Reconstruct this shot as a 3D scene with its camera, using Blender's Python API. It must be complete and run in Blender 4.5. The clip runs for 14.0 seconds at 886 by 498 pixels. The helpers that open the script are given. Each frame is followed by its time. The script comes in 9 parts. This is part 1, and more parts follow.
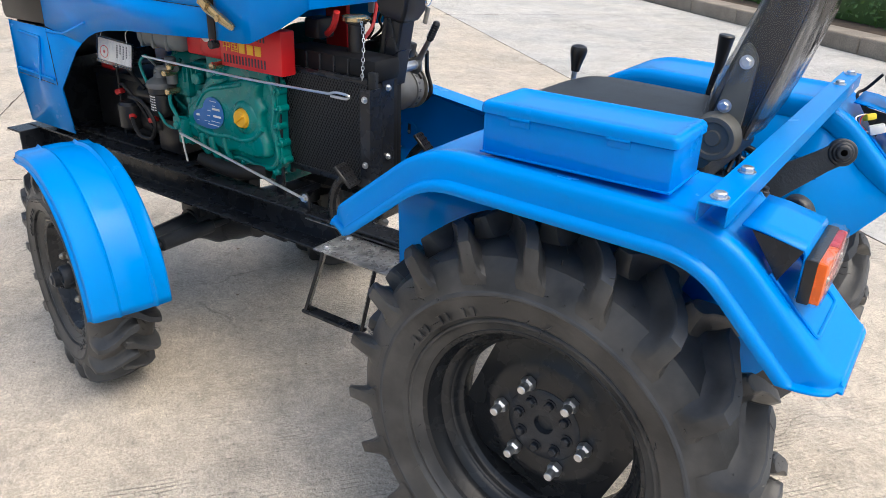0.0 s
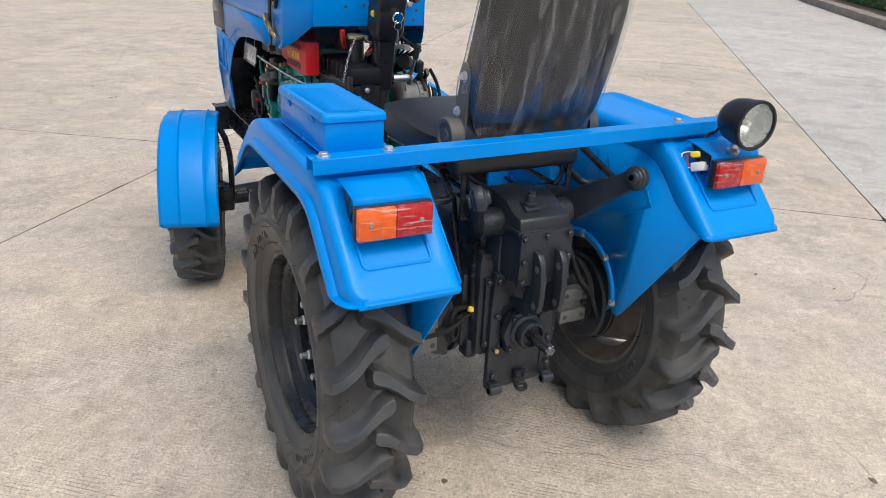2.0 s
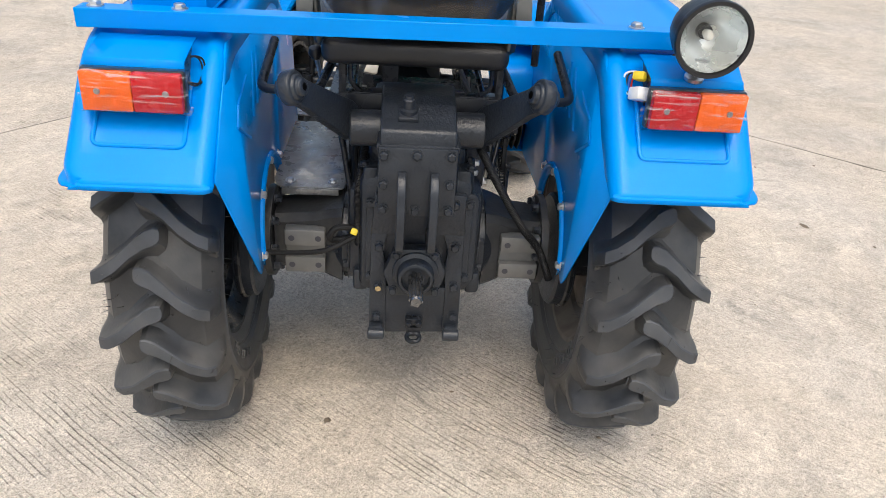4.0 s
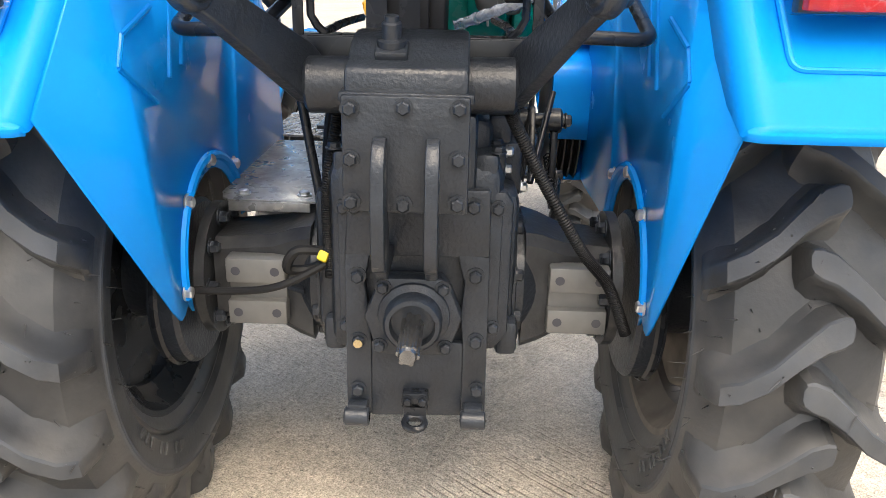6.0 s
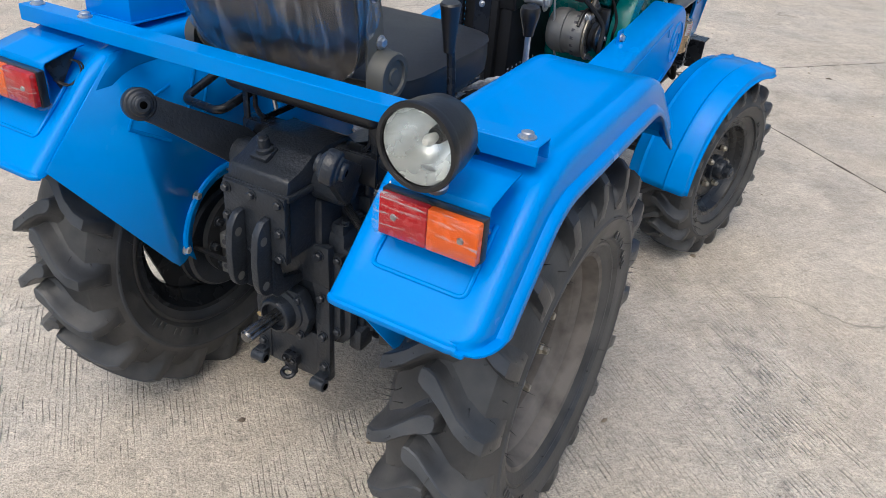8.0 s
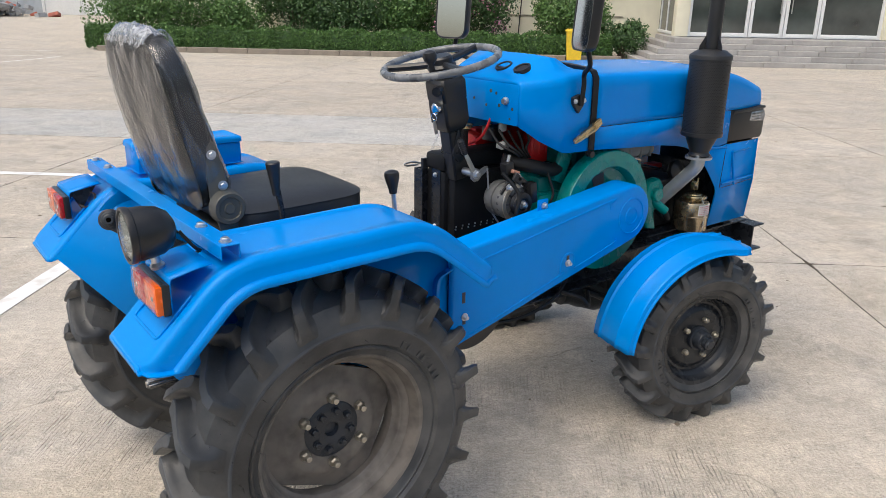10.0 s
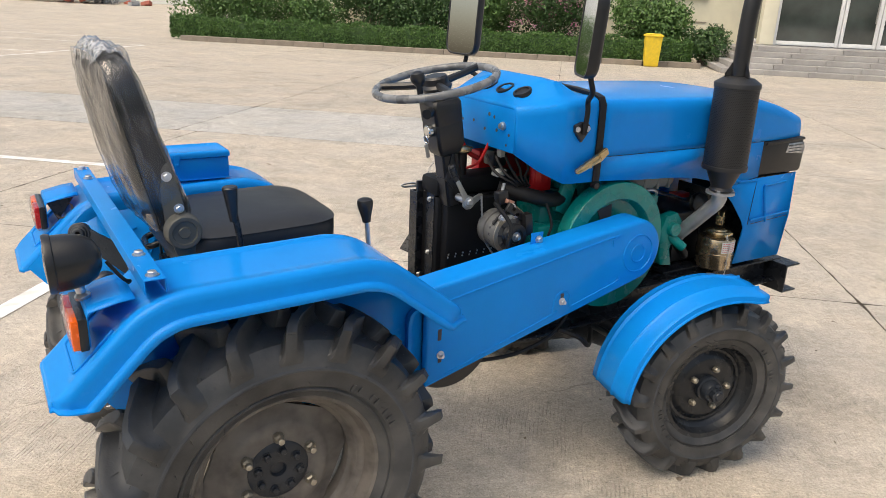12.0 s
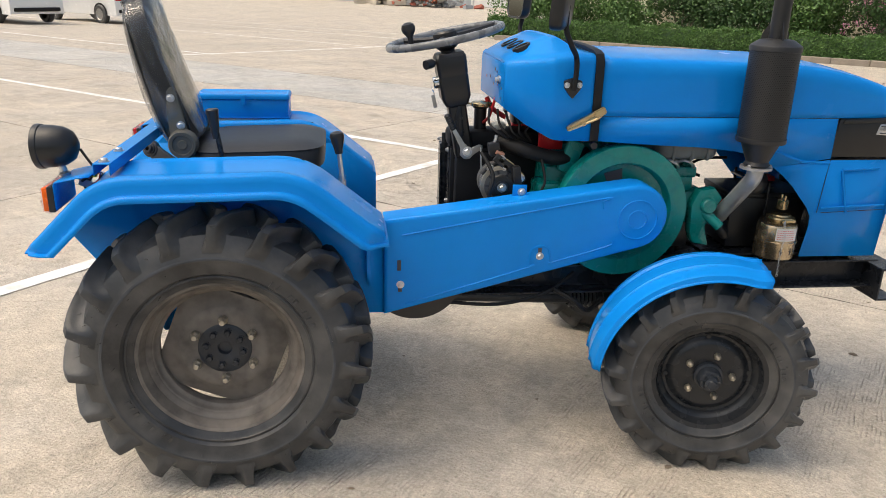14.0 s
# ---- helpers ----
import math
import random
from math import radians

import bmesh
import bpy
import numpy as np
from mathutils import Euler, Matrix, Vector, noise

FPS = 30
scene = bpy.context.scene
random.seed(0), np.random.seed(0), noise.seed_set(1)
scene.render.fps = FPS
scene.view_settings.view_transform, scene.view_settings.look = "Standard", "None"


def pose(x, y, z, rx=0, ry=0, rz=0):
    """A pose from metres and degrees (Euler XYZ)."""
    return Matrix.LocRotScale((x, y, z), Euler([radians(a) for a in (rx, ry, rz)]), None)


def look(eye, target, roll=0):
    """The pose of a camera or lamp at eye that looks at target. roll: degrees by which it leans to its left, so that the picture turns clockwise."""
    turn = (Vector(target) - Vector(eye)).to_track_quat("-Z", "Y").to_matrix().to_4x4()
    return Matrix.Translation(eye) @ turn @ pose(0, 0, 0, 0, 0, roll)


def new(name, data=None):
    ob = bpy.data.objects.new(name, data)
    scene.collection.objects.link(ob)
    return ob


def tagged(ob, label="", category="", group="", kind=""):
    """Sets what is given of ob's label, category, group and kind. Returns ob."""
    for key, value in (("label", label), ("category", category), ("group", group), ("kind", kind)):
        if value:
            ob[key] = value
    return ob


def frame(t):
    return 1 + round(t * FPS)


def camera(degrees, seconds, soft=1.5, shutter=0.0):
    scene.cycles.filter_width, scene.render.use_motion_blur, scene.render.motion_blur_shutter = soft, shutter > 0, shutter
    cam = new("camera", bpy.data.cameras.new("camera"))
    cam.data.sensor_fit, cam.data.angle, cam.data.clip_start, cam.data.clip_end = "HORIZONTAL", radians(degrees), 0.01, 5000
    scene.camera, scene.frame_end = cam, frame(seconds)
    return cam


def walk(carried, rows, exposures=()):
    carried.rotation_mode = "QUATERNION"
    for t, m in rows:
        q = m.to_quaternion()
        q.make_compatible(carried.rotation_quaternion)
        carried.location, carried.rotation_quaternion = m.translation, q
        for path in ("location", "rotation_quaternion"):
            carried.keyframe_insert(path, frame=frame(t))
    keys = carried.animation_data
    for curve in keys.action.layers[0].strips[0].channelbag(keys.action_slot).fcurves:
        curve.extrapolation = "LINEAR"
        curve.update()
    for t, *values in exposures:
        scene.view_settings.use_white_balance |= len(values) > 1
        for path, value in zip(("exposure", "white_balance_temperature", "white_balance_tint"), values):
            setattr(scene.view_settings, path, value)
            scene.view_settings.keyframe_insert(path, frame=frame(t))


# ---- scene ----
cam = camera(60.3, 14.0, 0.75)
EXPOSURES = [
    (0.0, 0.72, 6300, 6), (0.5, 0.58, 6350, 6), (1.5, 0.46, 6400, 6), (3.0, 0.28, 6350, 6), (3.5, 0.30, 6350, 6), (3.7, 0.42, 6350, 6), (5.8, 1.42, 6800, 6), (6.0, 1.40, 6750, 6), (6.5, 1.2, 6450, 6),
    (7.0, 0.68, 6250, 6), (7.5, 0.27, 6100, 6), (9.0, 0.33, 6050, 6), (11.5, 0.46, 6850, 6), (14.0, 0.50, 6900, 6),
]
PATH = [
    (0, (-0.459, 1.471, 1.244), (0.562, -0.036, 0.413), 2.0),
    (0.5, (-0.782, 1.507, 1.255), (0.332, 0.093, 0.385), 2.6),
    (1, (-1.12, 1.439, 1.272), (0.136, 0.127, 0.435), 3.1),
    (1.5, (-1.312, 1.199, 1.281), (0.141, 0.063, 0.508), 3.7),
    (2, (-1.524, 0.928, 1.287), (0.111, 0.063, 0.527), 2.8),
    (2.5, (-1.639, 0.681, 1.297), (0.078, 0.006, 0.525), 4.7),
    (3, (-1.619, 0.409, 1.288), (0.141, -0.044, 0.453), 5.2),
    (3.5, (-1.599, 0.146, 1.246), (0.154, -0.061, 0.306), 4.3),
    (3.7, (-1.553, 0.09, 1.228), (0.18, -0.061, 0.241), 4.2),
    (5.8, (-1.039, -0.073, 0.82), (0.83, -0.018, 0.11), 0.9),
    (6, (-1.043, -0.07, 0.827), (0.831, -0.027, 0.129), 1.3),
    (6.5, (-1.077, -0.081, 0.911), (0.721, -0.055, 0.036), 4.4),
    (7, (-1.16, -0.239, 1.129), (0.507, -0.068, 0.037), 6.4),
    (7.5, (-1.216, -0.561, 1.268), (0.373, -0.105, 0.143), 5.9),
    (8, (-1.092, -0.823, 1.296), (0.423, -0.027, 0.261), 5.0),
    (8.5, (-0.996, -1.151, 1.326), (0.345, -0.019, 0.366), 3.7),
    (9, (-0.898, -1.478, 1.372), (0.345, -0.163, 0.52), 3.7),
    (9.2, (-0.836, -1.558, 1.355), (0.395, -0.19, 0.572), 2.5),
    (11.3, (-0.673, -2.14, 1.436), (0.353, -0.52, 0.868), 2.6),
    (11.5, (-0.626, -2.073, 1.425), (0.388, -0.45, 0.845), 2.6),
    (12, (-0.468, -1.876, 1.439), (0.53, -0.267, 0.795), 2.5),
    (12.5, (-0.228, -1.875, 1.406), (0.653, -0.234, 0.676), 2.5),
    (13, (0.043, -1.937, 1.399), (0.649, -0.213, 0.586), 1.8),
    (13.5, (0.246, -2.085, 1.371), (0.631, -0.277, 0.606), 1.7),
    (14, (0.343, -2.361, 1.346), (0.595, -0.49, 0.686), 1.7),
]
walk(cam, [(t, look(eye, target, roll)) for t, eye, target, roll in PATH], EXPOSURES)

# ---- light: bright hazy overcast, soft high sun ----
world = bpy.data.worlds.new("sky")
scene.world = world
world.use_nodes = True
wn, wl = world.node_tree.nodes, world.node_tree.links
sky = wn.new("ShaderNodeTexSky")
sky.sky_type = "NISHITA"
sky.sun_disc = False
sky.sun_elevation = radians(62)
sky.sun_rotation = radians(265)
sky.air_density, sky.dust_density, sky.ozone_density = 1.0, 6.0, 0.6
wl.new(sky.outputs[0], wn["Background"].inputs[0])
wn["Background"].inputs[1].default_value = 0.15

sun_data = bpy.data.lights.new("sun", "SUN")
sun_data.energy, sun_data.angle, sun_data.color = 0.5, radians(80), (1.0, 0.96, 0.9)
sun = new("sun", sun_data)
sun.matrix_world = look((0, 0, 20), (10.6, 0.9, 0))

# ---- materials ----
def material(name, color, rough=0.5, metal=0.0, coat=0.0, vary=0.12, grain=0.0, scale=8.0, fine=160.0, bump=0.05, dirt=None, dirt_amount=0.0, random_tint=0.0, spec=0.5):
    """A surface with colour variation at two scales, fine relief and optional dust of a second colour."""
    m = bpy.data.materials.new(name)
    m.use_nodes = True
    n, l = m.node_tree.nodes, m.node_tree.links
    b = n["Principled BSDF"]
    b.inputs["Metallic"].default_value = metal
    b.inputs["Coat Weight"].default_value = coat
    b.inputs["Specular IOR Level"].default_value = spec
    b.inputs["Coat Roughness"].default_value = 0.05
    co = n.new("ShaderNodeTexCoord")
    big, small = n.new("ShaderNodeTexNoise"), n.new("ShaderNodeTexNoise")
    big.inputs["Scale"].default_value, big.inputs["Detail"].default_value = scale, 5
    small.inputs["Scale"].default_value, small.inputs["Detail"].default_value = fine, 3
    for t in (big, small):
        l.new(co.outputs["Object"], t.inputs["Vector"])
    ramp = n.new("ShaderNodeMapRange")
    ramp.inputs["From Min"].default_value, ramp.inputs["From Max"].default_value = 0.3, 0.7
    ramp.inputs["To Min"].default_value, ramp.inputs["To Max"].default_value = 1 - vary, 1 + vary
    l.new(big.outputs["Fac"], ramp.inputs["Value"])
    mul = n.new("ShaderNodeVectorMath")
    mul.operation = "SCALE"
    mul.inputs[0].default_value = color
    l.new(ramp.outputs["Result"], mul.inputs["Scale"])
    out = mul.outputs["Vector"]
    if grain:
        g = n.new("ShaderNodeMapRange")
        g.inputs["From Min"].default_value, g.inputs["From Max"].default_value = 0.3, 0.7
        g.inputs["To Min"].default_value, g.inputs["To Max"].default_value = 1 - grain, 1 + grain
        l.new(small.outputs["Fac"], g.inputs["Value"])
        m2 = n.new("ShaderNodeVectorMath")
        m2.operation = "SCALE"
        l.new(out, m2.inputs[0])
        l.new(g.outputs["Result"], m2.inputs["Scale"])
        out = m2.outputs["Vector"]
    if random_tint:
        oi = n.new("ShaderNodeObjectInfo")
        rr = n.new("ShaderNodeMapRange")
        rr.inputs["To Min"].default_value, rr.inputs["To Max"].default_value = 1 - random_tint, 1 + random_tint
        l.new(oi.outputs["Random"], rr.inputs["Value"])
        m3 = n.new("ShaderNodeVectorMath")
        m3.operation = "SCALE"
        l.new(out, m3.inputs[0])
        l.new(rr.outputs["Result"], m3.inputs["Scale"])
        out = m3.outputs["Vector"]
    rough_out = None
    if dirt:
        dn = n.new("ShaderNodeTexNoise")
        dn.inputs["Scale"].default_value, dn.inputs["Detail"].default_value = scale * 2.3, 7
        l.new(co.outputs["Object"], dn.inputs["Vector"])
        dr = n.new("ShaderNodeMapRange")
        dr.inputs["From Min"].default_value, dr.inputs["From Max"].default_value = 0.42, 0.72
        dr.inputs["To Max"].default_value = dirt_amount
        l.new(dn.outputs["Fac"], dr.inputs["Value"])
        mix = n.new("ShaderNodeMix")
        mix.data_type = "RGBA"
        mix.inputs[7].default_value = (*dirt, 1)
        l.new(dr.outputs["Result"], mix.inputs[0])
        l.new(out, mix.inputs[6])
        out = mix.outputs[2]
        ra = n.new("ShaderNodeMath")
        ra.operation = "MULTIPLY_ADD"
        ra.inputs[1].default_value, ra.inputs[2].default_value = 0.4, rough
        l.new(dr.outputs["Result"], ra.inputs[0])
        rough_out = ra.outputs[0]
    l.new(out, b.inputs["Base Color"])
    if rough_out is None:
        rm = n.new("ShaderNodeMapRange")
        rm.inputs["To Min"].default_value, rm.inputs["To Max"].default_value = max(rough - 0.08, 0.02), min(rough + 0.08, 1)
        l.new(big.outputs["Fac"], rm.inputs["Value"])
        rough_out = rm.outputs["Result"]
    l.new(rough_out, b.inputs["Roughness"])
    if bump:
        bp = n.new("ShaderNodeBump")
        bp.inputs["Strength"].default_value = bump
        bp.inputs["Distance"].default_value = 0.002
        l.new(small.outputs["Fac"], bp.inputs["Height"])
        l.new(bp.outputs["Normal"], b.inputs["Normal"])
    return m


def concrete(name, tan, streak=0.42):
    """Broom-finished concrete: mottled stains, pale and dark grit, fine grooves across the slab."""
    m = bpy.data.materials.new(name)
    m.use_nodes = True
    n, l = m.node_tree.nodes, m.node_tree.links
    b = n["Principled BSDF"]
    b.inputs["Roughness"].default_value = 0.85
    geo = n.new("ShaderNodeNewGeometry")
    mp = n.new("ShaderNodeMapping")
    mp.vector_type = "POINT"
    mp.inputs["Rotation"].default_value = (0, 0, radians(40))
    l.new(geo.outputs["Position"], mp.inputs["Vector"])

    def tex(scale, detail, vec=None, rough=0.55):
        t = n.new("ShaderNodeTexNoise")
        t.inputs["Scale"].default_value, t.inputs["Detail"].default_value, t.inputs["Roughness"].default_value = scale, detail, rough
        l.new(vec or mp.outputs["Vector"], t.inputs["Vector"])
        return t.outputs["Fac"]

    def ranged(fac, a, b_, lo, hi):
        r = n.new("ShaderNodeMapRange")
        r.inputs["From Min"].default_value, r.inputs["From Max"].default_value = a, b_
        r.inputs["To Min"].default_value, r.inputs["To Max"].default_value = lo, hi
        l.new(fac, r.inputs["Value"])
        return r.outputs["Result"]

    def times(a, b_):
        t = n.new("ShaderNodeMath")
        t.operation = "MULTIPLY"
        l.new(a, t.inputs[0])
        l.new(b_, t.inputs[1])
        return t.outputs[0]

    def less(a, amount):
        """1 - amount * a"""
        t = n.new("ShaderNodeMath")
        t.operation = "MULTIPLY_ADD"
        t.inputs[1].default_value, t.inputs[2].default_value = -amount, 1.0
        l.new(a, t.inputs[0])
        return t.outputs[0]

    wob = n.new("ShaderNodeVectorMath")
    wob.operation = "MULTIPLY_ADD"
    wob.inputs[1].default_value = (0.05, 0.0, 0.0)
    wnoise = n.new("ShaderNodeTexNoise")
    wnoise.inputs["Scale"].default_value = 1.2
    l.new(mp.outputs["Vector"], wnoise.inputs["Vector"])
    l.new(wnoise.outputs["Color"], wob.inputs[0])
    l.new(mp.outputs["Vector"], wob.inputs[2])
    st = n.new("ShaderNodeMapping")
    st.inputs["Scale"].default_value = (26, 5, 1)
    l.new(wob.outputs["Vector"], st.inputs["Vector"])
    wave = n.new("ShaderNodeTexWave")
    wave.bands_direction = "X"
    wave.inputs["Scale"].default_value, wave.inputs["Distortion"].default_value = 23.0, 3.0
    wave.inputs["Detail"].default_value, wave.inputs["Detail Scale"].default_value = 3, 0.35
    l.new(wob.outputs["Vector"], wave.inputs["Vector"])
    furrow = times(ranged(wave.outputs["Fac"], 0.02, 0.27, 1, 0), ranged(tex(1.0, 3, st.outputs["Vector"], 0.6), 0.40, 0.52, 0, 1))
    where = ranged(tex(1.25, 5, rough=0.6), 0.46, 0.58, 0.05, 1)
    broken = ranged(tex(14, 5, rough=0.7), 0.42, 0.56, 0.0, 1)
    grooves = times(times(furrow, where), broken)
    grit = tex(110, 2)
    grit2 = tex(320, 1)
    worn = ranged(tex(3.4, 10, rough=0.72), 0.42, 0.6, 0, 1)
    flecks = ranged(tex(38, 4, rough=0.7), 0.56, 0.68, 0, 1)
    oi = n.new("ShaderNodeObjectInfo")
    f = times(ranged(tex(0.7, 6), 0.32, 0.68, 0.93, 1.06), ranged(worn, 0, 1, 0.92, 1.04))
    f = times(f, ranged(tex(8.5, 9, rough=0.78), 0.42, 0.60, 0.93, 1.04))
    f = times(f, ranged(grit, 0.3, 0.7, 0.80, 1.16))
    f = times(f, ranged(grit2, 0.30, 0.6, 0.60, 1.14))
    f = times(f, ranged(tex(95, 4, rough=0.75), 0.345, 0.40, 0.40, 1.0))
    f = times(f, ranged(oi.outputs["Random"], 0, 1, 0.95, 1.05))
    f = times(f, less(grooves, streak))
    f = times(f, less(flecks, 0.26))
    f = times(f, ranged(tex(52, 5, rough=0.75), 0.56, 0.66, 1.0, 1.22))
    # pale worn laitance, darker damp patches and wandering hairline cracks
    f = times(f, ranged(tex(5.5, 10, rough=0.8), 0.54, 0.59, 1.0, 1.12))
    f = times(f, ranged(tex(24, 9, rough=0.85), 0.42, 0.58, 0.88, 1.10))
    f = times(f, ranged(tex(2.1, 8, rough=0.7), 0.36, 0.47, 0.84, 1.0))
    crack, warp = n.new("ShaderNodeTexVoronoi"), n.new("ShaderNodeVectorMath")
    crack.feature = "DISTANCE_TO_EDGE"
    crack.inputs["Scale"].default_value = 0.55
    drift = n.new("ShaderNodeTexNoise")
    drift.inputs["Scale"].default_value, drift.inputs["Detail"].default_value = 2.2, 7
    l.new(mp.outputs["Vector"], drift.inputs["Vector"])
    warp.operation = "MULTIPLY_ADD"
    warp.inputs[1].default_value = (0.7, 0.7, 0.0)
    l.new(drift.outputs["Color"], warp.inputs[0])
    l.new(mp.outputs["Vector"], warp.inputs[2])
    l.new(warp.outputs["Vector"], crack.inputs["Vector"])
    thin = times(ranged(crack.outputs["Distance"], 0.0, 0.0035, 1, 0), ranged(tex(0.9, 4), 0.50, 0.58, 0, 1))
    f = times(f, less(thin, 0.4))
    warm = n.new("ShaderNodeMix")
    warm.data_type = "RGBA"
    warm.inputs[6].default_value = (*tan, 1)
    warm.inputs[7].default_value = (tan[0] * 0.94, tan[1] * 0.96, tan[2] * 1.0, 1)
    l.new(ranged(tex(1.5, 6, rough=0.62), 0.42, 0.6, 0, 1), warm.inputs[0])
    sc = n.new("ShaderNodeVectorMath")
    sc.operation = "SCALE"
    l.new(warm.outputs[2], sc.inputs[0])
    l.new(f, sc.inputs["Scale"])
    l.new(sc.outputs["Vector"], b.inputs["Base Color"])
    h = n.new("ShaderNodeMath")
    h.operation = "MULTIPLY_ADD"
    h.inputs[1].default_value = -0.8
    l.new(grooves, h.inputs[0])
    l.new(grit, h.inputs[2])
    bp = n.new("ShaderNodeBump")
    bp.inputs["Strength"].default_value, bp.inputs["Distance"].default_value = 1.0, 0.005
    l.new(h.outputs[0], bp.inputs["Height"])
    l.new(bp.outputs["Normal"], b.inputs["Normal"])
    return m


def film_material(name, lo=0.0, hi=0.22, a=0.48, c=0.74, scale=(58, 52, 7), crumple=0.35, sheen=(0.04, 0.9)):
    """Thin crumpled plastic wrap: clear, glossy, faintly milky; pale fold streaks put highlights into the colour."""
    m = bpy.data.materials.new(name)
    m.use_nodes = True
    n, l = m.node_tree.nodes, m.node_tree.links
    n.remove(n["Principled BSDF"])
    co, mp, t = n.new("ShaderNodeTexCoord"), n.new("ShaderNodeMapping"), n.new("ShaderNodeTexNoise")
    mp.inputs["Scale"].default_value = scale
    mp.inputs["Rotation"].default_value = (0.25, 0.3, 0)
    l.new(co.outputs["Object"], mp.inputs["Vector"])
    t.inputs["Scale"].default_value, t.inputs["Detail"].default_value, t.inputs["Distortion"].default_value = 1.0, 4, 0.8
    l.new(mp.outputs["Vector"], t.inputs["Vector"])
    r, bp, face = n.new("ShaderNodeMapRange"), n.new("ShaderNodeBump"), n.new("ShaderNodeLayerWeight")
    r.inputs["From Min"].default_value, r.inputs["From Max"].default_value = a, c
    r.inputs["To Min"].default_value, r.inputs["To Max"].default_value = lo, hi
    l.new(t.outputs["Fac"], r.inputs["Value"])
    bp.inputs["Strength"].default_value, bp.inputs["Distance"].default_value = crumple, 0.01
    l.new(t.outputs["Fac"], bp.inputs["Height"])
    clear, milk_glint, gloss = n.new("ShaderNodeBsdfTransparent"), n.new("ShaderNodeBsdfDiffuse"), n.new("ShaderNodeBsdfGlossy")
    clear.inputs["Color"].default_value = (0.97, 0.97, 0.975, 1)
    milk_glint.inputs["Color"].default_value = (0.56, 0.56, 0.57, 1)
    gloss.inputs["Roughness"].default_value = 0.1
    face.inputs["Blend"].default_value = 0.5
    edge, fr = n.new("ShaderNodeMath"), n.new("ShaderNodeMath")
    edge.operation, edge.inputs[1].default_value = "POWER", 3.0
    fr.operation, fr.inputs[1].default_value, fr.inputs[2].default_value = "MULTIPLY_ADD", sheen[1] - sheen[0], sheen[0]
    l.new(face.outputs["Facing"], edge.inputs[0])
    l.new(edge.outputs[0], fr.inputs[0])
    for node in (milk_glint, gloss, face):
        l.new(bp.outputs["Normal"], node.inputs["Normal"])
    body, skin = n.new("ShaderNodeMixShader"), n.new("ShaderNodeMixShader")
    l.new(r.outputs["Result"], body.inputs[0])
    l.new(clear.outputs[0], body.inputs[1])
    l.new(milk_glint.outputs[0], body.inputs[2])
    l.new(fr.outputs[0], skin.inputs[0])
    l.new(body.outputs[0], skin.inputs[1])
    l.new(gloss.outputs[0], skin.inputs[2])
    l.new(skin.outputs[0], n["Material Output"].inputs["Surface"])
    return m


def leaf_material(name, a, b_):
    m = bpy.data.materials.new(name)
    m.use_nodes = True
    n, l = m.node_tree.nodes, m.node_tree.links
    b = n["Principled BSDF"]
    b.inputs["Roughness"].default_value = 0.5
    geo = n.new("ShaderNodeNewGeometry")
    mix = n.new("ShaderNodeMix")
    mix.data_type = "RGBA"
    mix.inputs[6].default_value, mix.inputs[7].default_value = (*a, 1), (*b_, 1)
    l.new(geo.outputs["Random Per Island"], mix.inputs[0])
    l.new(mix.outputs[2], b.inputs["Base Color"])
    return m


def thin_glass(name):
    """A thin clear pane: light passes straight through, Fresnel gloss on top, faint moulded ribs."""
    m = bpy.data.materials.new(name)
    m.use_nodes = True
    n, l = m.node_tree.nodes, m.node_tree.links
    n.remove(n["Principled BSDF"])
    clear, gloss, mix, fr = n.new("ShaderNodeBsdfTransparent"), n.new("ShaderNodeBsdfGlossy"), n.new("ShaderNodeMixShader"), n.new("ShaderNodeFresnel")
    clear.inputs["Color"].default_value = (0.99, 0.995, 0.99, 1)
    gloss.inputs["Roughness"].default_value = 0.06
    fr.inputs["IOR"].default_value = 1.4
    co, wave, bp = n.new("ShaderNodeTexCoord"), n.new("ShaderNodeTexWave"), n.new("ShaderNodeBump")
    wave.bands_direction = "Y"
    wave.inputs["Scale"].default_value = 45
    l.new(co.outputs["Object"], wave.inputs["Vector"])
    bp.inputs["Strength"].default_value, bp.inputs["Distance"].default_value = 0.3, 0.002
    l.new(wave.outputs["Fac"], bp.inputs["Height"])
    l.new(bp.outputs["Normal"], gloss.inputs["Normal"])
    l.new(fr.outputs[0], mix.inputs[0])
    l.new(clear.outputs[0], mix.inputs[1])
    l.new(gloss.outputs[0], mix.inputs[2])
    l.new(mix.outputs[0], n["Material Output"].inputs["Surface"])
    return m


BLUE = material("blue_paint", (0.002, 0.228, 0.70), 0.24, coat=0.13, vary=0.05, scale=5, fine=240, bump=0.02, dirt=(0.0, 0.19, 0.52), dirt_amount=0.1, spec=0.09)
BLACK = material("black_cast_paint", (0.020, 0.0242, 0.0315), 0.32, coat=0.05, vary=0.3, scale=14, fine=170, bump=0.6, dirt=(0.04, 0.045, 0.052), dirt_amount=0.15, spec=0.38)
CASTGREY = material("thin_black_on_cast_iron", (0.026, 0.0275, 0.030), 0.34, vary=0.3, scale=16, fine=110, bump=0.35, dirt=(0.085, 0.085, 0.082), dirt_amount=0.3, spec=0.45)
FRAME = material("black_frame_paint", (0.0135, 0.0155, 0.0195), 0.26, vary=0.2, scale=10, fine=120, bump=0.1, dirt=(0.055, 0.058, 0.062), dirt_amount=0.12, spec=0.35)
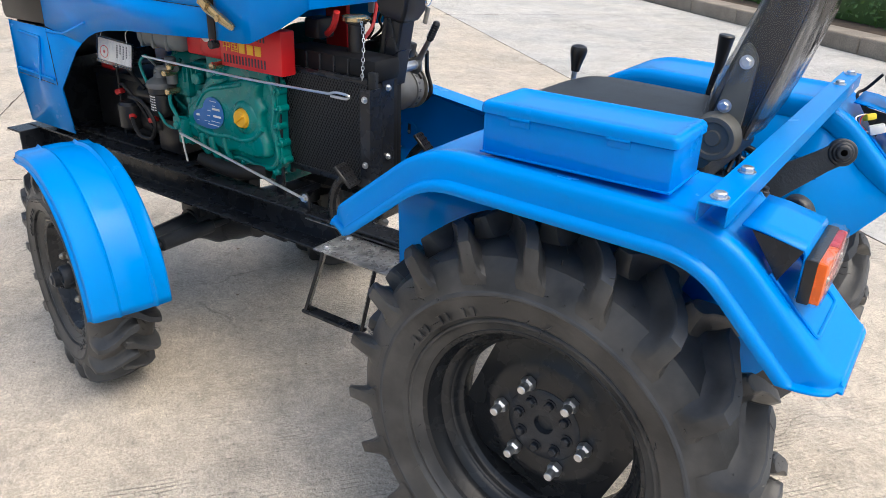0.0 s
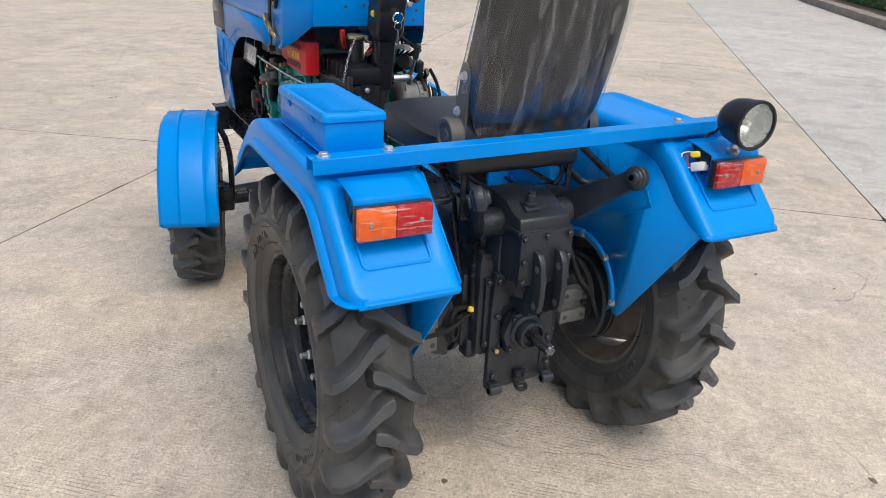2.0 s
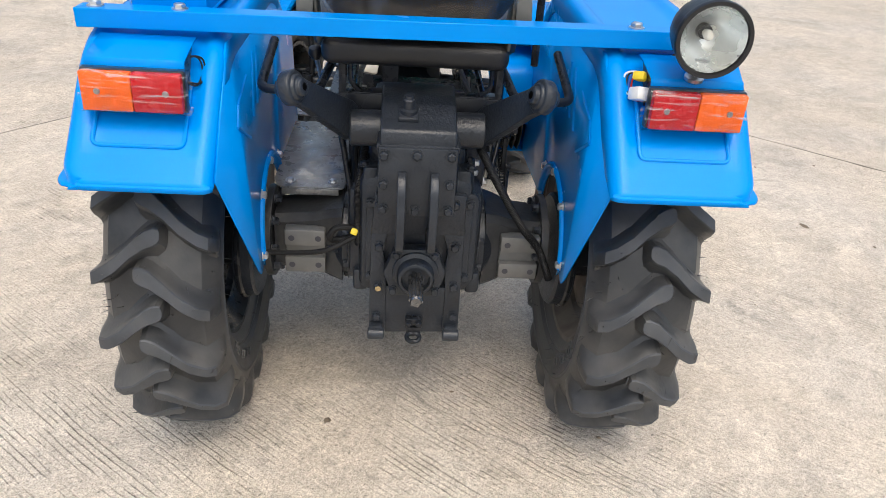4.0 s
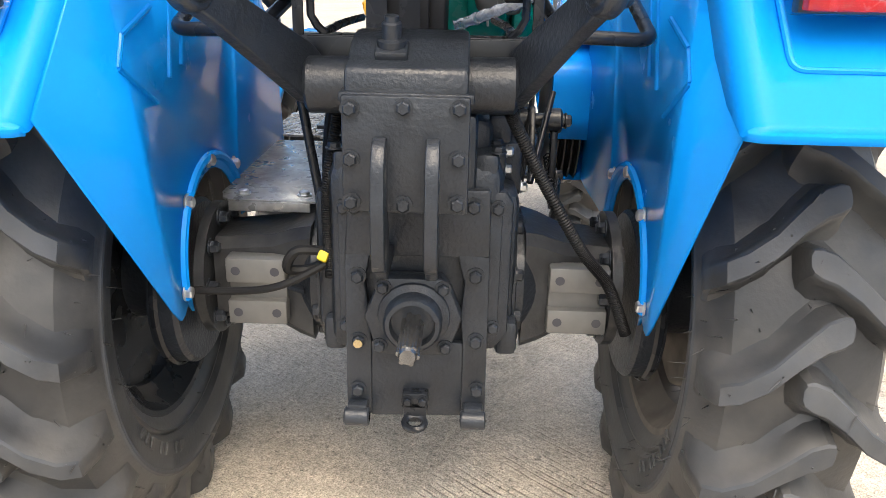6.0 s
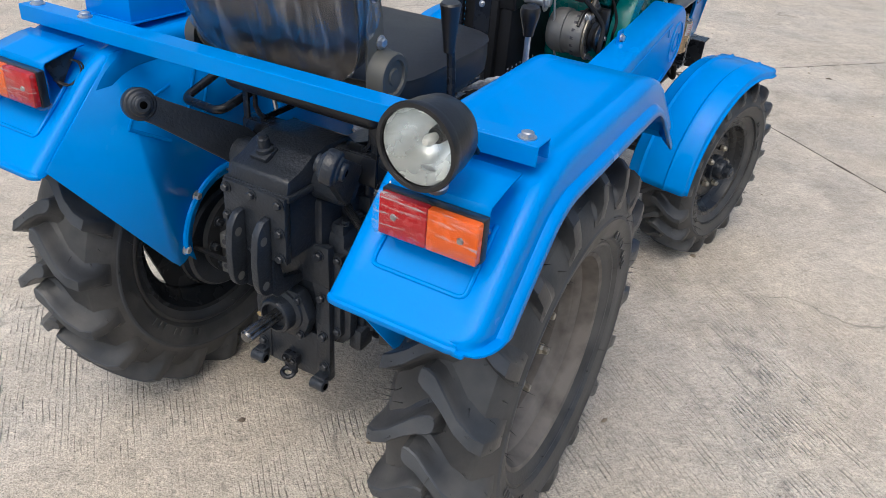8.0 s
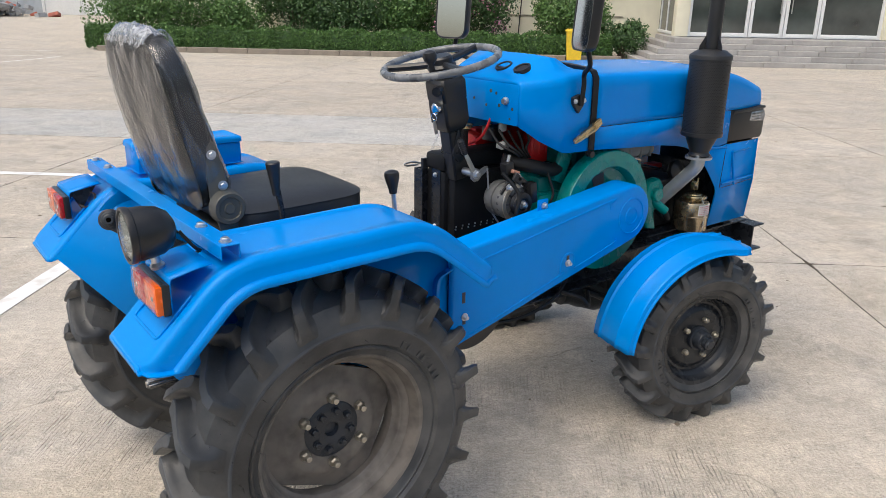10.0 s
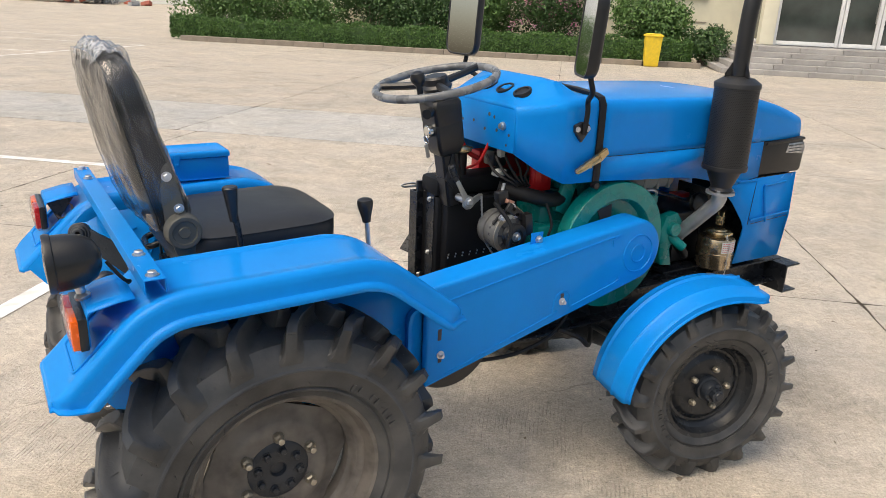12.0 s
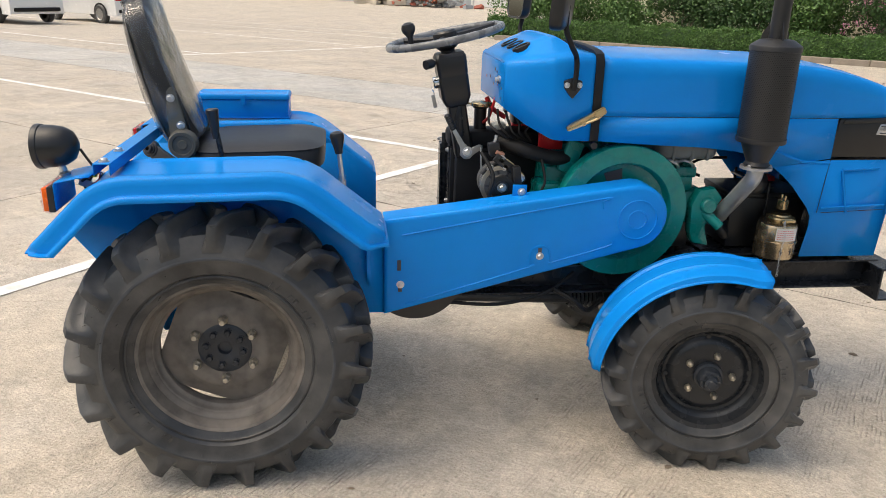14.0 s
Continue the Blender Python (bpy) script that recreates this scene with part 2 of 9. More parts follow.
RUBBER = material("tyre_rubber", (0.037, 0.0385, 0.041), 0.36, vary=0.5, scale=5, fine=150, bump=0.2, dirt=(0.13, 0.124, 0.115), dirt_amount=0.6, spec=0.45)
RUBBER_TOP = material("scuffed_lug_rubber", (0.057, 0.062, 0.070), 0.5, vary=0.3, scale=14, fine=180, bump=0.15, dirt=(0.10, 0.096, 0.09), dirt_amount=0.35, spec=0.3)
RIM = material("rim_black_paint", (0.016, 0.018, 0.021), 0.26, vary=0.25, scale=9, fine=150, bump=0.04, dirt=(0.05, 0.05, 0.05), dirt_amount=0.10, spec=0.35)
RIM_DUSTY = material("rim_dusty_paint", (0.165, 0.145, 0.125), 0.6, vary=0.25, scale=7, fine=150, bump=0.04, dirt=(0.022, 0.021, 0.02), dirt_amount=0.6)
TEAL = material("teal_engine_paint", (0.0, 0.20, 0.18), 0.24, vary=0.12, scale=12, fine=170, bump=0.18, dirt=(0.01, 0.02, 0.02), dirt_amount=0.2)
RED = material("red_paint", (0.60, 0.012, 0.016), 0.4, vary=0.08)
YELLOW = material("yellow_plastic", (0.80, 0.42, 0.015), 0.4, vary=0.05)
PTO = material("oiled_dark_steel", (0.17, 0.172, 0.175), 0.25, metal=0.85, vary=0.3, scale=30)
ZINC = material("zinc_plated_steel", (0.62, 0.63, 0.64), 0.32, metal=0.9, vary=0.15, scale=40)
STEEL = material("bare_steel", (0.40, 0.395, 0.38), 0.36, metal=0.85, vary=0.2, scale=30)
RAW = material("machined_cast_steel", (0.16, 0.16, 0.155), 0.5, metal=0.35, vary=0.18, scale=20)
GOLD = material("yellow_zinc_plate", (0.50, 0.40, 0.23), 0.22, metal=0.85, vary=0.22, scale=22)
COPPER = material("dull_copper", (0.62, 0.33, 0.24), 0.4, metal=0.8, vary=0.15, scale=30)
LAMPGREY = material("smoky_lens", (0.42, 0.43, 0.44), 0.12, metal=0.6, vary=0.3, scale=60)
MUFFLER = material("heatproof_black_paint", (0.016, 0.016, 0.017), 0.45, vary=0.15, scale=20, fine=260, bump=0.1)
# near-black colour that stands for the shade inside holes drawn as flat pieces
HOLE = material("dark_hole", (0.002, 0.002, 0.002), 0.9, vary=0.0, bump=0.0, spec=0.0)
PLATE_STEEL = material("worn_steel_plate", (0.27, 0.275, 0.28), 0.26, metal=0.5, vary=0.45, scale=22, dirt=(0.10, 0.096, 0.09), dirt_amount=0.6)
REFLECTOR = material("lamp_reflector", (0.84, 0.86, 0.85), 0.27, metal=0.65, vary=0.06, scale=30, bump=0.08, fine=90)
GLASSBULB = material("frosted_bulb", (0.80, 0.78, 0.72), 0.12, vary=0.1)
CHROME = material("mirror_silver", (0.66, 0.69, 0.70), 0.02, metal=1.0, vary=0.0, bump=0.0)
PLASTIC = material("black_plastic", (0.012, 0.012, 0.013), 0.36, vary=0.12, scale=20, fine=260, bump=0.12)
HOSE = material("black_rubber_hose", (0.012, 0.012, 0.0125), 0.5, vary=0.15, spec=0.25)
VINYL = material("black_vinyl", (0.016, 0.016, 0.017), 0.42, vary=0.12, scale=10, fine=420, bump=0.3)
DKGREY = material("grey_green_bracket_paint", (0.085, 0.085, 0.075), 0.5, vary=0.12, scale=18)
GREYTANK = material("grey_metal_paint", (0.17, 0.185, 0.185), 0.45, vary=0.15, scale=10)
PIPE = material("aluminised_pipe", (0.42, 0.43, 0.44), 0.42, metal=0.7, vary=0.15, scale=20)
WHITE = material("white_plastic", (0.78, 0.78, 0.76), 0.5, vary=0.04)
CREAM_PAD = material("cream_plastic", (0.55, 0.52, 0.44), 0.4, vary=0.08)
CORE = material("radiator_black", (0.0085, 0.009, 0.0105), 0.55, vary=0.2, scale=12, spec=0.22)
SOCKET = material("grey_connector_plastic", (0.36, 0.37, 0.35), 0.45, vary=0.06)
PAPER = material("paper", (0.74, 0.72, 0.69), 0.7, vary=0.05)
STAMP = material("red_ink", (0.62, 0.08, 0.08), 0.7)
# print, and the painted-in shade of slots and holes laid on as pieces
INK_AND_SLOT = material("ink_and_slot_dark", (0.05, 0.05, 0.06), 0.7)
PLATE_BLUE = material("blue_nameplate", (0.03, 0.15, 0.42), 0.4)
# black rim in clear wrap; the wrap's white glints are patches of colour
WRAPPED_RIM = material("wrapped_rim_with_glints", (0.11, 0.115, 0.12), 0.22, vary=0.3, scale=7, bump=0.5, fine=55, dirt=(0.40, 0.405, 0.41), dirt_amount=0.55)
LENS_ORANGE = material("orange_lens", (0.80, 0.12, 0.006), 0.26, coat=0.1, vary=0.12, scale=60, bump=0.2, fine=300)
LENS_RED = material("red_lens", (0.45, 0.008, 0.012), 0.26, coat=0.1, vary=0.12, scale=60, bump=0.2, fine=300)
WIRE_RED = material("red_wire", (0.55, 0.02, 0.02), 0.45)
WIRE_YELLOW = material("yellow_tape", (0.75, 0.58, 0.03), 0.5)
WIRE_BLUE = material("blue_wire", (0.03, 0.09, 0.4), 0.45)
GLASS = thin_glass("clear_lamp_glass")
FILM = film_material("plastic_wrap")
GATHER = film_material("gathered_wrap", 0.30, 0.85, 0.38, 0.62, (60, 60, 60), 0.6)
# long pale streaks in the colour stand for fine highlights on this wrap
WRAP = film_material("lens_wrap", 0.0, 0.4, 0.56, 0.68, (20, 14, 170), 0.2, (0.015, 0.5))
TAN = concrete("tan_concrete", (0.555, 0.49, 0.40), 0.26)
GREYC = concrete("grey_concrete", (0.54, 0.52, 0.475), 0.28)
CANGOLD = material("tinned_steel_gold", (0.50, 0.40, 0.27), 0.26, metal=0.9, vary=0.25, scale=18)
NUTDARK = material("dull_yellow_zinc", (0.40, 0.36, 0.29), 0.38, metal=0.7, vary=0.25, scale=30)
JOINT = material("joint_dirt", (0.15, 0.13, 0.108), 0.95, vary=0.3, scale=6, grain=0.3, fine=80)
GRIT = material("grit_and_leaf_bits", (0.16, 0.125, 0.09), 0.9, vary=0.6, scale=0.9)
LINE = material("worn_white_road_paint", (0.80, 0.81, 0.80), 0.7, vary=0.08, scale=5, dirt=(0.48, 0.42, 0.35), dirt_amount=0.6)
KERB = material("kerb_concrete", (0.25, 0.215, 0.175), 0.9, vary=0.2, scale=4, grain=0.2, fine=90, bump=0.4, random_tint=0.08)
SOIL = material("planting_soil", (0.09, 0.065, 0.045), 0.95, vary=0.3, scale=6, grain=0.3)
CREAM = material("cream_wall_render", (0.80, 0.76, 0.60), 0.85, vary=0.05, scale=1.5, fine=60, bump=0.2, dirt=(0.5, 0.45, 0.36), dirt_amount=0.15)
TILE = material("grey_stone_tread", (0.36, 0.345, 0.33), 0.6, vary=0.12, scale=3, grain=0.12, random_tint=0.12)
SHED = material("blue_grey_panel", (0.58, 0.63, 0.67), 0.55, vary=0.06, scale=2)
SHED_LOW = material("grey_cement_plinth", (0.42, 0.46, 0.50), 0.85, vary=0.15, scale=1.5)
WHITEFRAME = material("white_frame_paint", (0.76, 0.77, 0.77), 0.45, vary=0.04)
DARKGLASS = material("dark_window_glass", (0.045, 0.055, 0.052), 0.05, vary=0.5, scale=0.9, bump=0.0, spec=1.0)
BIN = material("yellow_bin_plastic", (0.78, 0.55, 0.03), 0.5, vary=0.08, dirt=(0.3, 0.22, 0.08), dirt_amount=0.2)
CARWHITE = material("white_car_paint", (0.78, 0.78, 0.77), 0.25, coat=0.6, vary=0.02)
STONE = material("cut_stone", (0.42, 0.38, 0.32), 0.85, vary=0.2, scale=3, random_tint=0.18)
BRICKRED = material("red_brick", (0.42, 0.13, 0.09), 0.85, vary=0.2, scale=8, random_tint=0.2)
BRICKGREY = material("grey_block", (0.30, 0.31, 0.32), 0.85, vary=0.2, scale=8, random_tint=0.2)
BARK = material("bark", (0.12, 0.09, 0.065), 0.9, vary=0.2, scale=20)
LEAF_HEDGE = leaf_material("hedge_leaf", (0.040, 0.10, 0.020), (0.105, 0.21, 0.045))
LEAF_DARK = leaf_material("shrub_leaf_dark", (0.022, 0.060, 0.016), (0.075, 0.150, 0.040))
LEAF_MID = leaf_material("shrub_leaf", (0.045, 0.11, 0.024), (0.14, 0.25, 0.065))
PINK = leaf_material("pink_blossom", (0.60, 0.22, 0.36), (0.72, 0.42, 0.52))
MESHWIRE = material("dark_grey_mesh_paint", (0.034, 0.035, 0.037), 0.45, vary=0.1)

# ---- mesh helpers ----
def join(bm, tmp, m=None):
    if m is not None:
        bmesh.ops.transform(tmp, matrix=m, verts=tmp.verts)
    me = bpy.data.meshes.new("tmp")
    tmp.to_mesh(me)
    tmp.free()
    bm.from_mesh(me)
    bpy.data.meshes.remove(me)


def box(bm, c, s, bev=0.0, rot=(0, 0, 0), seg=2):
    t = bmesh.new()
    bmesh.ops.create_cube(t, size=1, matrix=Matrix.Diagonal((*s, 1)))
    if bev:
        bmesh.ops.bevel(t, geom=t.edges[:], offset=bev, segments=seg, profile=0.5, affect="EDGES")
    join(bm, t, pose(*c, *rot))


def prism(bm, pts, axis, lo, hi, bev=0.0):
    """A polygon in the plane across `axis`, extruded from lo to hi. x: (y, z), y: (x, z), z: (x, y)."""
    t = bmesh.new()
    put = {"x": lambda a, b, h: (h, a, b), "y": lambda a, b, h: (a, h, b), "z": lambda a, b, h: (a, b, h)}[axis]
    low = [t.verts.new(put(a, b, lo)) for a, b in pts]
    high = [t.verts.new(put(a, b, hi)) for a, b in pts]
    t.faces.new(low)
    t.faces.new(high[::-1])
    for i in range(len(pts)):
        j = (i + 1) % len(pts)
        t.faces.new((low[i], low[j], high[j], high[i]))
    bmesh.ops.recalc_face_normals(t, faces=t.faces)
    if bev:
        bmesh.ops.bevel(t, geom=t.edges[:], offset=bev, segments=2, profile=0.5, affect="EDGES")
    join(bm, t)


def align(p, d):
    """A pose at p whose z axis points along d."""
    return Matrix.Translation(p) @ Vector(d).to_track_quat("Z", "Y").to_matrix().to_4x4()


def lathe(bm, prof, p=(0, 0, 0), d=(0, 0, 1), seg=24, m=None):
    """Revolves (radius, height) points round the axis d through p."""
    t = bmesh.new()
    rings = []
    for r, h in prof:
        if r < 1e-5:
            rings.append([t.verts.new((0, 0, h))])
        else:
            rings.append([t.verts.new((r * math.cos(2 * math.pi * i / seg), r * math.sin(2 * math.pi * i / seg), h)) for i in range(seg)])
    for a, b in zip(rings, rings[1:]):
        for i in range(seg):
            j = (i + 1) % seg
            if len(a) == 1 and len(b) > 1:
                t.faces.new((a[0], b[i], b[j]))
            elif len(b) == 1 and len(a) > 1:
                t.faces.new((a[i], a[j], b[0]))
            elif len(a) > 1:
                t.faces.new((a[i], a[j], b[j], b[i]))
    bmesh.ops.recalc_face_normals(t, faces=t.faces)
    join(bm, t, m if m is not None else align(p, d))


def cyl(bm, p0, p1, r, r1=None, seg=16, bev=0.0):
    p0, p1 = Vector(p0), Vector(p1)
    h = (p1 - p0).length
    r1 = r if r1 is None else r1
    prof = [(0, 0), (r, 0), (r1, h), (0, h)] if not bev else [(0, 0), (r - bev, 0), (r, bev), (r1, h - bev), (r1 - bev, h), (0, h)]
    lathe(bm, prof, p0, p1 - p0, seg)


def smooth_path(pts, n=6):
    pts = [Vector(p) for p in pts]
    if len(pts) < 3:
        return pts
    out = []
    for i in range(len(pts) - 1):
        a, b, c, d = pts[max(i - 1, 0)], pts[i], pts[i + 1], pts[min(i + 2, len(pts) - 1)]
        for k in range(n):
            u = k / n
            out.append(0.5 * ((2 * b) + (c - a) * u + (2 * a - 5 * b + 4 * c - d) * u * u + (3 * b - a - 3 * c + d) * u ** 3))
    return out + [pts[-1]]


def tube(bm, pts, r, seg=8, smooth=6, closed=False):
    path = smooth_path(pts, smooth) if smooth else [Vector(p) for p in pts]
    t = bmesh.new()
    rings, side = [], None
    for i, p in enumerate(path):
        if closed:
            d = path[(i + 1) % len(path)] - path[i - 1]
        else:
            d = path[min(i + 1, len(path) - 1)] - path[max(i - 1, 0)]
        d.normalize()
        if side is None:
            side = d.orthogonal().normalized()
        side = (side - d * side.dot(d)).normalized()
        up = d.cross(side)
        rr = r[min(i, len(r) - 1)] if isinstance(r, (list, tuple)) else r
        rings.append([t.verts.new(p + rr * (math.cos(2 * math.pi * k / seg) * side + math.sin(2 * math.pi * k / seg) * up)) for k in range(seg)])
    for i in range(len(rings) - (0 if closed else 1)):
        a, b = rings[i], rings[(i + 1) % len(rings)]
        for k in range(seg):
            t.faces.new((a[k], a[(k + 1) % seg], b[(k + 1) % seg], b[k]))
    if not closed:
        t.faces.new(rings[0][::-1])
        t.faces.new(rings[-1])
    bmesh.ops.recalc_face_normals(t, faces=t.faces)
    join(bm, t)


def hexbolt(bm, p, d, r=0.009, h=0.007, washer=True):
    t = bmesh.new()
    if washer:
        bmesh.ops.create_cone(t, cap_ends=True, segments=14, radius1=r * 1.35, radius2=r * 1.35, depth=0.002, matrix=Matrix.Translation((0, 0, 0.001)))
    bmesh.ops.create_cone(t, cap_ends=True, segments=6, radius1=r, radius2=r, depth=h * 0.75, matrix=Matrix.Translation((0, 0, 0.002 + h * 0.375)))
    bmesh.ops.create_cone(t, cap_ends=True, segments=6, radius1=r, radius2=r * 0.75, depth=h * 0.25, matrix=Matrix.Translation((0, 0, 0.002 + h * 0.875)))
    join(bm, t, align(p, d))


def grid(bm, rows, closed=False):
    """A sheet through rows of points."""
    vs = [[bm.verts.new(p) for p in r] for r in rows]
    for a, b in zip(vs, vs[1:]):
        for i in range(len(a) - (0 if closed else 1)):
            j = (i + 1) % len(a)
            bm.faces.new((a[i], a[j], b[j], b[i]))


def ngon(cx, cy, r, n, a0=0.0, a1=360.0):
    k = n if a1 - a0 >= 360 else n - 1
    return [(cx + r * math.cos(radians(a0 + (a1 - a0) * i / k)), cy + r * math.sin(radians(a0 + (a1 - a0) * i / k))) for i in range(n)]


def rounded(pts, rad, n=5):
    """Rounds the corners of an open or closed 2D line."""
    pts = [Vector(p) for p in pts]
    out = [pts[0]]
    for a, b, c in zip(pts, pts[1:], pts[2:]):
        r = min(rad, (b - a).length * 0.49, (c - b).length * 0.49)
        p, q = b + (a - b).normalized() * r, b + (c - b).normalized() * r
        for k in range(n + 1):
            u = k / n
            out.append((1 - u) ** 2 * p + 2 * u * (1 - u) * b + u * u * q)
    return out + [pts[-1]]


APART = set("""bolt plate_bolt cover_bolt flange_bolt radiator_bracket battery_lead pressed_outline pressed_line coolant_hose fuel_pipe brass_fitting terminal_cap
wiring_loom wire_connector red_cable panel_hole hinge drawbar_eye cross_member post pier gusset brake_cable lens_screw bracket_web grille_slat panel_gap balance_slot
slot stamped_rib foot_plate pen_mark wall_groove_band wheel""".split())
TINY = set("print_bar shroud_slot vent_slot tread_bar yellow_mark bolt_hole pin_hole".split())


def clusters(bm):
    """The groups of faces whose pieces touch, so that a bolt with its washer stays one."""
    bm.verts.index_update()
    left, islands = set(bm.verts), []
    while left:
        stack, got = [left.pop()], []
        while stack:
            v = stack.pop()
            got.append(v)
            for e in v.link_edges:
                o = e.other_vert(v)
                if o in left:
                    left.remove(o)
                    stack.append(o)
        c = np.array([v.co for v in got])
        islands.append([got, c.min(0) - 0.0008, c.max(0) + 0.0008])
    merged = True
    while merged:
        merged, out = False, []
        for isl in islands:
            for o in out:
                if (isl[1] <= o[2]).all() and (o[1] <= isl[2]).all():
                    o[0] += isl[0]
                    o[1], o[2] = np.minimum(o[1], isl[1]), np.maximum(o[2], isl[2])
                    merged = True
                    break
            else:
                out.append(isl)
        islands = out
    return [i[0] for i in islands]


def part(name, bm, mat, parent=None, label="", solid=0.0, sharp=38, m=None, bevel=0.0):
    if name in APART:
        groups = clusters(bm)
        if len(groups) > 1:
            for g in groups:
                t, made = bmesh.new(), {}
                for v in g:
                    made[v] = t.verts.new(v.co)
                for f in {f for v in g for f in v.link_faces}:
                    t.faces.new([made[v] for v in f.verts])
                ob = single(name, t, mat, parent, label, solid, sharp, m, bevel)
            bm.free()
            return ob
    ob = single(name, bm, mat, parent, label, solid, sharp, m, bevel)
    if name in TINY:
        ob["kind"] = "stuff"
    return ob


def single(name, bm, mat, parent, label, solid, sharp, m, bevel):
    me = bpy.data.meshes.new(name)
    bmesh.ops.remove_doubles(bm, verts=bm.verts, dist=1e-6)
    bm.to_mesh(me)
    bm.free()
    for p in me.polygons:
        p.use_smooth = True
    me.set_sharp_from_angle(angle=radians(sharp))
    for k in (mat if isinstance(mat, (list, tuple)) else [mat]):
        me.materials.append(k)
    ob = new(name, me)
    if parent is not None:
        ob.parent = parent
    if m is not None:
        ob.matrix_basis = m
    if solid:
        s = ob.modifiers.new("thickness", "SOLIDIFY")
        s.thickness, s.offset = solid, 0
    if bevel:
        s = ob.modifiers.new("edges", "BEVEL")
        s.width, s.segments, s.limit_method, s.angle_limit = bevel, 2, "ANGLE", radians(40)
    if label:
        ob["label"] = label
    return ob


def share(name, me, parent, m, label=""):
    ob = new(name, me)
    ob.parent = parent
    ob.matrix_basis = m
    if label:
        ob["label"] = label
    return ob


def raw_mesh(name, verts, faces, mat, parent=None, smooth=False):
    me = bpy.data.meshes.new(name)
    me.from_pydata(verts, [], faces)
    me.materials.append(mat)
    if smooth:
        for p in me.polygons:
            p.use_smooth = True
    ob = new(name, me)
    if parent is not None:
        ob.parent = parent
    return ob


B = bmesh.new

# ---- the yard: its grid runs 40 degrees off the tractor's axis ----
CU, SU = math.cos(radians(40)), math.sin(radians(40))


def fall(v):
    """The yard drains towards a gutter along the far planting bed and rises again behind it."""
    if v < 2.18:
        return 0.0
    if v < 23.2:
        return -0.026 * (v - 2.18)
    return -0.5465 + 0.02 * (v - 23.2)


def at(u, v, z=0.0):
    return Vector((u * CU + v * SU, -u * SU + v * CU, z))


def stand(u, v, lift=0.0, turn=0.0):
    return Matrix.Translation(at(u, v, fall(v) + lift)) @ pose(0, 0, 0, 0, 0, -40 + turn)


# one ground sheet out to the horizon
bm = B()
us = [-900, -120, -37.5, -12, 0, 12, 38.5, 60, 140, 900]
vs = [-900, -120, -40, -5.1, 2.18, 12, 23.1, 40, 62, 64, 200, 900]
far = fall(62)
grid(bm, [[at(u, v, (fall(v) if v <= 62 else far) - 0.014) for u in us] for v in vs])
for face in bm.faces:
    c = face.calc_center_median()
    u, v = c.x * CU - c.y * SU, c.x * SU + c.y * CU
    face.material_index = 0 if -37.5 < u < 38.5 and -5.1 < v < 23.1 else 1
ground = part("ground", bm, [JOINT, TAN])
tagged(ground, "packed earth and old concrete ground under the yard", "ground", kind="structure")

# cast concrete slabs with open joints
pavement = tagged(new("pavement"), "broom-finished concrete yard slabs with dirty joints", "pavement", kind="structure")
V_EDGES = [-5.1, -1.74, 2.18, 5.85, 8.05, 13.2, 17.0, 20.2, 23.1]


def slab_mesh(w, d, tone, seed):
    """One slab with slightly ragged, chipped edges."""
    rng = random.Random(seed)
    ring = []
    for (x0, y0), (x1, y1) in (((0, 0), (w, 0)), ((w, 0), (w, d)), ((w, d), (0, d)), ((0, d), (0, 0))):
        n = int(max(abs(x1 - x0), abs(y1 - y0)) / 0.09)
        for k in range(n):
            u = k / n
            chip = rng.uniform(0.005, 0.012) if rng.random() < 0.08 else rng.uniform(0.0005, 0.003)
            x, y = x0 + (x1 - x0) * u, y0 + (y1 - y0) * u
            nx, ny = (0, 1) if y0 == y1 == 0 else (-1, 0) if x0 == x1 == w else (0, -1) if y0 == y1 else (1, 0)
            if k == 0:
                nx, ny = (1 if x == 0 else -1), (1 if y == 0 else -1)
                chip = 0.01
            ring.append((x + nx * chip, y + ny * chip, nx, ny))
    verts = [(x + nx * 0.002, y + ny * 0.002, 0.0) for x, y, nx, ny in ring] + [(x, y, -0.003) for x, y, nx, ny in ring] + [(x, y, -0.05) for x, y, nx, ny in ring]
    k = len(ring)
    faces = [list(range(k))]
    for lv in (0, k):
        faces += [(lv + i, lv + k + i, lv + k + (i + 1) % k, lv + (i + 1) % k) for i in range(k)]
    me = bpy.data.meshes.new("slab")
    me.from_pydata(verts, [], faces)
    me.materials.append(tone)
    me.materials.append(JOINT)
    for p in me.polygons[1:]:
        p.material_index = 1
    return me


for row, (v0, v1) in enumerate(zip(V_EDGES, V_EDGES[1:])):
    width, shift = (5.4, 2.46) if row < 3 else (3.95, 0.77)
    kinds = {tone: [slab_mesh(width, v1 - v0, tone, 10 * row + k) for k in range(3)] for tone in (TAN, GREYC)}
    slope = math.degrees(math.atan2(fall(v1) - fall(v0), v1 - v0))
    count = int(38 / width)
    for i in range(-count, count):
        share("slab", kinds[GREYC if row == 0 or (row == 3 and i < 0) else TAN][i % 3], pavement, Matrix.Translation(at(shift + width * i, v0, fall(v0))) @ pose(0, 0, 0, 0, 0, -40) @ pose(0, 0, 0, slope, 0, 0))

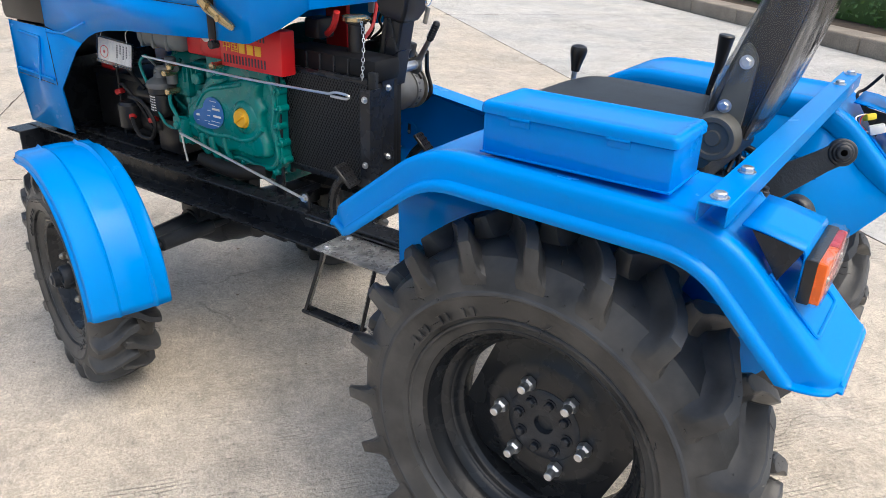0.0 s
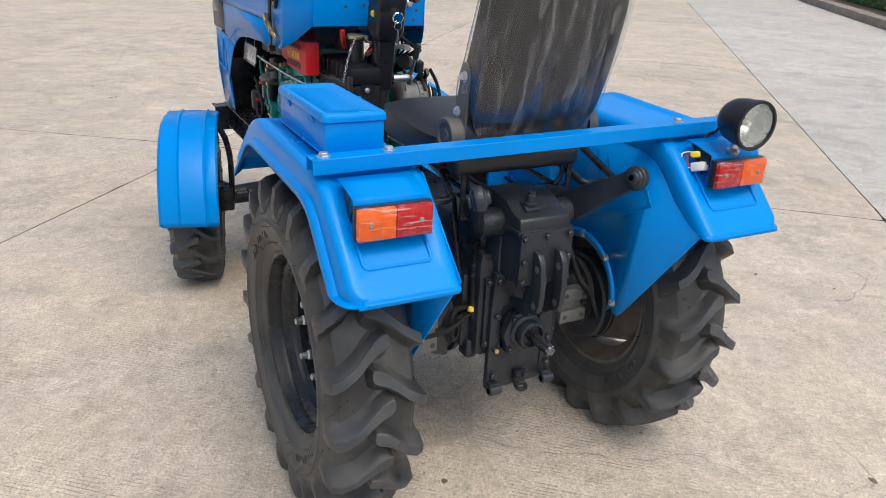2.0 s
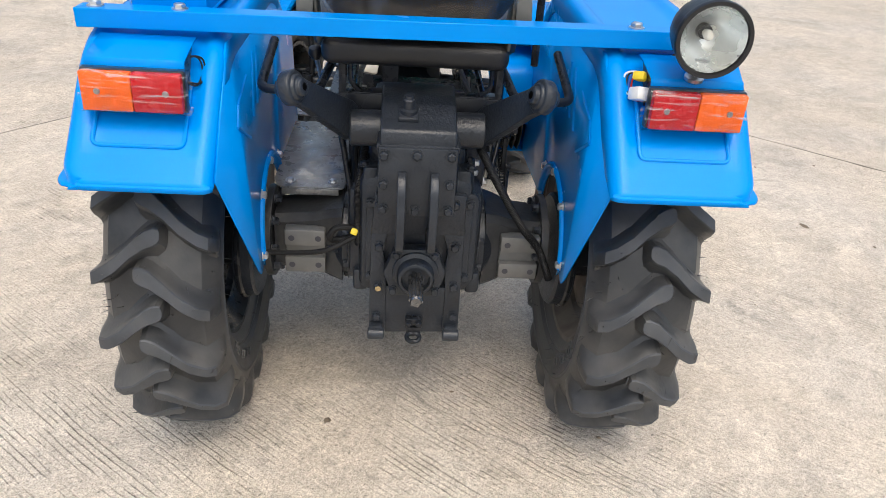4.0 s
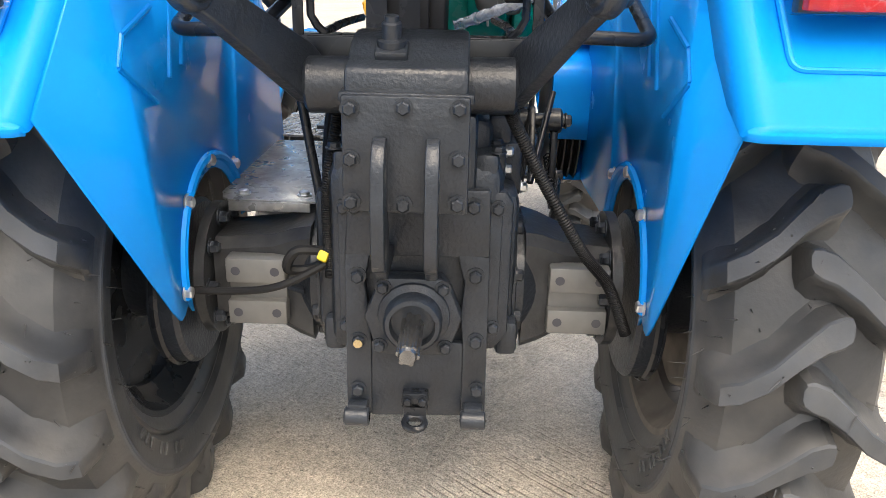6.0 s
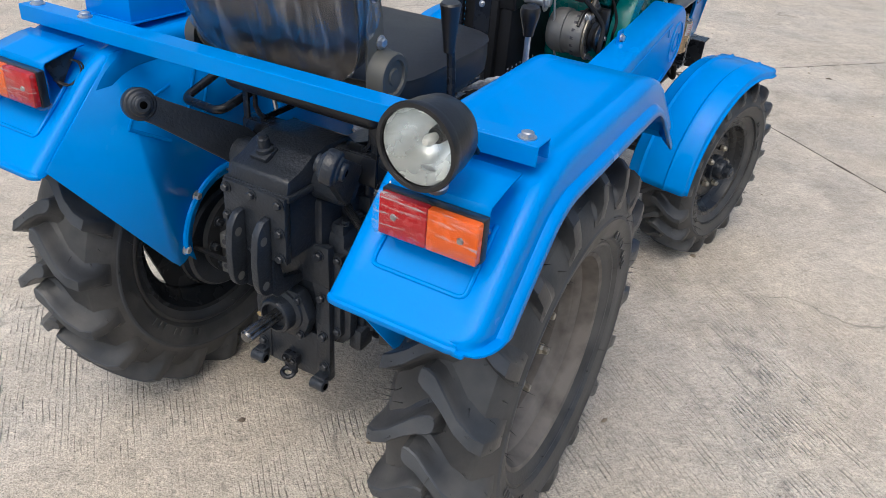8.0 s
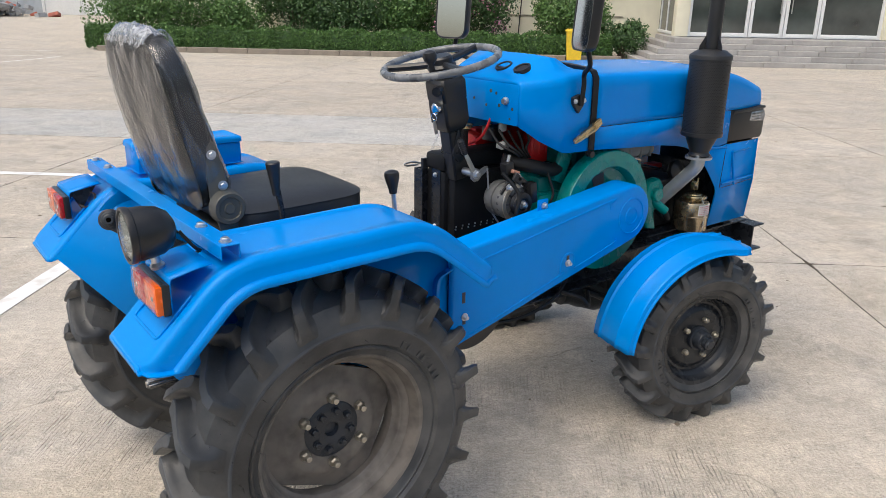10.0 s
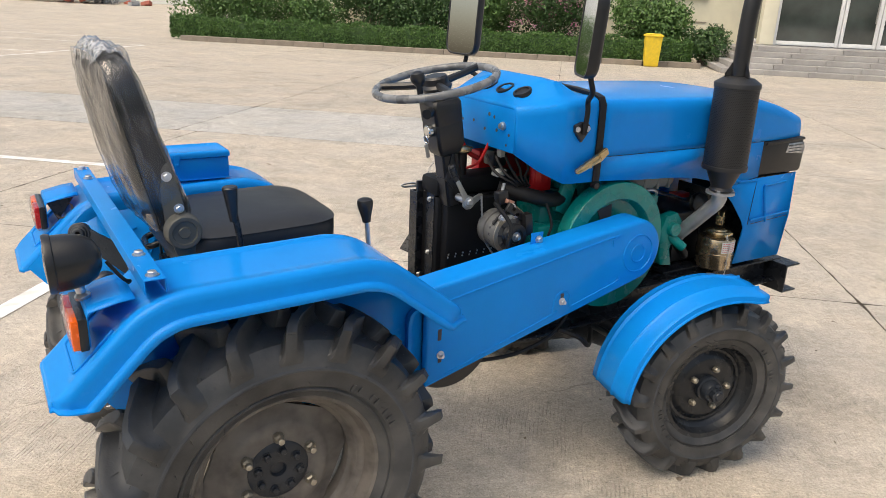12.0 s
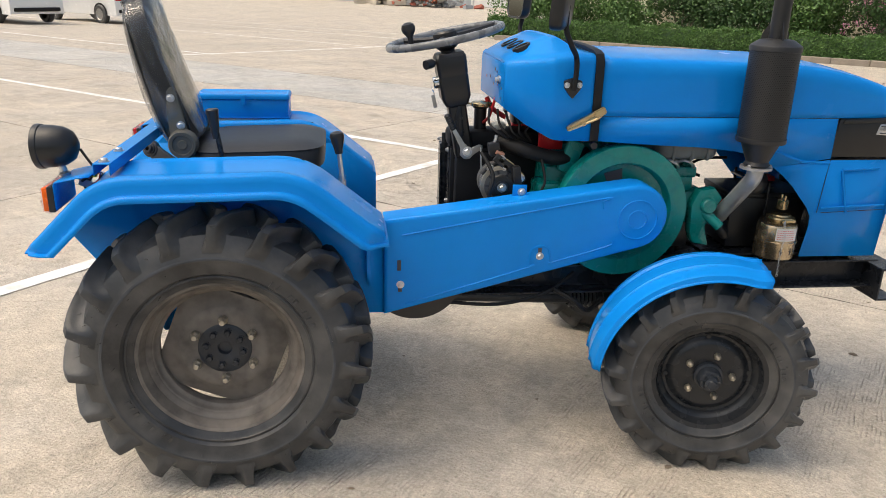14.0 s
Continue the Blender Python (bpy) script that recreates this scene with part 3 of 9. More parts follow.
# grit, leaf bits and small stones lying about
rng = random.Random(77)
verts, faces = [], []
for k in range(420):
    u, v = rng.uniform(-6, 6), rng.uniform(-4.5, 7.5)
    big = rng.random() < 0.12
    r = rng.uniform(0.006, 0.014) if big else rng.uniform(0.002, 0.006)
    long = rng.uniform(1.0, 2.6)
    turn = rng.uniform(0, math.pi)
    c = at(u, v, fall(v) + 0.001)
    base = len(verts)
    for i in range(6):
        a = i * math.pi / 3 + rng.uniform(-0.3, 0.3)
        x, y = r * long * math.cos(a), r * math.sin(a)
        verts.append((c.x + x * math.cos(turn) - y * math.sin(turn), c.y + x * math.sin(turn) + y * math.cos(turn), c.z))
    verts.append((c.x, c.y, c.z + r * rng.uniform(0.4, 0.9)))
    faces += [(base + i, base + (i + 1) % 6, base + 6) for i in range(6)]
grit_bits = raw_mesh("grit", verts, faces, GRIT)
tagged(grit_bits, "scattered dark grit, small stones and leaf bits on the concrete", "grit", kind="stuff")

# painted bay lines
for name, u0, u1, v0, v1 in (
    ("bay_line", -38, -1.47, 3.88, 3.98), ("bay_line", -1.575, -1.475, -0.5, 3.877),
    ("bay_line", -38, -10.9, 9.35, 9.45), ("bay_line", -38, -11.0, 15.0, 15.1), ("bay_line", -11.1, -11.0, 8.0, 14.99),
    ("bay_line", -11.2, -11.1, 15.11, 19.4), ("bay_line", -30, -11.2, 19.41, 19.5), ("bay_line", -30, -13, 22.3, 22.4),
    ("bay_line", -38, -4, -3.6, -3.5),
):
    bm = B()
    nu, nv = max(1, int((u1 - u0) / 2)), max(1, int((v1 - v0) / 0.1))
    grid(bm, [[at(u0 + (u1 - u0) * i / nu, v0 + (v1 - v0) * j / nv, fall(v0 + (v1 - v0) * j / nv) + 0.004) for i in range(nu + 1)] for j in range(nv + 1)])
    line = part(name, bm, LINE)
    tagged(line, "worn white painted parking line on the concrete", "road marking", "parking lines", kind="structure")

# kerbs
def kerb_run(u0, u1, v, h, w, label):
    run = tagged(new("kerb"), label, "kerb", kind="structure")
    b = B()
    box(b, (0.5, 0, h / 2 - 0.05), (0.992, w, h + 0.1), 0.018)
    me = bpy.data.meshes.new("kerb_stone")
    b.to_mesh(me)
    b.free()
    for p in me.polygons:
        p.use_smooth = False
    me.materials.append(KERB)
    rng = random.Random(int(v * 10))
    for i in range(int(u1 - u0)):
        share("kerb_stone", me, run, stand(u0 + i, v, rng.uniform(-0.008, 0.004), rng.uniform(-0.5, 0.5)))


kerb_run(-12, 26, -5.28, 0.17, 0.34, "weathered concrete kerb along the near planting bed")
kerb_run(-12, 5, 23.3, 0.16, 0.22, "weathered concrete kerb along the far planting bed")


# ---- planting ----
def leaves(rng, pts, normals, size, stretch=1.7):
    """One small folded leaf at every point."""
    n = len(pts)
    d = rng.normal(size=(n, 3)) * 0.8 + normals
    d /= np.linalg.norm(d, axis=1)[:, None]
    s = np.cross(d, rng.normal(size=(n, 3)))
    s /= np.linalg.norm(s, axis=1)[:, None]
    a = np.cross(d, s)
    ln = (size * rng.uniform(0.6, 1.3, n))[:, None]
    wd = ln / stretch / 2
    base = pts
    tip = pts + s * ln
    mid = pts + s * ln * 0.5 + d * ln * 0.08
    verts = np.stack([base, mid + a * wd, tip, mid - a * wd], 1).reshape(-1, 3)
    faces = [(4 * i, 4 * i + 1, 4 * i + 2, 4 * i + 3) for i in range(n)]
    return verts, faces


def hedge(name, u0, u1, v0, v1, base, h, count, size, label, seed):
    rng = np.random.default_rng(seed)
    L, D = u1 - u0, v1 - v0
    face = rng.choice(4, count, p=[0.42, 0.38, 0.14, 0.06])
    p, nn = np.zeros((count, 3)), np.zeros((count, 3))
    r1, r2 = rng.random(count), rng.random(count)
    wob = 0.05 * np.sin(r1 * L * 3.1) + 0.04 * np.sin(r1 * L * 7.7 + 1) + rng.normal(0, 0.025, count)
    p[:, 0] = r1 * L
    front, top, back, ends = face == 0, face == 1, face == 2, face == 3
    p[front, 1], p[front, 2], nn[front, 1] = wob[front] * 0.8, r2[front] * h, -1
    p[top, 1], p[top, 2], nn[top, 2] = r2[top] * D, h + wob[top], 1
    p[back, 1], p[back, 2], nn[back, 1] = D, r2[back] * h, 1
    p[ends, 0] = np.where(r1[ends] > 0.5, L, 0)
    p[ends, 1], p[ends, 2], nn[ends, 0] = r2[ends] * D, rng.random(ends.sum()) * h, np.where(r1[ends] > 0.5, 1, -1)
    verts, faces = leaves(rng, p, nn, size)
    thing = tagged(new(name), label, "hedge")
    thing.matrix_basis = Matrix.Translation(at(u0, v0, base)) @ pose(0, 0, 0, 0, 0, -40)
    raw_mesh("foliage", verts.tolist(), faces, LEAF_HEDGE, thing)["kind"] = "stuff"
    # solid dark green box fills the hedge behind its leaves
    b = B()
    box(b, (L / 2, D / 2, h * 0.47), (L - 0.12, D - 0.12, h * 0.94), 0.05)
    part("hedge_core", b, LEAF_DARK, thing)
    return thing


def shrub(name, u, v, base, rx, h, count, size, leaf, label, seed, low=0.1, blossoms=0):
    rng = np.random.default_rng(seed)
    thing = tagged(new(name), label, "shrub", "shrubs before the office wall")
    thing.matrix_basis = Matrix.Translation(at(u, v, base)) @ pose(0, 0, 0, 0, 0, -40)
    lobes = [(rng.uniform(-0.55, 0.55) * rx, rng.uniform(-0.35, 0.35) * rx, h * rng.uniform(0.35, 0.74), rx * rng.uniform(0.34, 0.58)) for _ in range(11)]
    pts, nn = [], []
    for x, y, z, r in lobes:
        k = count // len(lobes)
        d = rng.normal(size=(k, 3))
        d /= np.linalg.norm(d, axis=1)[:, None]
        rad = r * rng.uniform(0.62, 1.08, k) * (1 + 0.15 * np.sin(d[:, 0] * 9 + x * 5) * np.sin(d[:, 2] * 8))
        q = np.array([x, y, z]) + d * rad[:, None] * np.array([1, 0.9, min(1.0, h * 0.42 / r)])
        pts.append(q)
        nn.append(d)
    pts, nn = np.concatenate(pts), np.concatenate(nn)
    keep = pts[:, 2] > low
    verts, faces = leaves(rng, pts[keep], nn[keep], size, 1.5)
    raw_mesh("crown", verts.tolist(), faces, leaf, thing)
    b = B()
    for k in range(6):
        x, y, z, r = lobes[k]
        tube(b, [(0.05 * (k - 2.5), 0, -0.05), (x * 0.4, y * 0.4, z * 0.5), (x, y, z)], [0.035] * 4 + [0.02] * 5 + [0.01] * 4, 6, 6)
    part("trunk", b, BARK, thing)
    if blossoms:
        bp, bn = [], []
        for _ in range(blossoms):
            i = rng.integers(len(pts))
            c = pts[i] + nn[i] * 0.06
            bp.append(c + rng.normal(0, 0.06, (26, 3)) * np.array([1, 1, 1.3]))
            bn.append(np.repeat(nn[i][None], 26, 0))
        verts, faces = leaves(rng, np.concatenate(bp), np.concatenate(bn), 0.06, 1.1)
        raw_mesh("blossoms", verts.tolist(), faces, PINK, thing)["label"] = "clusters of pink blossom"
    return thing


FLOOR = fall(23.2)
bm = B()
box(bm, (8.55, 2.0, FLOOR + 0.05), (16.9, 3.5, 0.14), 0.02)
bed = part("soil_bed", bm, SOIL, m=Matrix.Translation(at(-12.1, 23.42, 0)) @ pose(0, 0, 0, 0, 0, -40))
tagged(bed, "bare soil of the far planting bed", "ground", kind="structure")
hedge("clipped_hedge", -12.5, 4.7, 23.55, 24.15, FLOOR + 0.1, 0.62, 34000, 0.075, "low clipped green hedge along the kerb before the office", 3)
shrub("shrub", -11.0, 25.5, FLOOR, 2.3, 2.55, 15000, 0.10, LEAF_MID, "broad round evergreen shrub behind the hedge", 11)
shrub("shrub", -7.9, 25.3, FLOOR, 1.5, 1.9, 8000, 0.10, LEAF_MID, "low green shrub behind the hedge", 12)
shrub("shrub", -6.0, 25.6, FLOOR, 1.8, 2.9, 11000, 0.10, LEAF_DARK, "tall dark green shrub behind the hedge", 13)
shrub("shrub", -3.9, 25.2, FLOOR, 1.6, 2.4, 9000, 0.10, LEAF_DARK, "dark green shrub behind the hedge", 14)
shrub("shrub", -1.9, 25.4, FLOOR, 1.5, 2.5, 9000, 0.10, LEAF_MID, "green shrub behind the hedge", 15)
shrub("flowering_shrub", 0.2, 25.3, FLOOR, 1.65, 2.9, 9000, 0.10, LEAF_DARK, "crape myrtle bush with pink blossom clusters", 16, blossoms=120)
shrub("shrub", 3.55, 25.2, FLOOR, 1.55, 2.45, 12000, 0.10, LEAF_MID, "round clipped evergreen shrub behind the yellow bin", 17)
shrub("shrub", 5.15, 24.3, FLOOR, 0.85, 1.4, 3000, 0.10, LEAF_DARK, "loose low bush beside the office steps", 18)
shrub("shrub", -38.6, 43.0, fall(43.0), 0.7, 0.9, 1500, 0.12, LEAF_MID, "small green bush against the shed wall", 19)

bm = B()
box(bm, (19, -3.5, 0.05), (38.4, 6.6, 0.16), 0.02)
bed = part("soil_bed", bm, SOIL, m=Matrix.Translation(at(-12.2, -5.46, 0)) @ pose(0, 0, 0, 0, 0, -40))
tagged(bed, "soil of the near planting bed", "ground", kind="structure")
hedge("juniper_hedge", 2.0, 24.0, -7.4, -6.0, 0.12, 0.75, 40000, 0.06, "dark green juniper hedge behind the near kerb", 5)

# ---- office building ----
office = tagged(new("office_building"), "cream rendered two-storey office with white window frames", "building")
office.matrix_basis = Matrix.Translation(at(0, 27.0, FLOOR)) @ pose(0, 0, 0, 0, 0, -40)
WINDOWS = [(-10.2, -8.8), (-5.6, -3.4), (-1.5, 0.4), (2.9, 5.5)]
ZS = [(2.1, 3.6), (5.2, 6.7)]


def wall_with_windows(b, u0, u1, openings, top, y0, y1, zs):
    xs = [u0]
    for a, c in openings:
        xs += [a, c]
    xs.append(u1)
    for i in range(len(xs) - 1):
        a, c = xs[i], xs[i + 1]
        if i % 2 == 0:
            box(b, ((a + c) / 2, (y0 + y1) / 2, top / 2), (c - a, y1 - y0, top))
        else:
            levels = [0]
            for z0, z1 in zs:
                levels += [z0, z1]
            levels.append(top)
            for k in range(0, len(levels), 2):
                z0, z1 = levels[k], levels[k + 1]
                box(b, ((a + c) / 2, (y0 + y1) / 2, (z0 + z1) / 2), (c - a, y1 - y0, z1 - z0))


bm = B()
wall_with_windows(bm, -10.6, 7.6, WINDOWS, 7.4, 0, 0.3, ZS)
box(bm, (-10.45, 4.15, 3.7), (0.3, 7.7, 7.4))
part("wall", bm, CREAM, office)
bm = B()
box(bm, (-2.5, -0.02, 1.28), (16.2, 0.03, 0.025))
box(bm, (-2.5, -0.02, 4.1), (16.2, 0.03, 0.05))
part("wall_groove_band", bm, KERB, office)
bm = B()
box(bm, (2.7, 4.0, 7.5), (26.9, 8.6, 0.2), 0.02)
part("roof", bm, KERB, office)
for a, c in WINDOWS:
    for z0, z1 in ZS:
        w, h = c - a, z1 - z0
        b = B()
        for x in (a + 0.035, c - 0.035, (a + c) / 2):
            box(b, (x, 0.06, (z0 + z1) / 2), (0.07, 0.09, h), 0.006)
        for z in (z0 + 0.035, z1 - 0.035):
            box(b, ((a + c) / 2, 0.055, z), (w - 0.15, 0.08, 0.07), 0.006)
        win = part("window", b, WHITEFRAME, office)
        b = B()
        box(b, ((a + c) / 2, 0.085, (z0 + z1) / 2), (w - 0.05, 0.012, h - 0.05))
        part("pane", b, DARKGLASS, win)
        b = B()
        box(b, ((a + c) / 2, -0.04, z0 - 0.03), (w + 0.12, 0.16, 0.05), 0.008)
        part("sill", b, WHITEFRAME, win)
    if a > 2:
        b = B()
        z0, z1 = ZS[0]
        n = int((c - a) / 0.13)
        for i in range(-int((z1 - z0) / 0.13), n):
            x0, x1 = a + 0.06 + i * 0.13, a + 0.06 + i * 0.13 + (z1 - z0)
            for flip in (0, 1):
                p0, p1 = [x0, z0 + 0.05], [x1, z1 - 0.05]
                if p0[0] < a + 0.06:
                    p0 = [a + 0.06, z0 + 0.05 + (a + 0.06 - x0) * (z1 - z0 - 0.1) / (z1 - z0)]
                if p1[0] > c - 0.06:
                    p1 = [c - 0.06, z1 - 0.05 - (x1 - c + 0.06) * (z1 - z0 - 0.1) / (z1 - z0)]
                if p1[0] - p0[0] < 0.05:
                    continue
                zz = (lambda z: z0 + z1 - z) if flip else (lambda z: z)
                tube(b, [(p0[0], 0.02 - 0.01 * flip, zz(p0[1])), (p1[0], 0.02 - 0.01 * flip, zz(p1[1]))], 0.006, 4, 0)
        part("window_grille", b, WHITEFRAME, office)
b = B()
box(b, (1.65, -0.28, 2.95), (0.85, 0.34, 0.58), 0.02)
ac = part("air_conditioner", b, WHITE, office, "white air conditioner unit on the wall")
b = B()
lathe(b, [(0.0, 0.0), (0.05, 0.01), (0.06, 0.012), (0.2, 0.01), (0.23, 0.0)], (1.53, -0.452, 2.95), (0, -1, 0), 20)
for k in range(9):
    box(b, (1.53, -0.462, 2.75 + k * 0.05), (0.42, 0.008, 0.008))
part("fan_grille", b, GREYTANK, ac)
b = B()
tube(b, [(1.95, -0.2, 2.7), (1.97, -0.06, 2.4), (1.9, -0.04, 1.2), (1.85, -0.03, 0.2)], 0.02, 6)
part("drain_hose", b, HOSE, ac)

# entrance: stepped plinth, cream piers, glazed doors
entrance = tagged(new("entrance_steps"), "grey stone entrance steps before glazed doors", "steps", kind="structure")
entrance.matrix_basis = Matrix.Translation(at(-0.38, 0, 0)) @ pose(0, 0, 0, 0, 0, -40)
ZB = fall(22.0)
b = B()
box(b, (0, 0, 0), (1.19, 0.36, 0.15), 0.012)
TREAD = bpy.data.meshes.new("step")
b.to_mesh(TREAD)
b.free()
TREAD.materials.append(TILE)
for k in range(5):
    z = ZB + 0.075 + 0.15 * k
    v0 = 21.7 + 0.3 * k
    u0 = 5.7 + 0.3 * k
    for i in range(10):
        share("step", TREAD, entrance, pose(u0 + 0.6 + 1.2 * i, v0 + 0.18, z))
    for i in range(3 if k < 4 else 2):
        share("step", TREAD, entrance, pose(u0 + 0.18, v0 + 0.96 + 1.2 * i, z, 0, 0, 90))
b = B()
box(b, (12.9, 24.6, ZB + 0.36), (11.5, 3.2, 0.74), 0.01)
part("landing", b, TILE, entrance)
b = B()
for u in (7.35, 13.9):
    box(b, (u, 24.2, ZB + 0.75 + 2.0), (0.42, 0.42, 4.0), 0.01)
box(b, (10.6, 24.2, ZB + 4.85), (7.4, 0.5, 0.7), 0.01)
box(b, (6.4, 25.0, ZB + 4.85), (0.4, 4.0, 0.7), 0.01)
box(b, (15.6, 24.2, ZB + 3.0), (3.2, 0.4, 4.5), 0.01)
part("pier", b, CREAM, entrance)
doors = part("door_frame", B(), WHITEFRAME, entrance)
for u0, u1 in ((7.57, 9.5), (9.52, 10.6), (10.62, 11.7), (11.72, 13.7)):
    b = B()
    for x in (u0 + 0.05, u1 - 0.05):
        box(b, (x, 24.18, ZB + 2.6), (0.1, 0.09, 3.7), 0.008)
    for z in (ZB + 0.82, ZB + 3.1, ZB + 4.4):
        box(b, ((u0 + u1) / 2, 24.18, z), (u1 - u0 - 0.2, 0.08, 0.12), 0.008)
    leaf = part("glazed_door", b, WHITEFRAME, entrance)
    b = B()
    box(b, ((u0 + u1) / 2, 24.2, ZB + 2.6), (u1 - u0 - 0.16, 0.012, 3.6))
    part("pane", b, DARKGLASS, leaf)
    if 9.5 < u0 < 11:
        b = B()
        x = u1 - 0.16 if u0 < 10 else u0 + 0.16
        cyl(b, (x, 24.08, ZB + 1.5), (x, 24.08, ZB + 2.2), 0.018)
        part("handle", b, STEEL, leaf)
b = B()
for v in (24.45, 25.6, 26.6):
    box(b, (7.25, v, ZB + 2.6), (0.07, 0.08, 3.7), 0.006)
for z in (ZB + 0.82, ZB + 4.4):
    box(b, (7.25, 25.7, z), (0.07, 2.4, 0.1), 0.006)
side_light = part("side_window", b, WHITEFRAME, entrance)
b = B()
box(b, (7.25, 25.7, ZB + 2.6), (0.012, 2.35, 3.6))
part("pane", b, DARKGLASS, side_light)
bpy.data.objects.remove(doors)

# yellow wheeled bin by the hedge
bin_ = tagged(new("waste_bin"), "yellow plastic pedal bin with lid at the kerb", "bin")
bin_.matrix_basis = stand(3.45, 22.85) @ Matrix.Scale(1.15, 4)
b = B()
grid(b, [[Vector((x * s, y * s * 0.9, z)) for x, y in ((-0.21, -0.21), (0.21, -0.21), (0.21, 0.21), (-0.21, 0.21))] for z, s in ((0.02, 0.8), (0.05, 0.86), (0.4, 0.94), (0.78, 1.03))], closed=True)
box(b, (0, 0, 0.03), (0.33, 0.3, 0.02))
part("body", b, BIN, bin_)
b = B()
box(b, (0, 0, 0.80), (0.49, 0.45, 0.05), 0.018)
box(b, (0, 0.0, 0.835), (0.40, 0.36, 0.03), 0.012)
part("lid", b, BIN, bin_)
b = B()
for x in (-0.19, 0.19):
    cyl(b, (x - 0.02, 0.15, 0.06), (x + 0.02, 0.15, 0.06), 0.06)
part("wheel", b, HOSE, bin_)

# ---- workshop shed far behind, with a heap of stone and blocks ----
shed = tagged(new("workshop_shed"), "blue-grey panel workshop with louvred upper wall", "building")
SV = 44.0
shed.matrix_basis = stand(-52, SV)
b = B()
box(b, (14.0, 0.15, 0.75), (28, 0.3, 1.5), 0.01)
part("plinth_wall", b, SHED_LOW, shed)
b = B()
box(b, (14.0, 0.15, 3.95), (28, 0.2, 4.9))
part("wall", b, SHED, shed)
me_b = B()
box(me_b, (0, 0, 0), (6.8, 0.12, 0.11), 0.03, (35, 0, 0))
LOUVRE = bpy.data.meshes.new("louvre")
me_b.to_mesh(LOUVRE)
me_b.free()
LOUVRE.materials.append(WHITEFRAME)
for i in range(3):
    for k in range(12):
        share("louvre", LOUVRE, shed, pose(5.9 + 7.0 * i, -0.02, 1.65 + 0.19 * k))
b = B()
for i in range(5):
    box(b, (2.4 + 7.0 * i, -0.04, 2.8), (0.16, 0.14, 2.6), 0.01)
part("post", b, SHED, shed)
b = B()
box(b, (28.9, 0.02, 2.4), (4.6, 0.2, 4.8), 0.01)
for x in (26.75, 28.9, 31.05):
    box(b, (x, -0.1, 2.4), (0.12, 0.08, 4.8), 0.01)
part("sliding_door", b, WHITEFRAME, shed, "white sliding door")
b = B()
box(b, (16.4, 5.5, 6.5), (33.5, 11, 0.25), 0.02)
part("roof", b, SHED_LOW, shed)

heap = tagged(new("rubble_heap"), "heap of cut stones, grey blocks and red bricks by the shed", "rubble")
heap.matrix_basis = stand(-29.4, SV - 2.2)
rng = random.Random(8)
b = B()
box(b, (0, 0, 0), (1.5, 0.35, 0.3), 0.03)
STONE_ME = bpy.data.meshes.new("cut_stone")
b.to_mesh(STONE_ME)
b.free()
STONE_ME.materials.append(STONE)
b = B()
box(b, (0, 0, 0), (0.24, 0.115, 0.09), 0.006)
BRICK_ME = bpy.data.meshes.new("brick")
b.to_mesh(BRICK_ME)
BLOCK_ME = BRICK_ME.copy()
b.free()
BRICK_ME.materials.append(BRICKRED)
BLOCK_ME.materials.append(BRICKGREY)
for k in range(14):
    lvl = k // 5
    share("cut_stone", STONE_ME, heap, pose(-3.0 + 0.75 * (k % 5) + 0.4 * lvl, rng.uniform(-0.5, 0.5), 0.16 + 0.31 * lvl, rng.uniform(-6, 6), rng.uniform(-8, 8), rng.uniform(-35, 35)))
for k in range(150):
    x = rng.gauss(2.2, 1.3)
    hmax = max(0.12, 1.35 - 0.42 * abs(x - 1.8))
    me = BRICK_ME if rng.random() < 0.22 else BLOCK_ME
    m = pose(x, rng.uniform(-0.9, 0.9), rng.uniform(0.05, hmax), rng.uniform(-30, 30), rng.uniform(-30, 30), rng.uniform(0, 180)) @ Matrix.Scale(rng.uniform(1.4, 2.6), 4)
    share("brick" if me is BRICK_ME else "block", me, heap, m)


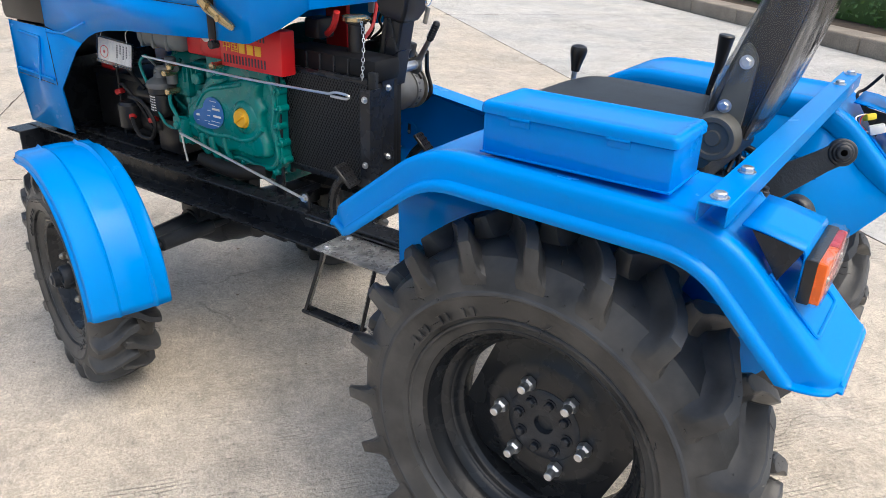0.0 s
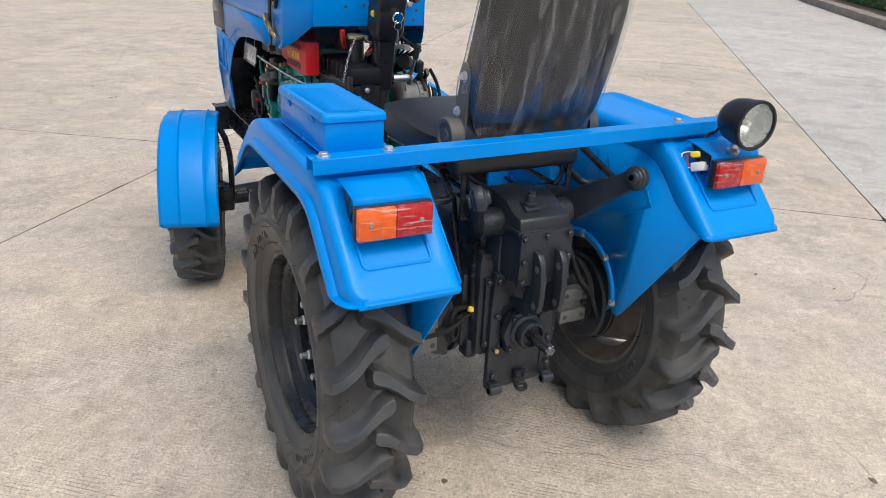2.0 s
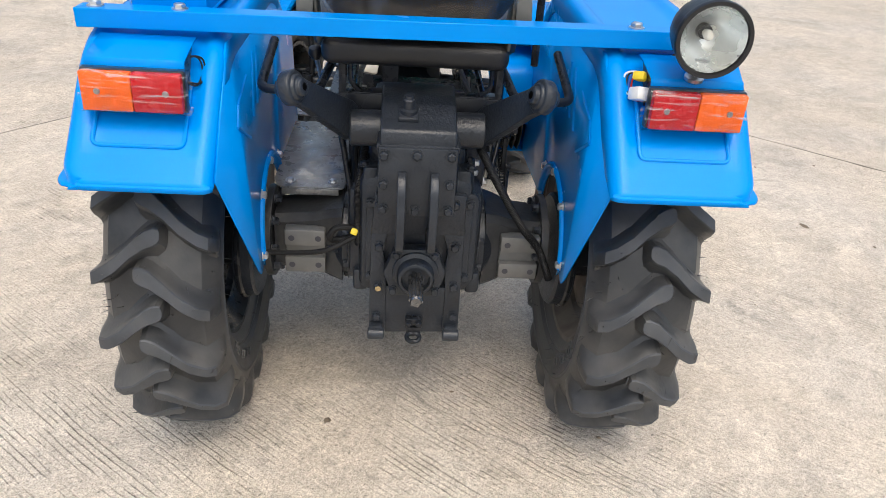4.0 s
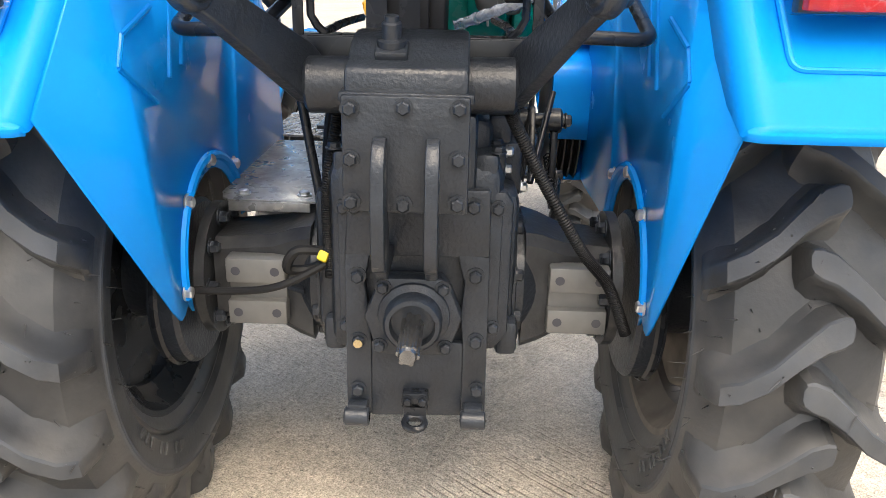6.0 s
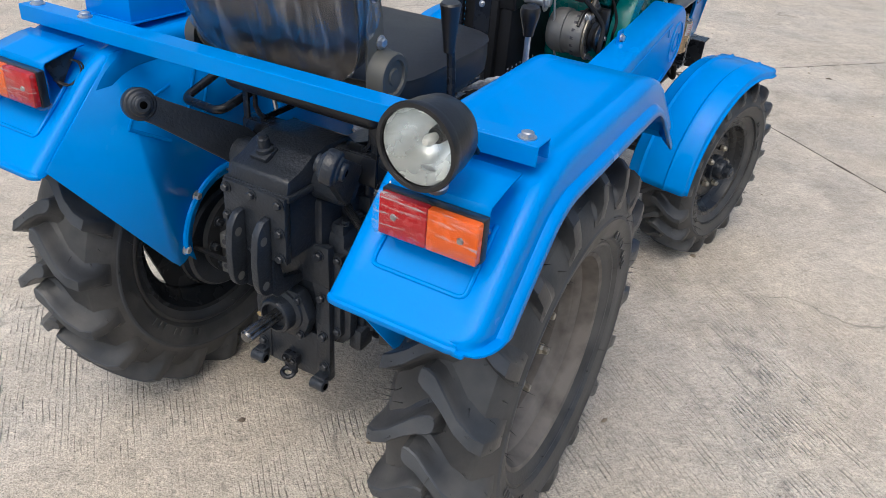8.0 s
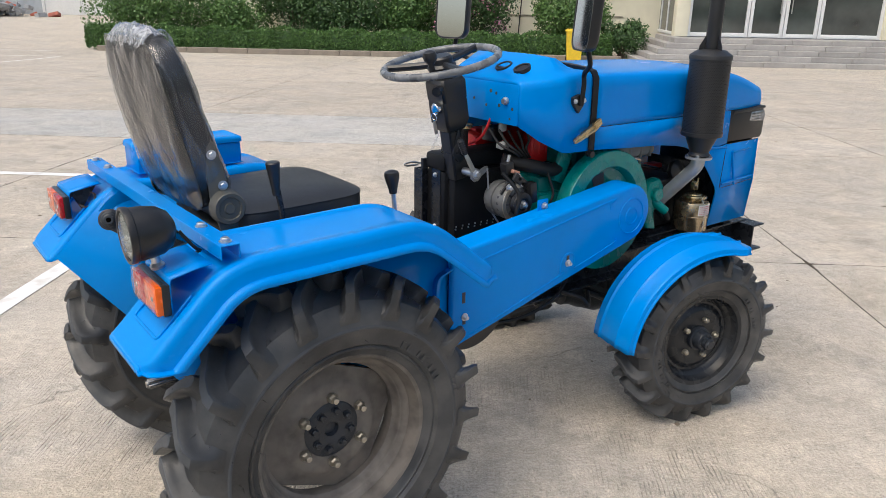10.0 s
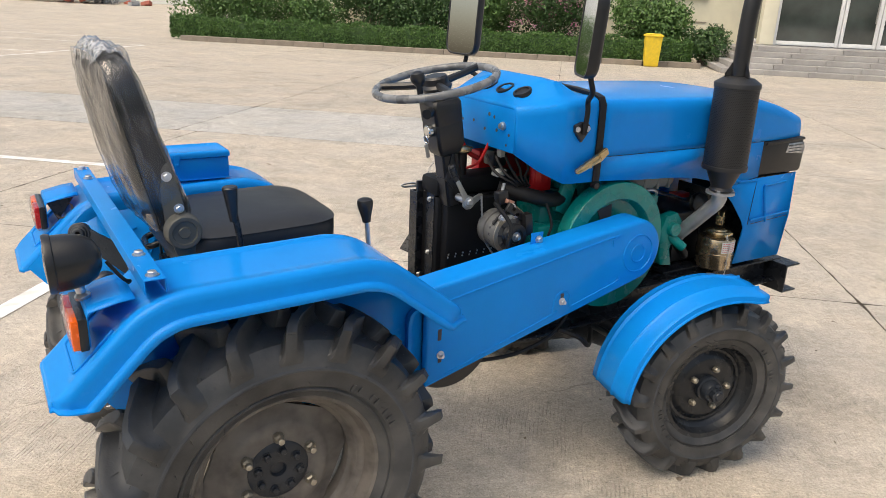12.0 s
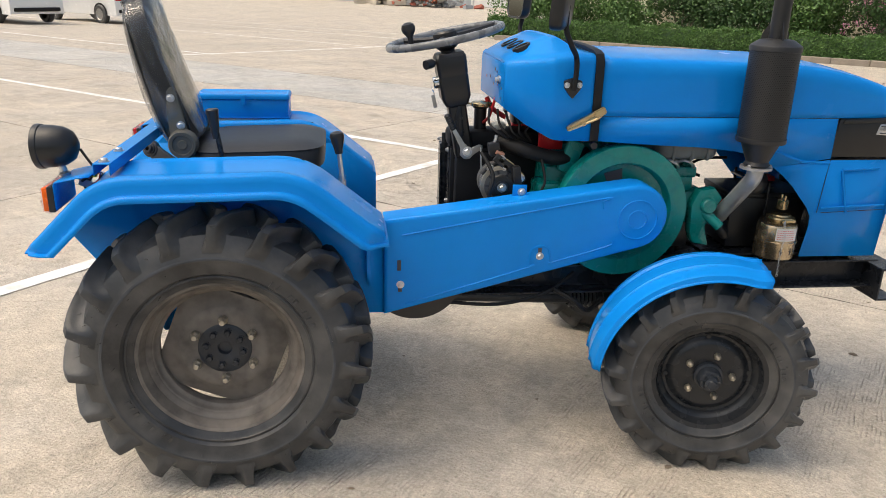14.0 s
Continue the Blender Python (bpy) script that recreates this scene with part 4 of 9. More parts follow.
# ---- parked cars ----
def car(u, v, turn, label):
    c = tagged(new("car"), label, "car", "parked cars")
    c.matrix_basis = stand(u, v, 0, turn)
    b = B()
    prof = rounded([(-2.25, 0.32), (-2.28, 0.62), (-2.2, 0.95), (-1.75, 1.02), (-1.05, 1.46), (0.55, 1.47), (1.25, 1.0), (2.05, 0.88), (2.24, 0.62), (2.2, 0.3)], 0.12, 4)
    rows = []
    for y, s, dz in ((-0.88, 0.0, 0), (-0.87, 1.0, 0), (-0.8, 1.0, 0), (0.8, 1.0, 0), (0.87, 1.0, 0), (0.88, 0.0, 0)):
        row = []
        for x, z in prof:
            tuck = 0.16 * max(0, z - 0.95) / 0.5
            yy = (abs(y) - tuck) * (1 if y > 0 else -1)
            row.append(Vector((x, yy, z if s else min(z, 0.32))))
        rows.append(row)
    grid(b, rows[1:5])
    for side in (1, 4):
        row = rows[side]
        grid(b, [row, [Vector((p.x, p.y, 0.3)) for p in row]])
    body = part("body", b, CARWHITE, c)
    for x in (-1.38, 1.38):
        for s in (-1, 1):
            b = B()
            lathe(b, [(0.19, -0.1), (0.29, -0.11), (0.325, -0.07), (0.325, 0.07), (0.29, 0.11), (0.19, 0.1)], (x, s * 0.81, 0.325), (0, s, 0), 28)
            w = part("wheel", b, RUBBER, c)
            b = B()
            lathe(b, [(0.0, 0.09), (0.05, 0.1), (0.17, 0.08), (0.2, 0.105)], (x, s * 0.81, 0.325), (0, s, 0), 20)
            part("rim", b, STEEL, w)
            b = B()
            prism(b, ngon(x, 0.34, 0.37, 24, 0, 180), "y", s * 0.862, s * 0.876)
            part("wheel_arch", b, HOSE, body)
    for s in (-1, 1):
        b = B()
        box(b, (-2.2, s * 0.68, 0.86), (0.12, 0.3, 0.14), 0.03)
        part("tail_light", b, LENS_RED, c)
        b = B()
        prism(b, [(-1.35, 1.06), (-0.95, 1.38), (0.45, 1.39), (0.95, 1.04)], "y", s * 0.84 - 0.02, s * 0.84 + 0.02)
        part("side_window", b, DARKGLASS, c)
    b = B()
    box(b, (-2.27, 0, 0.45), (0.08, 1.5, 0.12), 0.03)
    part("rear_bumper", b, HOSE, c)
    b = B()
    box(b, (-1.42, 0, 1.26), (0.03, 1.2, 0.42), 0.01, (0, 58, 0))
    part("rear_window", b, DARKGLASS, c)
    return c


car(-24.6, 16.1, 180, "white saloon car parked with its rear to the yard")
car(-24.8, 12.6, 180, "white saloon car parked beside another")

# ---- the tractor: x forward, y to its left, rear axle over the origin ----
tractor = tagged(new("tractor"), "bright blue compact farm tractor with teal diesel engine, parked on concrete", "tractor")


# wheels
def tyre_bm(R, W, rim, lugs, lug_h, seed, bead=0.8):
    """A lugged farm tyre round the y axis; the chevrons point up at its rear."""
    b = B()
    k = R / 0.40
    w = W / 0.105
    half = [(0.0, 0.364 * k), (0.05 * w, 0.361 * k), (0.082 * w, 0.349 * k), (0.100 * w, 0.325 * k), (0.1065 * w, 0.298 * k), (0.1085 * w, 0.295 * k), (0.1085 * w, 0.290 * k), (0.1055 * w, 0.286 * k),
            (0.1025 * w, rim + (0.29 * k - rim) * 0.72), (0.0975 * w, rim + (0.29 * k - rim) * 0.48), (0.0885 * w, rim + 0.03), (0.0905 * w, rim + 0.027), (0.0905 * w, rim + 0.023), (0.086 * w, rim + 0.02), (0.083 * w, rim + 0.014), (0.078 * w, rim + 0.008), (0.07 * w, rim - 0.004), (0.05 * w, rim - 0.012)]
    prof = [(r, y) for y, r in reversed(half)] + [(r, -y) for y, r in half[1:]]
    lathe(b, prof, (0, 0, 0), (0, 1, 0), 72)
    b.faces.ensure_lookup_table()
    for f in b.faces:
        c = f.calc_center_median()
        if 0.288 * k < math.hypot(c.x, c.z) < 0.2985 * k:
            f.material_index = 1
    # moulded size marks on the sidewall, as plain bars
    rm = rim + (0.29 * k - rim) * 0.62
    for s in (-1, 1):
        for g in (20, 200):
            for i in range(9):
                if i in (3, 6):
                    continue
                a = radians(g + i * 4.2)
                t = bmesh.new()
                bmesh.ops.create_cube(t, size=1, matrix=Matrix.Diagonal((0.016 * k, 0.0028, 0.0055 * k if i % 2 else 0.008 * k, 1)))
                join(b, t, Matrix.Translation((rm * math.cos(a), s * 0.1032 * w, rm * math.sin(a))) @ Matrix.Rotation(-a, 4, "Y"))
    # each bar: a blunt round nose past the middle, then a sweep out over the shoulder
    top = [(-0.023, 0.398), (-0.0205, 0.3995), (-0.012, 0.400), (0.004, 0.400), (0.028, 0.400), (0.056, 0.398), (0.084, 0.392), (0.102, 0.380), (0.1085, 0.350), (0.1085, 0.326)]
    low = [(-0.027, 0.361), (-0.024, 0.361), (-0.013, 0.361), (0.004, 0.361), (0.028, 0.360), (0.056, 0.356), (0.080, 0.346), (0.096, 0.330), (0.1025, 0.320), (0.1045, 0.308)]
    turn = [-1.5, -1.45, -1.1, -0.3, 2.3, 6.0, 8.6, 9.8, 10.4, 10.7]
    wid = [0.0065, 0.0135, 0.0178, 0.0178, 0.0152, 0.0142, 0.0135, 0.0132, 0.0130, 0.0115]
    pitch = 360 / lugs
    for s in (-1, 1):
        for i in range(lugs):
            a0 = pitch * (i + (0.5 if s > 0 else 0))
            rings = []
            for (yt, rt), (yl, rl), tu, ww in zip(top, low, turn, wid):
                ww *= k * 0.9
                rt = rl + (rt - rl) * lug_h
                ring = []
                lug = lambda u: (yl + (yt - yl) * u, rl + (rt - rl) * u)
                for (y, r), off in ((lug(0.0), -2.5), (lug(0.2), -1.6), (lug(0.6), -1.2), (lug(0.93), -1.02), (lug(1.0), -0.84), (lug(1.0), 0.84), (lug(0.93), 1.02), (lug(0.6), 1.2), (lug(0.2), 1.55), (lug(0.0), 2.1)):
                    r *= k
                    an = radians(a0 + tu) + off * ww / r
                    ring.append(b.verts.new((r * math.cos(an), s * y * w, r * math.sin(an))))
                rings.append(ring)
            for n, (p, q) in enumerate(zip(rings, rings[1:])):
                for j in range(9):
                    f = (p[j], p[j + 1], q[j + 1], q[j])
                    face = b.faces.new(f if s > 0 else f[::-1])
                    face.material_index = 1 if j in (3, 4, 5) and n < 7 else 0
            e0, e1 = rings[0], rings[-1]
            b.faces.new(e0 if s < 0 else e0[::-1])
            b.faces.new(e1[::-1] if s < 0 else e1)
    rng = random.Random(seed)
    # moulding whiskers left on a new tyre, each rooted in the rubber
    b.normal_update()
    skin = [f for f in b.faces if f.calc_center_median().xz.length > rim + 0.006]
    roots = rng.choices(skin, [f.calc_area() * (2.2 if f.material_index else 1.0) for f in skin], k=520)
    for f in roots:
        c, e = f.calc_center_median(), rng.choice(f.verts).co
        p = c.lerp(e, rng.uniform(0.0, 0.8)) - f.normal * 0.001
        out = Vector((c.x, 0, c.z)).normalized() * 0.3 + Vector((0, math.copysign(0.3, c.y), 0))
        d = f.normal + out + Vector((rng.gauss(0, 0.35), rng.gauss(0, 0.35), rng.gauss(0, 0.35)))
        d.normalize()
        n1 = d.orthogonal().normalized() * 0.0012
        n2 = d.cross(n1)
        vs = [b.verts.new(p + n1), b.verts.new(p - n1 * 0.5 + n2 * 0.87), b.verts.new(p - n1 * 0.5 - n2 * 0.87), b.verts.new(p + d * rng.uniform(0.010, 0.029))]
        for t in ((0, 1, 3), (1, 2, 3), (2, 0, 3)):
            b.faces.new([vs[j] for j in t])
    return b


def wheel_nut_mesh(length, plating, r=0.0105):
    b = B()
    hexbolt(b, (0, 0, 0), (0, 1, 0), r, 0.017, False)
    cyl(b, (0, 0.017, 0), (0, length, 0), r * 0.66, r * 0.6, 12, 0.0015)
    me = bpy.data.meshes.new("wheel_nut")
    b.to_mesh(me)
    b.free()
    for p in me.polygons:
        p.use_smooth = False
    me.materials.append(plating)
    return me


NUT_REAR, NUT_DULL, NUT_FRONT = wheel_nut_mesh(0.036, ZINC, 0.0138), wheel_nut_mesh(0.030, NUTDARK, 0.0128), wheel_nut_mesh(0.022, NUTDARK, 0.0105)
b = B()
hexbolt(b, (0, 0, 0), (0, 1, 0), 0.009, 0.009)
HUB_BOLT = bpy.data.meshes.new("hub_bolt")
b.to_mesh(HUB_BOLT)
b.free()
HUB_BOLT.materials.append(BLACK)
TYRE_REAR = TYRE_FRONT = None


def slotted_disc(b, y0, y1, r_disc, chord, hole, n=4, turn=20):
    """A pressed wheel disc, cut flat at n places, so that slots stay open to the rim."""
    pts = []
    for i in range(96):
        a = 360 * i / 96
        near = min(abs(((a - turn - 360 / n * k + 180) % 360) - 180) for k in range(n))
        r = r_disc
        c = math.cos(radians(near))
        if c > 0 and chord / c < r:
            r = chord / c
        pts.append((r * math.cos(radians(a)), r * math.sin(radians(a))))
    ins = [(hole * math.cos(radians(360 * i / 96)), hole * math.sin(radians(360 * i / 96))) for i in range(96)]
    mid = [(0.116 * math.cos(radians(360 * i / 96)), 0.116 * math.sin(radians(360 * i / 96))) for i in range(96)]
    step = y1 + 0.012
    rows = [[(x, y0, z) for x, z in pts], [(x, y1, z) for x, z in pts], [(x * 1.13, y1 + 0.006, z * 1.13) for x, z in mid], [(x * 1.06, step, z * 1.06) for x, z in mid], [(x * 0.96, step + 0.0045, z * 0.96) for x, z in mid], [(x * 0.84, step + 0.004, z * 0.84) for x, z in mid],
            [(x, step + 0.004, z) for x, z in ins], [(x, y0, z) for x, z in ins], [(x, y0, z) for x, z in pts]]
    t = bmesh.new()
    grid(t, rows, closed=True)
    bmesh.ops.recalc_face_normals(t, faces=t.faces)
    join(b, t)


DISH = 0.028  # how far the disc sits inside the rim's middle


def rear_wheel(side):
    global TYRE_REAR
    paint = RIM if side > 0 else RIM_DUSTY
    b = B()
    lathe(b, [(0.210, 0.069), (0.2175, 0.0725), (0.2205, 0.0705), (0.2205, 0.066), (0.218, 0.06), (0.211, 0.054), (0.206, 0.042), (0.19, 0.034), (0.182, 0.02), (0.182, -0.02),
              (0.188, -0.04), (0.202, -0.05), (0.21, -0.06), (0.2205, -0.066), (0.2205, -0.072), (0.21, -0.07), (0.195, -0.05), (0.176, -0.035), (0.173, -0.018), (0.170, -0.004), (0.171, 0.004), (0.176, 0.008), (0.180, 0.013), (0.181, 0.020), (0.184, 0.025), (0.195, 0.030), (0.199, 0.035), (0.199, 0.043), (0.203, 0.050), (0.210, 0.069)],
          (0, 0, 0), (0, 1, 0), 64)
    slotted_disc(b, 0.004 - DISH, 0.012 - DISH, 0.174, 0.155, 0.03, 4, 22)
    w = part("rear_wheel", b, paint, tractor, "black rear wheel with lugged tyre" if side > 0 else "dust-covered rear wheel with lugged tyre", m=pose(0.012, side * 0.432, 0.389, 0, 0, 0 if side > 0 else 180))
    if TYRE_REAR is None:
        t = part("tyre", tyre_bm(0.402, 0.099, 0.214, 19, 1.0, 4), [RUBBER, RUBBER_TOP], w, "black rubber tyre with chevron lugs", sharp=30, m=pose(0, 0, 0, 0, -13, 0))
        TYRE_REAR = t.data
    else:
        share("tyre", TYRE_REAR, w, pose(0, 0, 0, 0, 0, 180) @ pose(0, 0, 0, 0, -3.6, 0), "black rubber tyre with chevron lugs")
    b = B()
    lathe(b, [(0.0, 0.006), (0.017, 0.006), (0.019, 0.017), (0.03, 0.02), (0.068, 0.02), (0.072, 0.017), (0.072, -0.06)], (0, 0.012 - DISH, 0), (0, 1, 0), 36)
    part("hub", b, BLACK, w)
    for i in range(6):
        a = radians(60 * i + (6.7 if side > 0 else 30.5))
        share("wheel_nut", NUT_REAR if side > 0 else NUT_DULL, w, pose(0.086 * math.cos(a), 0.028 - DISH, 0.086 * math.sin(a), 0, 60 * i, 0))
    for i in range(8):
        a = radians(45 * i + 12)
        share("hub_bolt", HUB_BOLT, w, pose(0.05 * math.cos(a), 0.032 - DISH, 0.05 * math.sin(a), 0, 45 * i, 0))
    return w


STEER = -14.0


def front_wheel(side):
    global TYRE_FRONT
    b = B()
    lathe(b, [(0.150, 0.058), (0.163, 0.061), (0.166, 0.057), (0.163, 0.052), (0.152, 0.047), (0.146, 0.035), (0.134, 0.025), (0.131, 0.0), (0.131, -0.03), (0.146, -0.045), (0.163, -0.062), (0.163, -0.068),
              (0.15, -0.066), (0.128, -0.03), (0.125, 0.0), (0.128, 0.022), (0.14, 0.034), (0.150, 0.058)], (0, 0, 0), (0, 1, 0), 56)
    lathe(b, [(0.142, 0.036), (0.131, 0.028), (0.126, 0.018), (0.118, 0.016), (0.110, 0.021), (0.102, 0.029), (0.094, 0.031), (0.05, 0.031), (0.03, 0.03), (0.03, 0.012), (0.05, 0.018), (0.094, 0.018), (0.11, 0.008), (0.128, 0.004), (0.142, 0.03), (0.142, 0.036)], (0, 0, 0), (0, 1, 0), 48)
    for k in range(4):
        a = radians(90 * k - 95)
        cyl(b, (0.117 * math.cos(a), 0.012, 0.117 * math.sin(a)), (0.117 * math.cos(a), 0.02, 0.117 * math.sin(a)), 0.007, seg=10)
    w = part("front_wheel", b, RIM, tractor, "black front wheel with lugged tyre", m=pose(1.388, side * 0.472, 0.29, 0, 0, STEER + (0 if side > 0 else 180)))
    if TYRE_FRONT is None:
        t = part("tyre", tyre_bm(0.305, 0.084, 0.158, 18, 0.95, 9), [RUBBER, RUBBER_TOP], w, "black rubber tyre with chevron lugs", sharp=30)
        TYRE_FRONT = t.data
    else:
        share("tyre", TYRE_FRONT, w, pose(0, 0, 0, 0, 0, 180) @ pose(0, 0, 0, 0, 11, 0), "black rubber tyre with chevron lugs")
    b = B()
    lathe(b, [(0.0, 0.098), (0.012, 0.098), (0.014, 0.094), (0.02, 0.092), (0.021, 0.074), (0.03, 0.072), (0.033, 0.066), (0.034, 0.045), (0.041, 0.043), (0.043, 0.024), (0.043, -0.06), (0.0, -0.06)], (0, 0, 0), (0, 1, 0), 32)
    for k in range(8):
        a = radians(45 * k)
        hexbolt(b, (0.026 * math.cos(a), 0.071, 0.026 * math.sin(a)), (0, 1, 0), 0.004, 0.004, False)
    part("hub", b, BLACK, w)
    for i in range(5):
        a = radians(72 * i + 33)
        share("wheel_nut", NUT_FRONT, w, pose(0.067 * math.cos(a), 0.031, 0.067 * math.sin(a), 0, 72 * i, 0))
    # mudguard carried on the steering knuckle
    b = B()
    rows = []
    cross = [(-0.096, -0.018), (-0.0955, -0.006), (-0.09, 0.0), (-0.062, 0.002), (-0.055, 0.008), (-0.048, 0.002), (-0.01, 0.004), (0.03, 0.002), (0.037, 0.008), (0.044, 0.002), (0.086, 0.0), (0.094, -0.004), (0.097, -0.016), (0.104, -0.02)]
    a_front, a_rear = 70, 176
    for k in range(33):
        a = radians(a_front + (a_rear - a_front) * k / 32)
        flare = 0.012 if k == 0 else (0.004 if k == 1 else 0)
        rows.append([Vector(((0.338 + n + flare) * math.cos(a), y * side, (0.338 + n + flare) * math.sin(a))) for y, n in cross])
    grid(b, rows)
    g = part("front_mudguard", b, BLUE, tractor, "blue pressed steel mudguard over the front wheel", solid=0.003, m=pose(1.388, side * 0.472, 0.288, 0, 0, STEER))
    b = B()
    tube(b, [(-0.02, -side * 0.13, 0.0), (-0.02, -side * 0.13, 0.2), (-0.02, -side * 0.08, 0.312), (-0.02, side * 0.06, 0.32)], 0.011, 8, 5)
    box(b, (-0.0, -side * 0.11, 0.02), (0.1, 0.06, 0.09), 0.012)
    part("mudguard_stay", b, FRAME, g)
    return w


rear_wheel(1)
rear_wheel(-1)
front_wheel(1)
front_wheel(-1)


# rear mudguards
def offset_profile(line):
    out = []
    for i, p in enumerate(line):
        d = (line[min(i + 1, len(line) - 1)] - line[max(i - 1, 0)]).normalized()
        out.append((p, Vector((-d.y, d.x))))
    return out


def rear_fender(s):
    up, out, lean = (0.0, 0.0, -0.040) if s > 0 else (0.013, 0.010, 0.014)
    line = rounded([(-0.421, 0.698), (-0.400, 0.718), (-0.248, 0.872), (0.235, 0.884), (0.44, 0.722)], 0.075, 7)
    dense = [line[0]]
    for a, b_ in zip(line, line[1:]):
        n = max(1, int((b_ - a).length / 0.05))
        if len(dense) == 1:
            n = 5
        if b_ is line[-1]:
            n = 12
        dense += [a.lerp(b_, (k + 1) / n) for k in range(n)]
    cross = [(0.3015, -0.046), (0.3005, -0.042), (0.3005, -0.02), (0.303, -0.009), (0.309, -0.0025), (0.317, 0.0), (0.327, 0.0), (0.332, -0.0035), (0.340, -0.005), (0.40, -0.005), (0.46, -0.005), (0.484, -0.0035), (0.489, 0.0), (0.503, 0.0005),
             (0.511, -0.002), (0.516, -0.008), (0.518, -0.02), (0.5195, -0.037), (0.521, -0.041), (0.5285, -0.044), (0.5325, -0.048), (0.534, -0.058)]
    prof = offset_profile(dense)
    b = B()
    rows = []
    for p, n in prof:
        run = (p - prof[0][0]).length
        tip = min(run, (p - prof[-1][0]).length)
        corner = 0.0 if tip > 0.03 else 0.03 - math.sqrt(max(0.0, 0.03 ** 2 - (0.03 - tip) ** 2))
        row = []
        for y, h in cross:
            if -0.0052 < h < -0.003 and 0.328 < y < 0.486 and (run < 0.09 or p.x > 0.232):
                h = 0.0
            if y < 0.302 and h < -0.015:
                h = -0.015 + (h + 0.015) * min(1.0, tip / 0.07)
            q = p + n * h
            x, z = q.x, q.y
            # towards both ends the skirt's lip runs out level
            if h < -0.003 and y > 0.5:
                if p.x > 0.235 and z < 0.722 + 0.586 * h:
                    xs = 0.44 + 0.194 * h / 0.79
                    u = min(1.0, max(0.0, (p.x - xs) / (0.44 - xs)))
                    x, z = (xs + n.x * h) * (1 - u) + 0.44 * u, 0.722 + 0.586 * h
                elif p.x < -0.3 and z < 0.698 + 0.24 * h:
                    xs = -0.421 - 0.47 * h / 0.98
                    u = min(1.0, max(0.0, (p.x - xs) / (-0.421 - xs)))
                    x, z = (xs - 0.7 * h) * (1 - u) - 0.421 * u, 0.698 + 0.24 * h
            if y > 0.44:
                y = 0.44 + (y - 0.44) * (1 - corner / 0.0935)
            row.append(Vector((x, s * (y + out * (y - 0.3) / 0.23), z + up)))
        rows.append(row)
    # rims folded down and out along both ends
    first, last = rows[0], rows[-1]
    for dx, dz in ((-0.002, -0.002), (-0.003, -0.006), (-0.006, -0.008), (-0.007, -0.014)):
        rows.insert(0, [Vector((v.x + dx, v.y, min(v.z, 0.698 + up + dz))) for v in first])
    for dx, dz in ((0.003, -0.006), (0.0045, -0.018), (0.0105, -0.021), (0.012, -0.034)):
        rows.append([Vector((v.x + dx, v.y, min(v.z, 0.722 + up + dz))) for v in last])
    grid(b, rows)
    f = part("rear_mudguard", b, BLUE, tractor, "blue pressed steel mudguard over the rear wheel", solid=0.003)
    # inner side plate with a round cut-out over the axle flange
    arc = ngon(0.0, 0.42, 0.128, 16, 196, 12)
    poly = [(-0.408, 0.696 + up), (-0.184, 0.409), (-0.168, 0.392), (-0.154, 0.394), (-0.140, 0.404)] + arc + [(0.13, 0.44), (0.40, 0.43), (0.452, 0.43), (0.452, 0.70 + up), (0.232, 0.868 + up), (-0.243, 0.860 + up)]
    b = B()
    t = bmesh.new()
    t.faces.new([t.verts.new((x, s * (0.304 + lean * (0.88 - z)), z)) for x, z in poly])
    bmesh.ops.triangulate(t, faces=t.faces)
    join(b, t)
    side = part("side_plate", b, BLUE, f, solid=0.004)
    b = B()
    # stiffening rib round the cut-out and stamped creases
    on = lambda x, z: (x, s * (0.3015 + lean * (0.88 - z)), z)
    tube(b, [on(0.146 * math.cos(radians(a)), 0.42 + 0.146 * math.sin(radians(a))) for a in range(15, 188, 12)], 0.007, 8, 2)
    for pts in ([(-0.13, 0.775), (-0.215, 0.75)], [(-0.215, 0.75), (-0.235, 0.718)], [(-0.235, 0.718), (-0.145, 0.667)], [(-0.06, 0.80), (-0.10, 0.69)], [(-0.02, 0.80), (-0.055, 0.70)]):
        tube(b, [on(x, z) for x, z in pts], 0.0035, 8, 0)
    part("stamped_rib", b, BLUE, side)
    b = B()
    for x, z in ((-0.146, 0.422), (-0.10, 0.53), (0.0, 0.562), (0.11, 0.53)):
        hexbolt(b, on(x, z), (0, -s, 0), 0.0085, 0.008)
    part("plate_bolt", b, ZINC, side)
    b = B()
    for x, y in ((0.232, 0.322), (0.228, 0.494)):
        lathe(b, [(0.0045, 0.0), (0.0, 0.0006)], (x, s * (y + out * (y - 0.3) / 0.23), 0.8735 + up), (0.3, 0, 1), 12)
    part("drain_hole", b, HOLE, f)
    return f


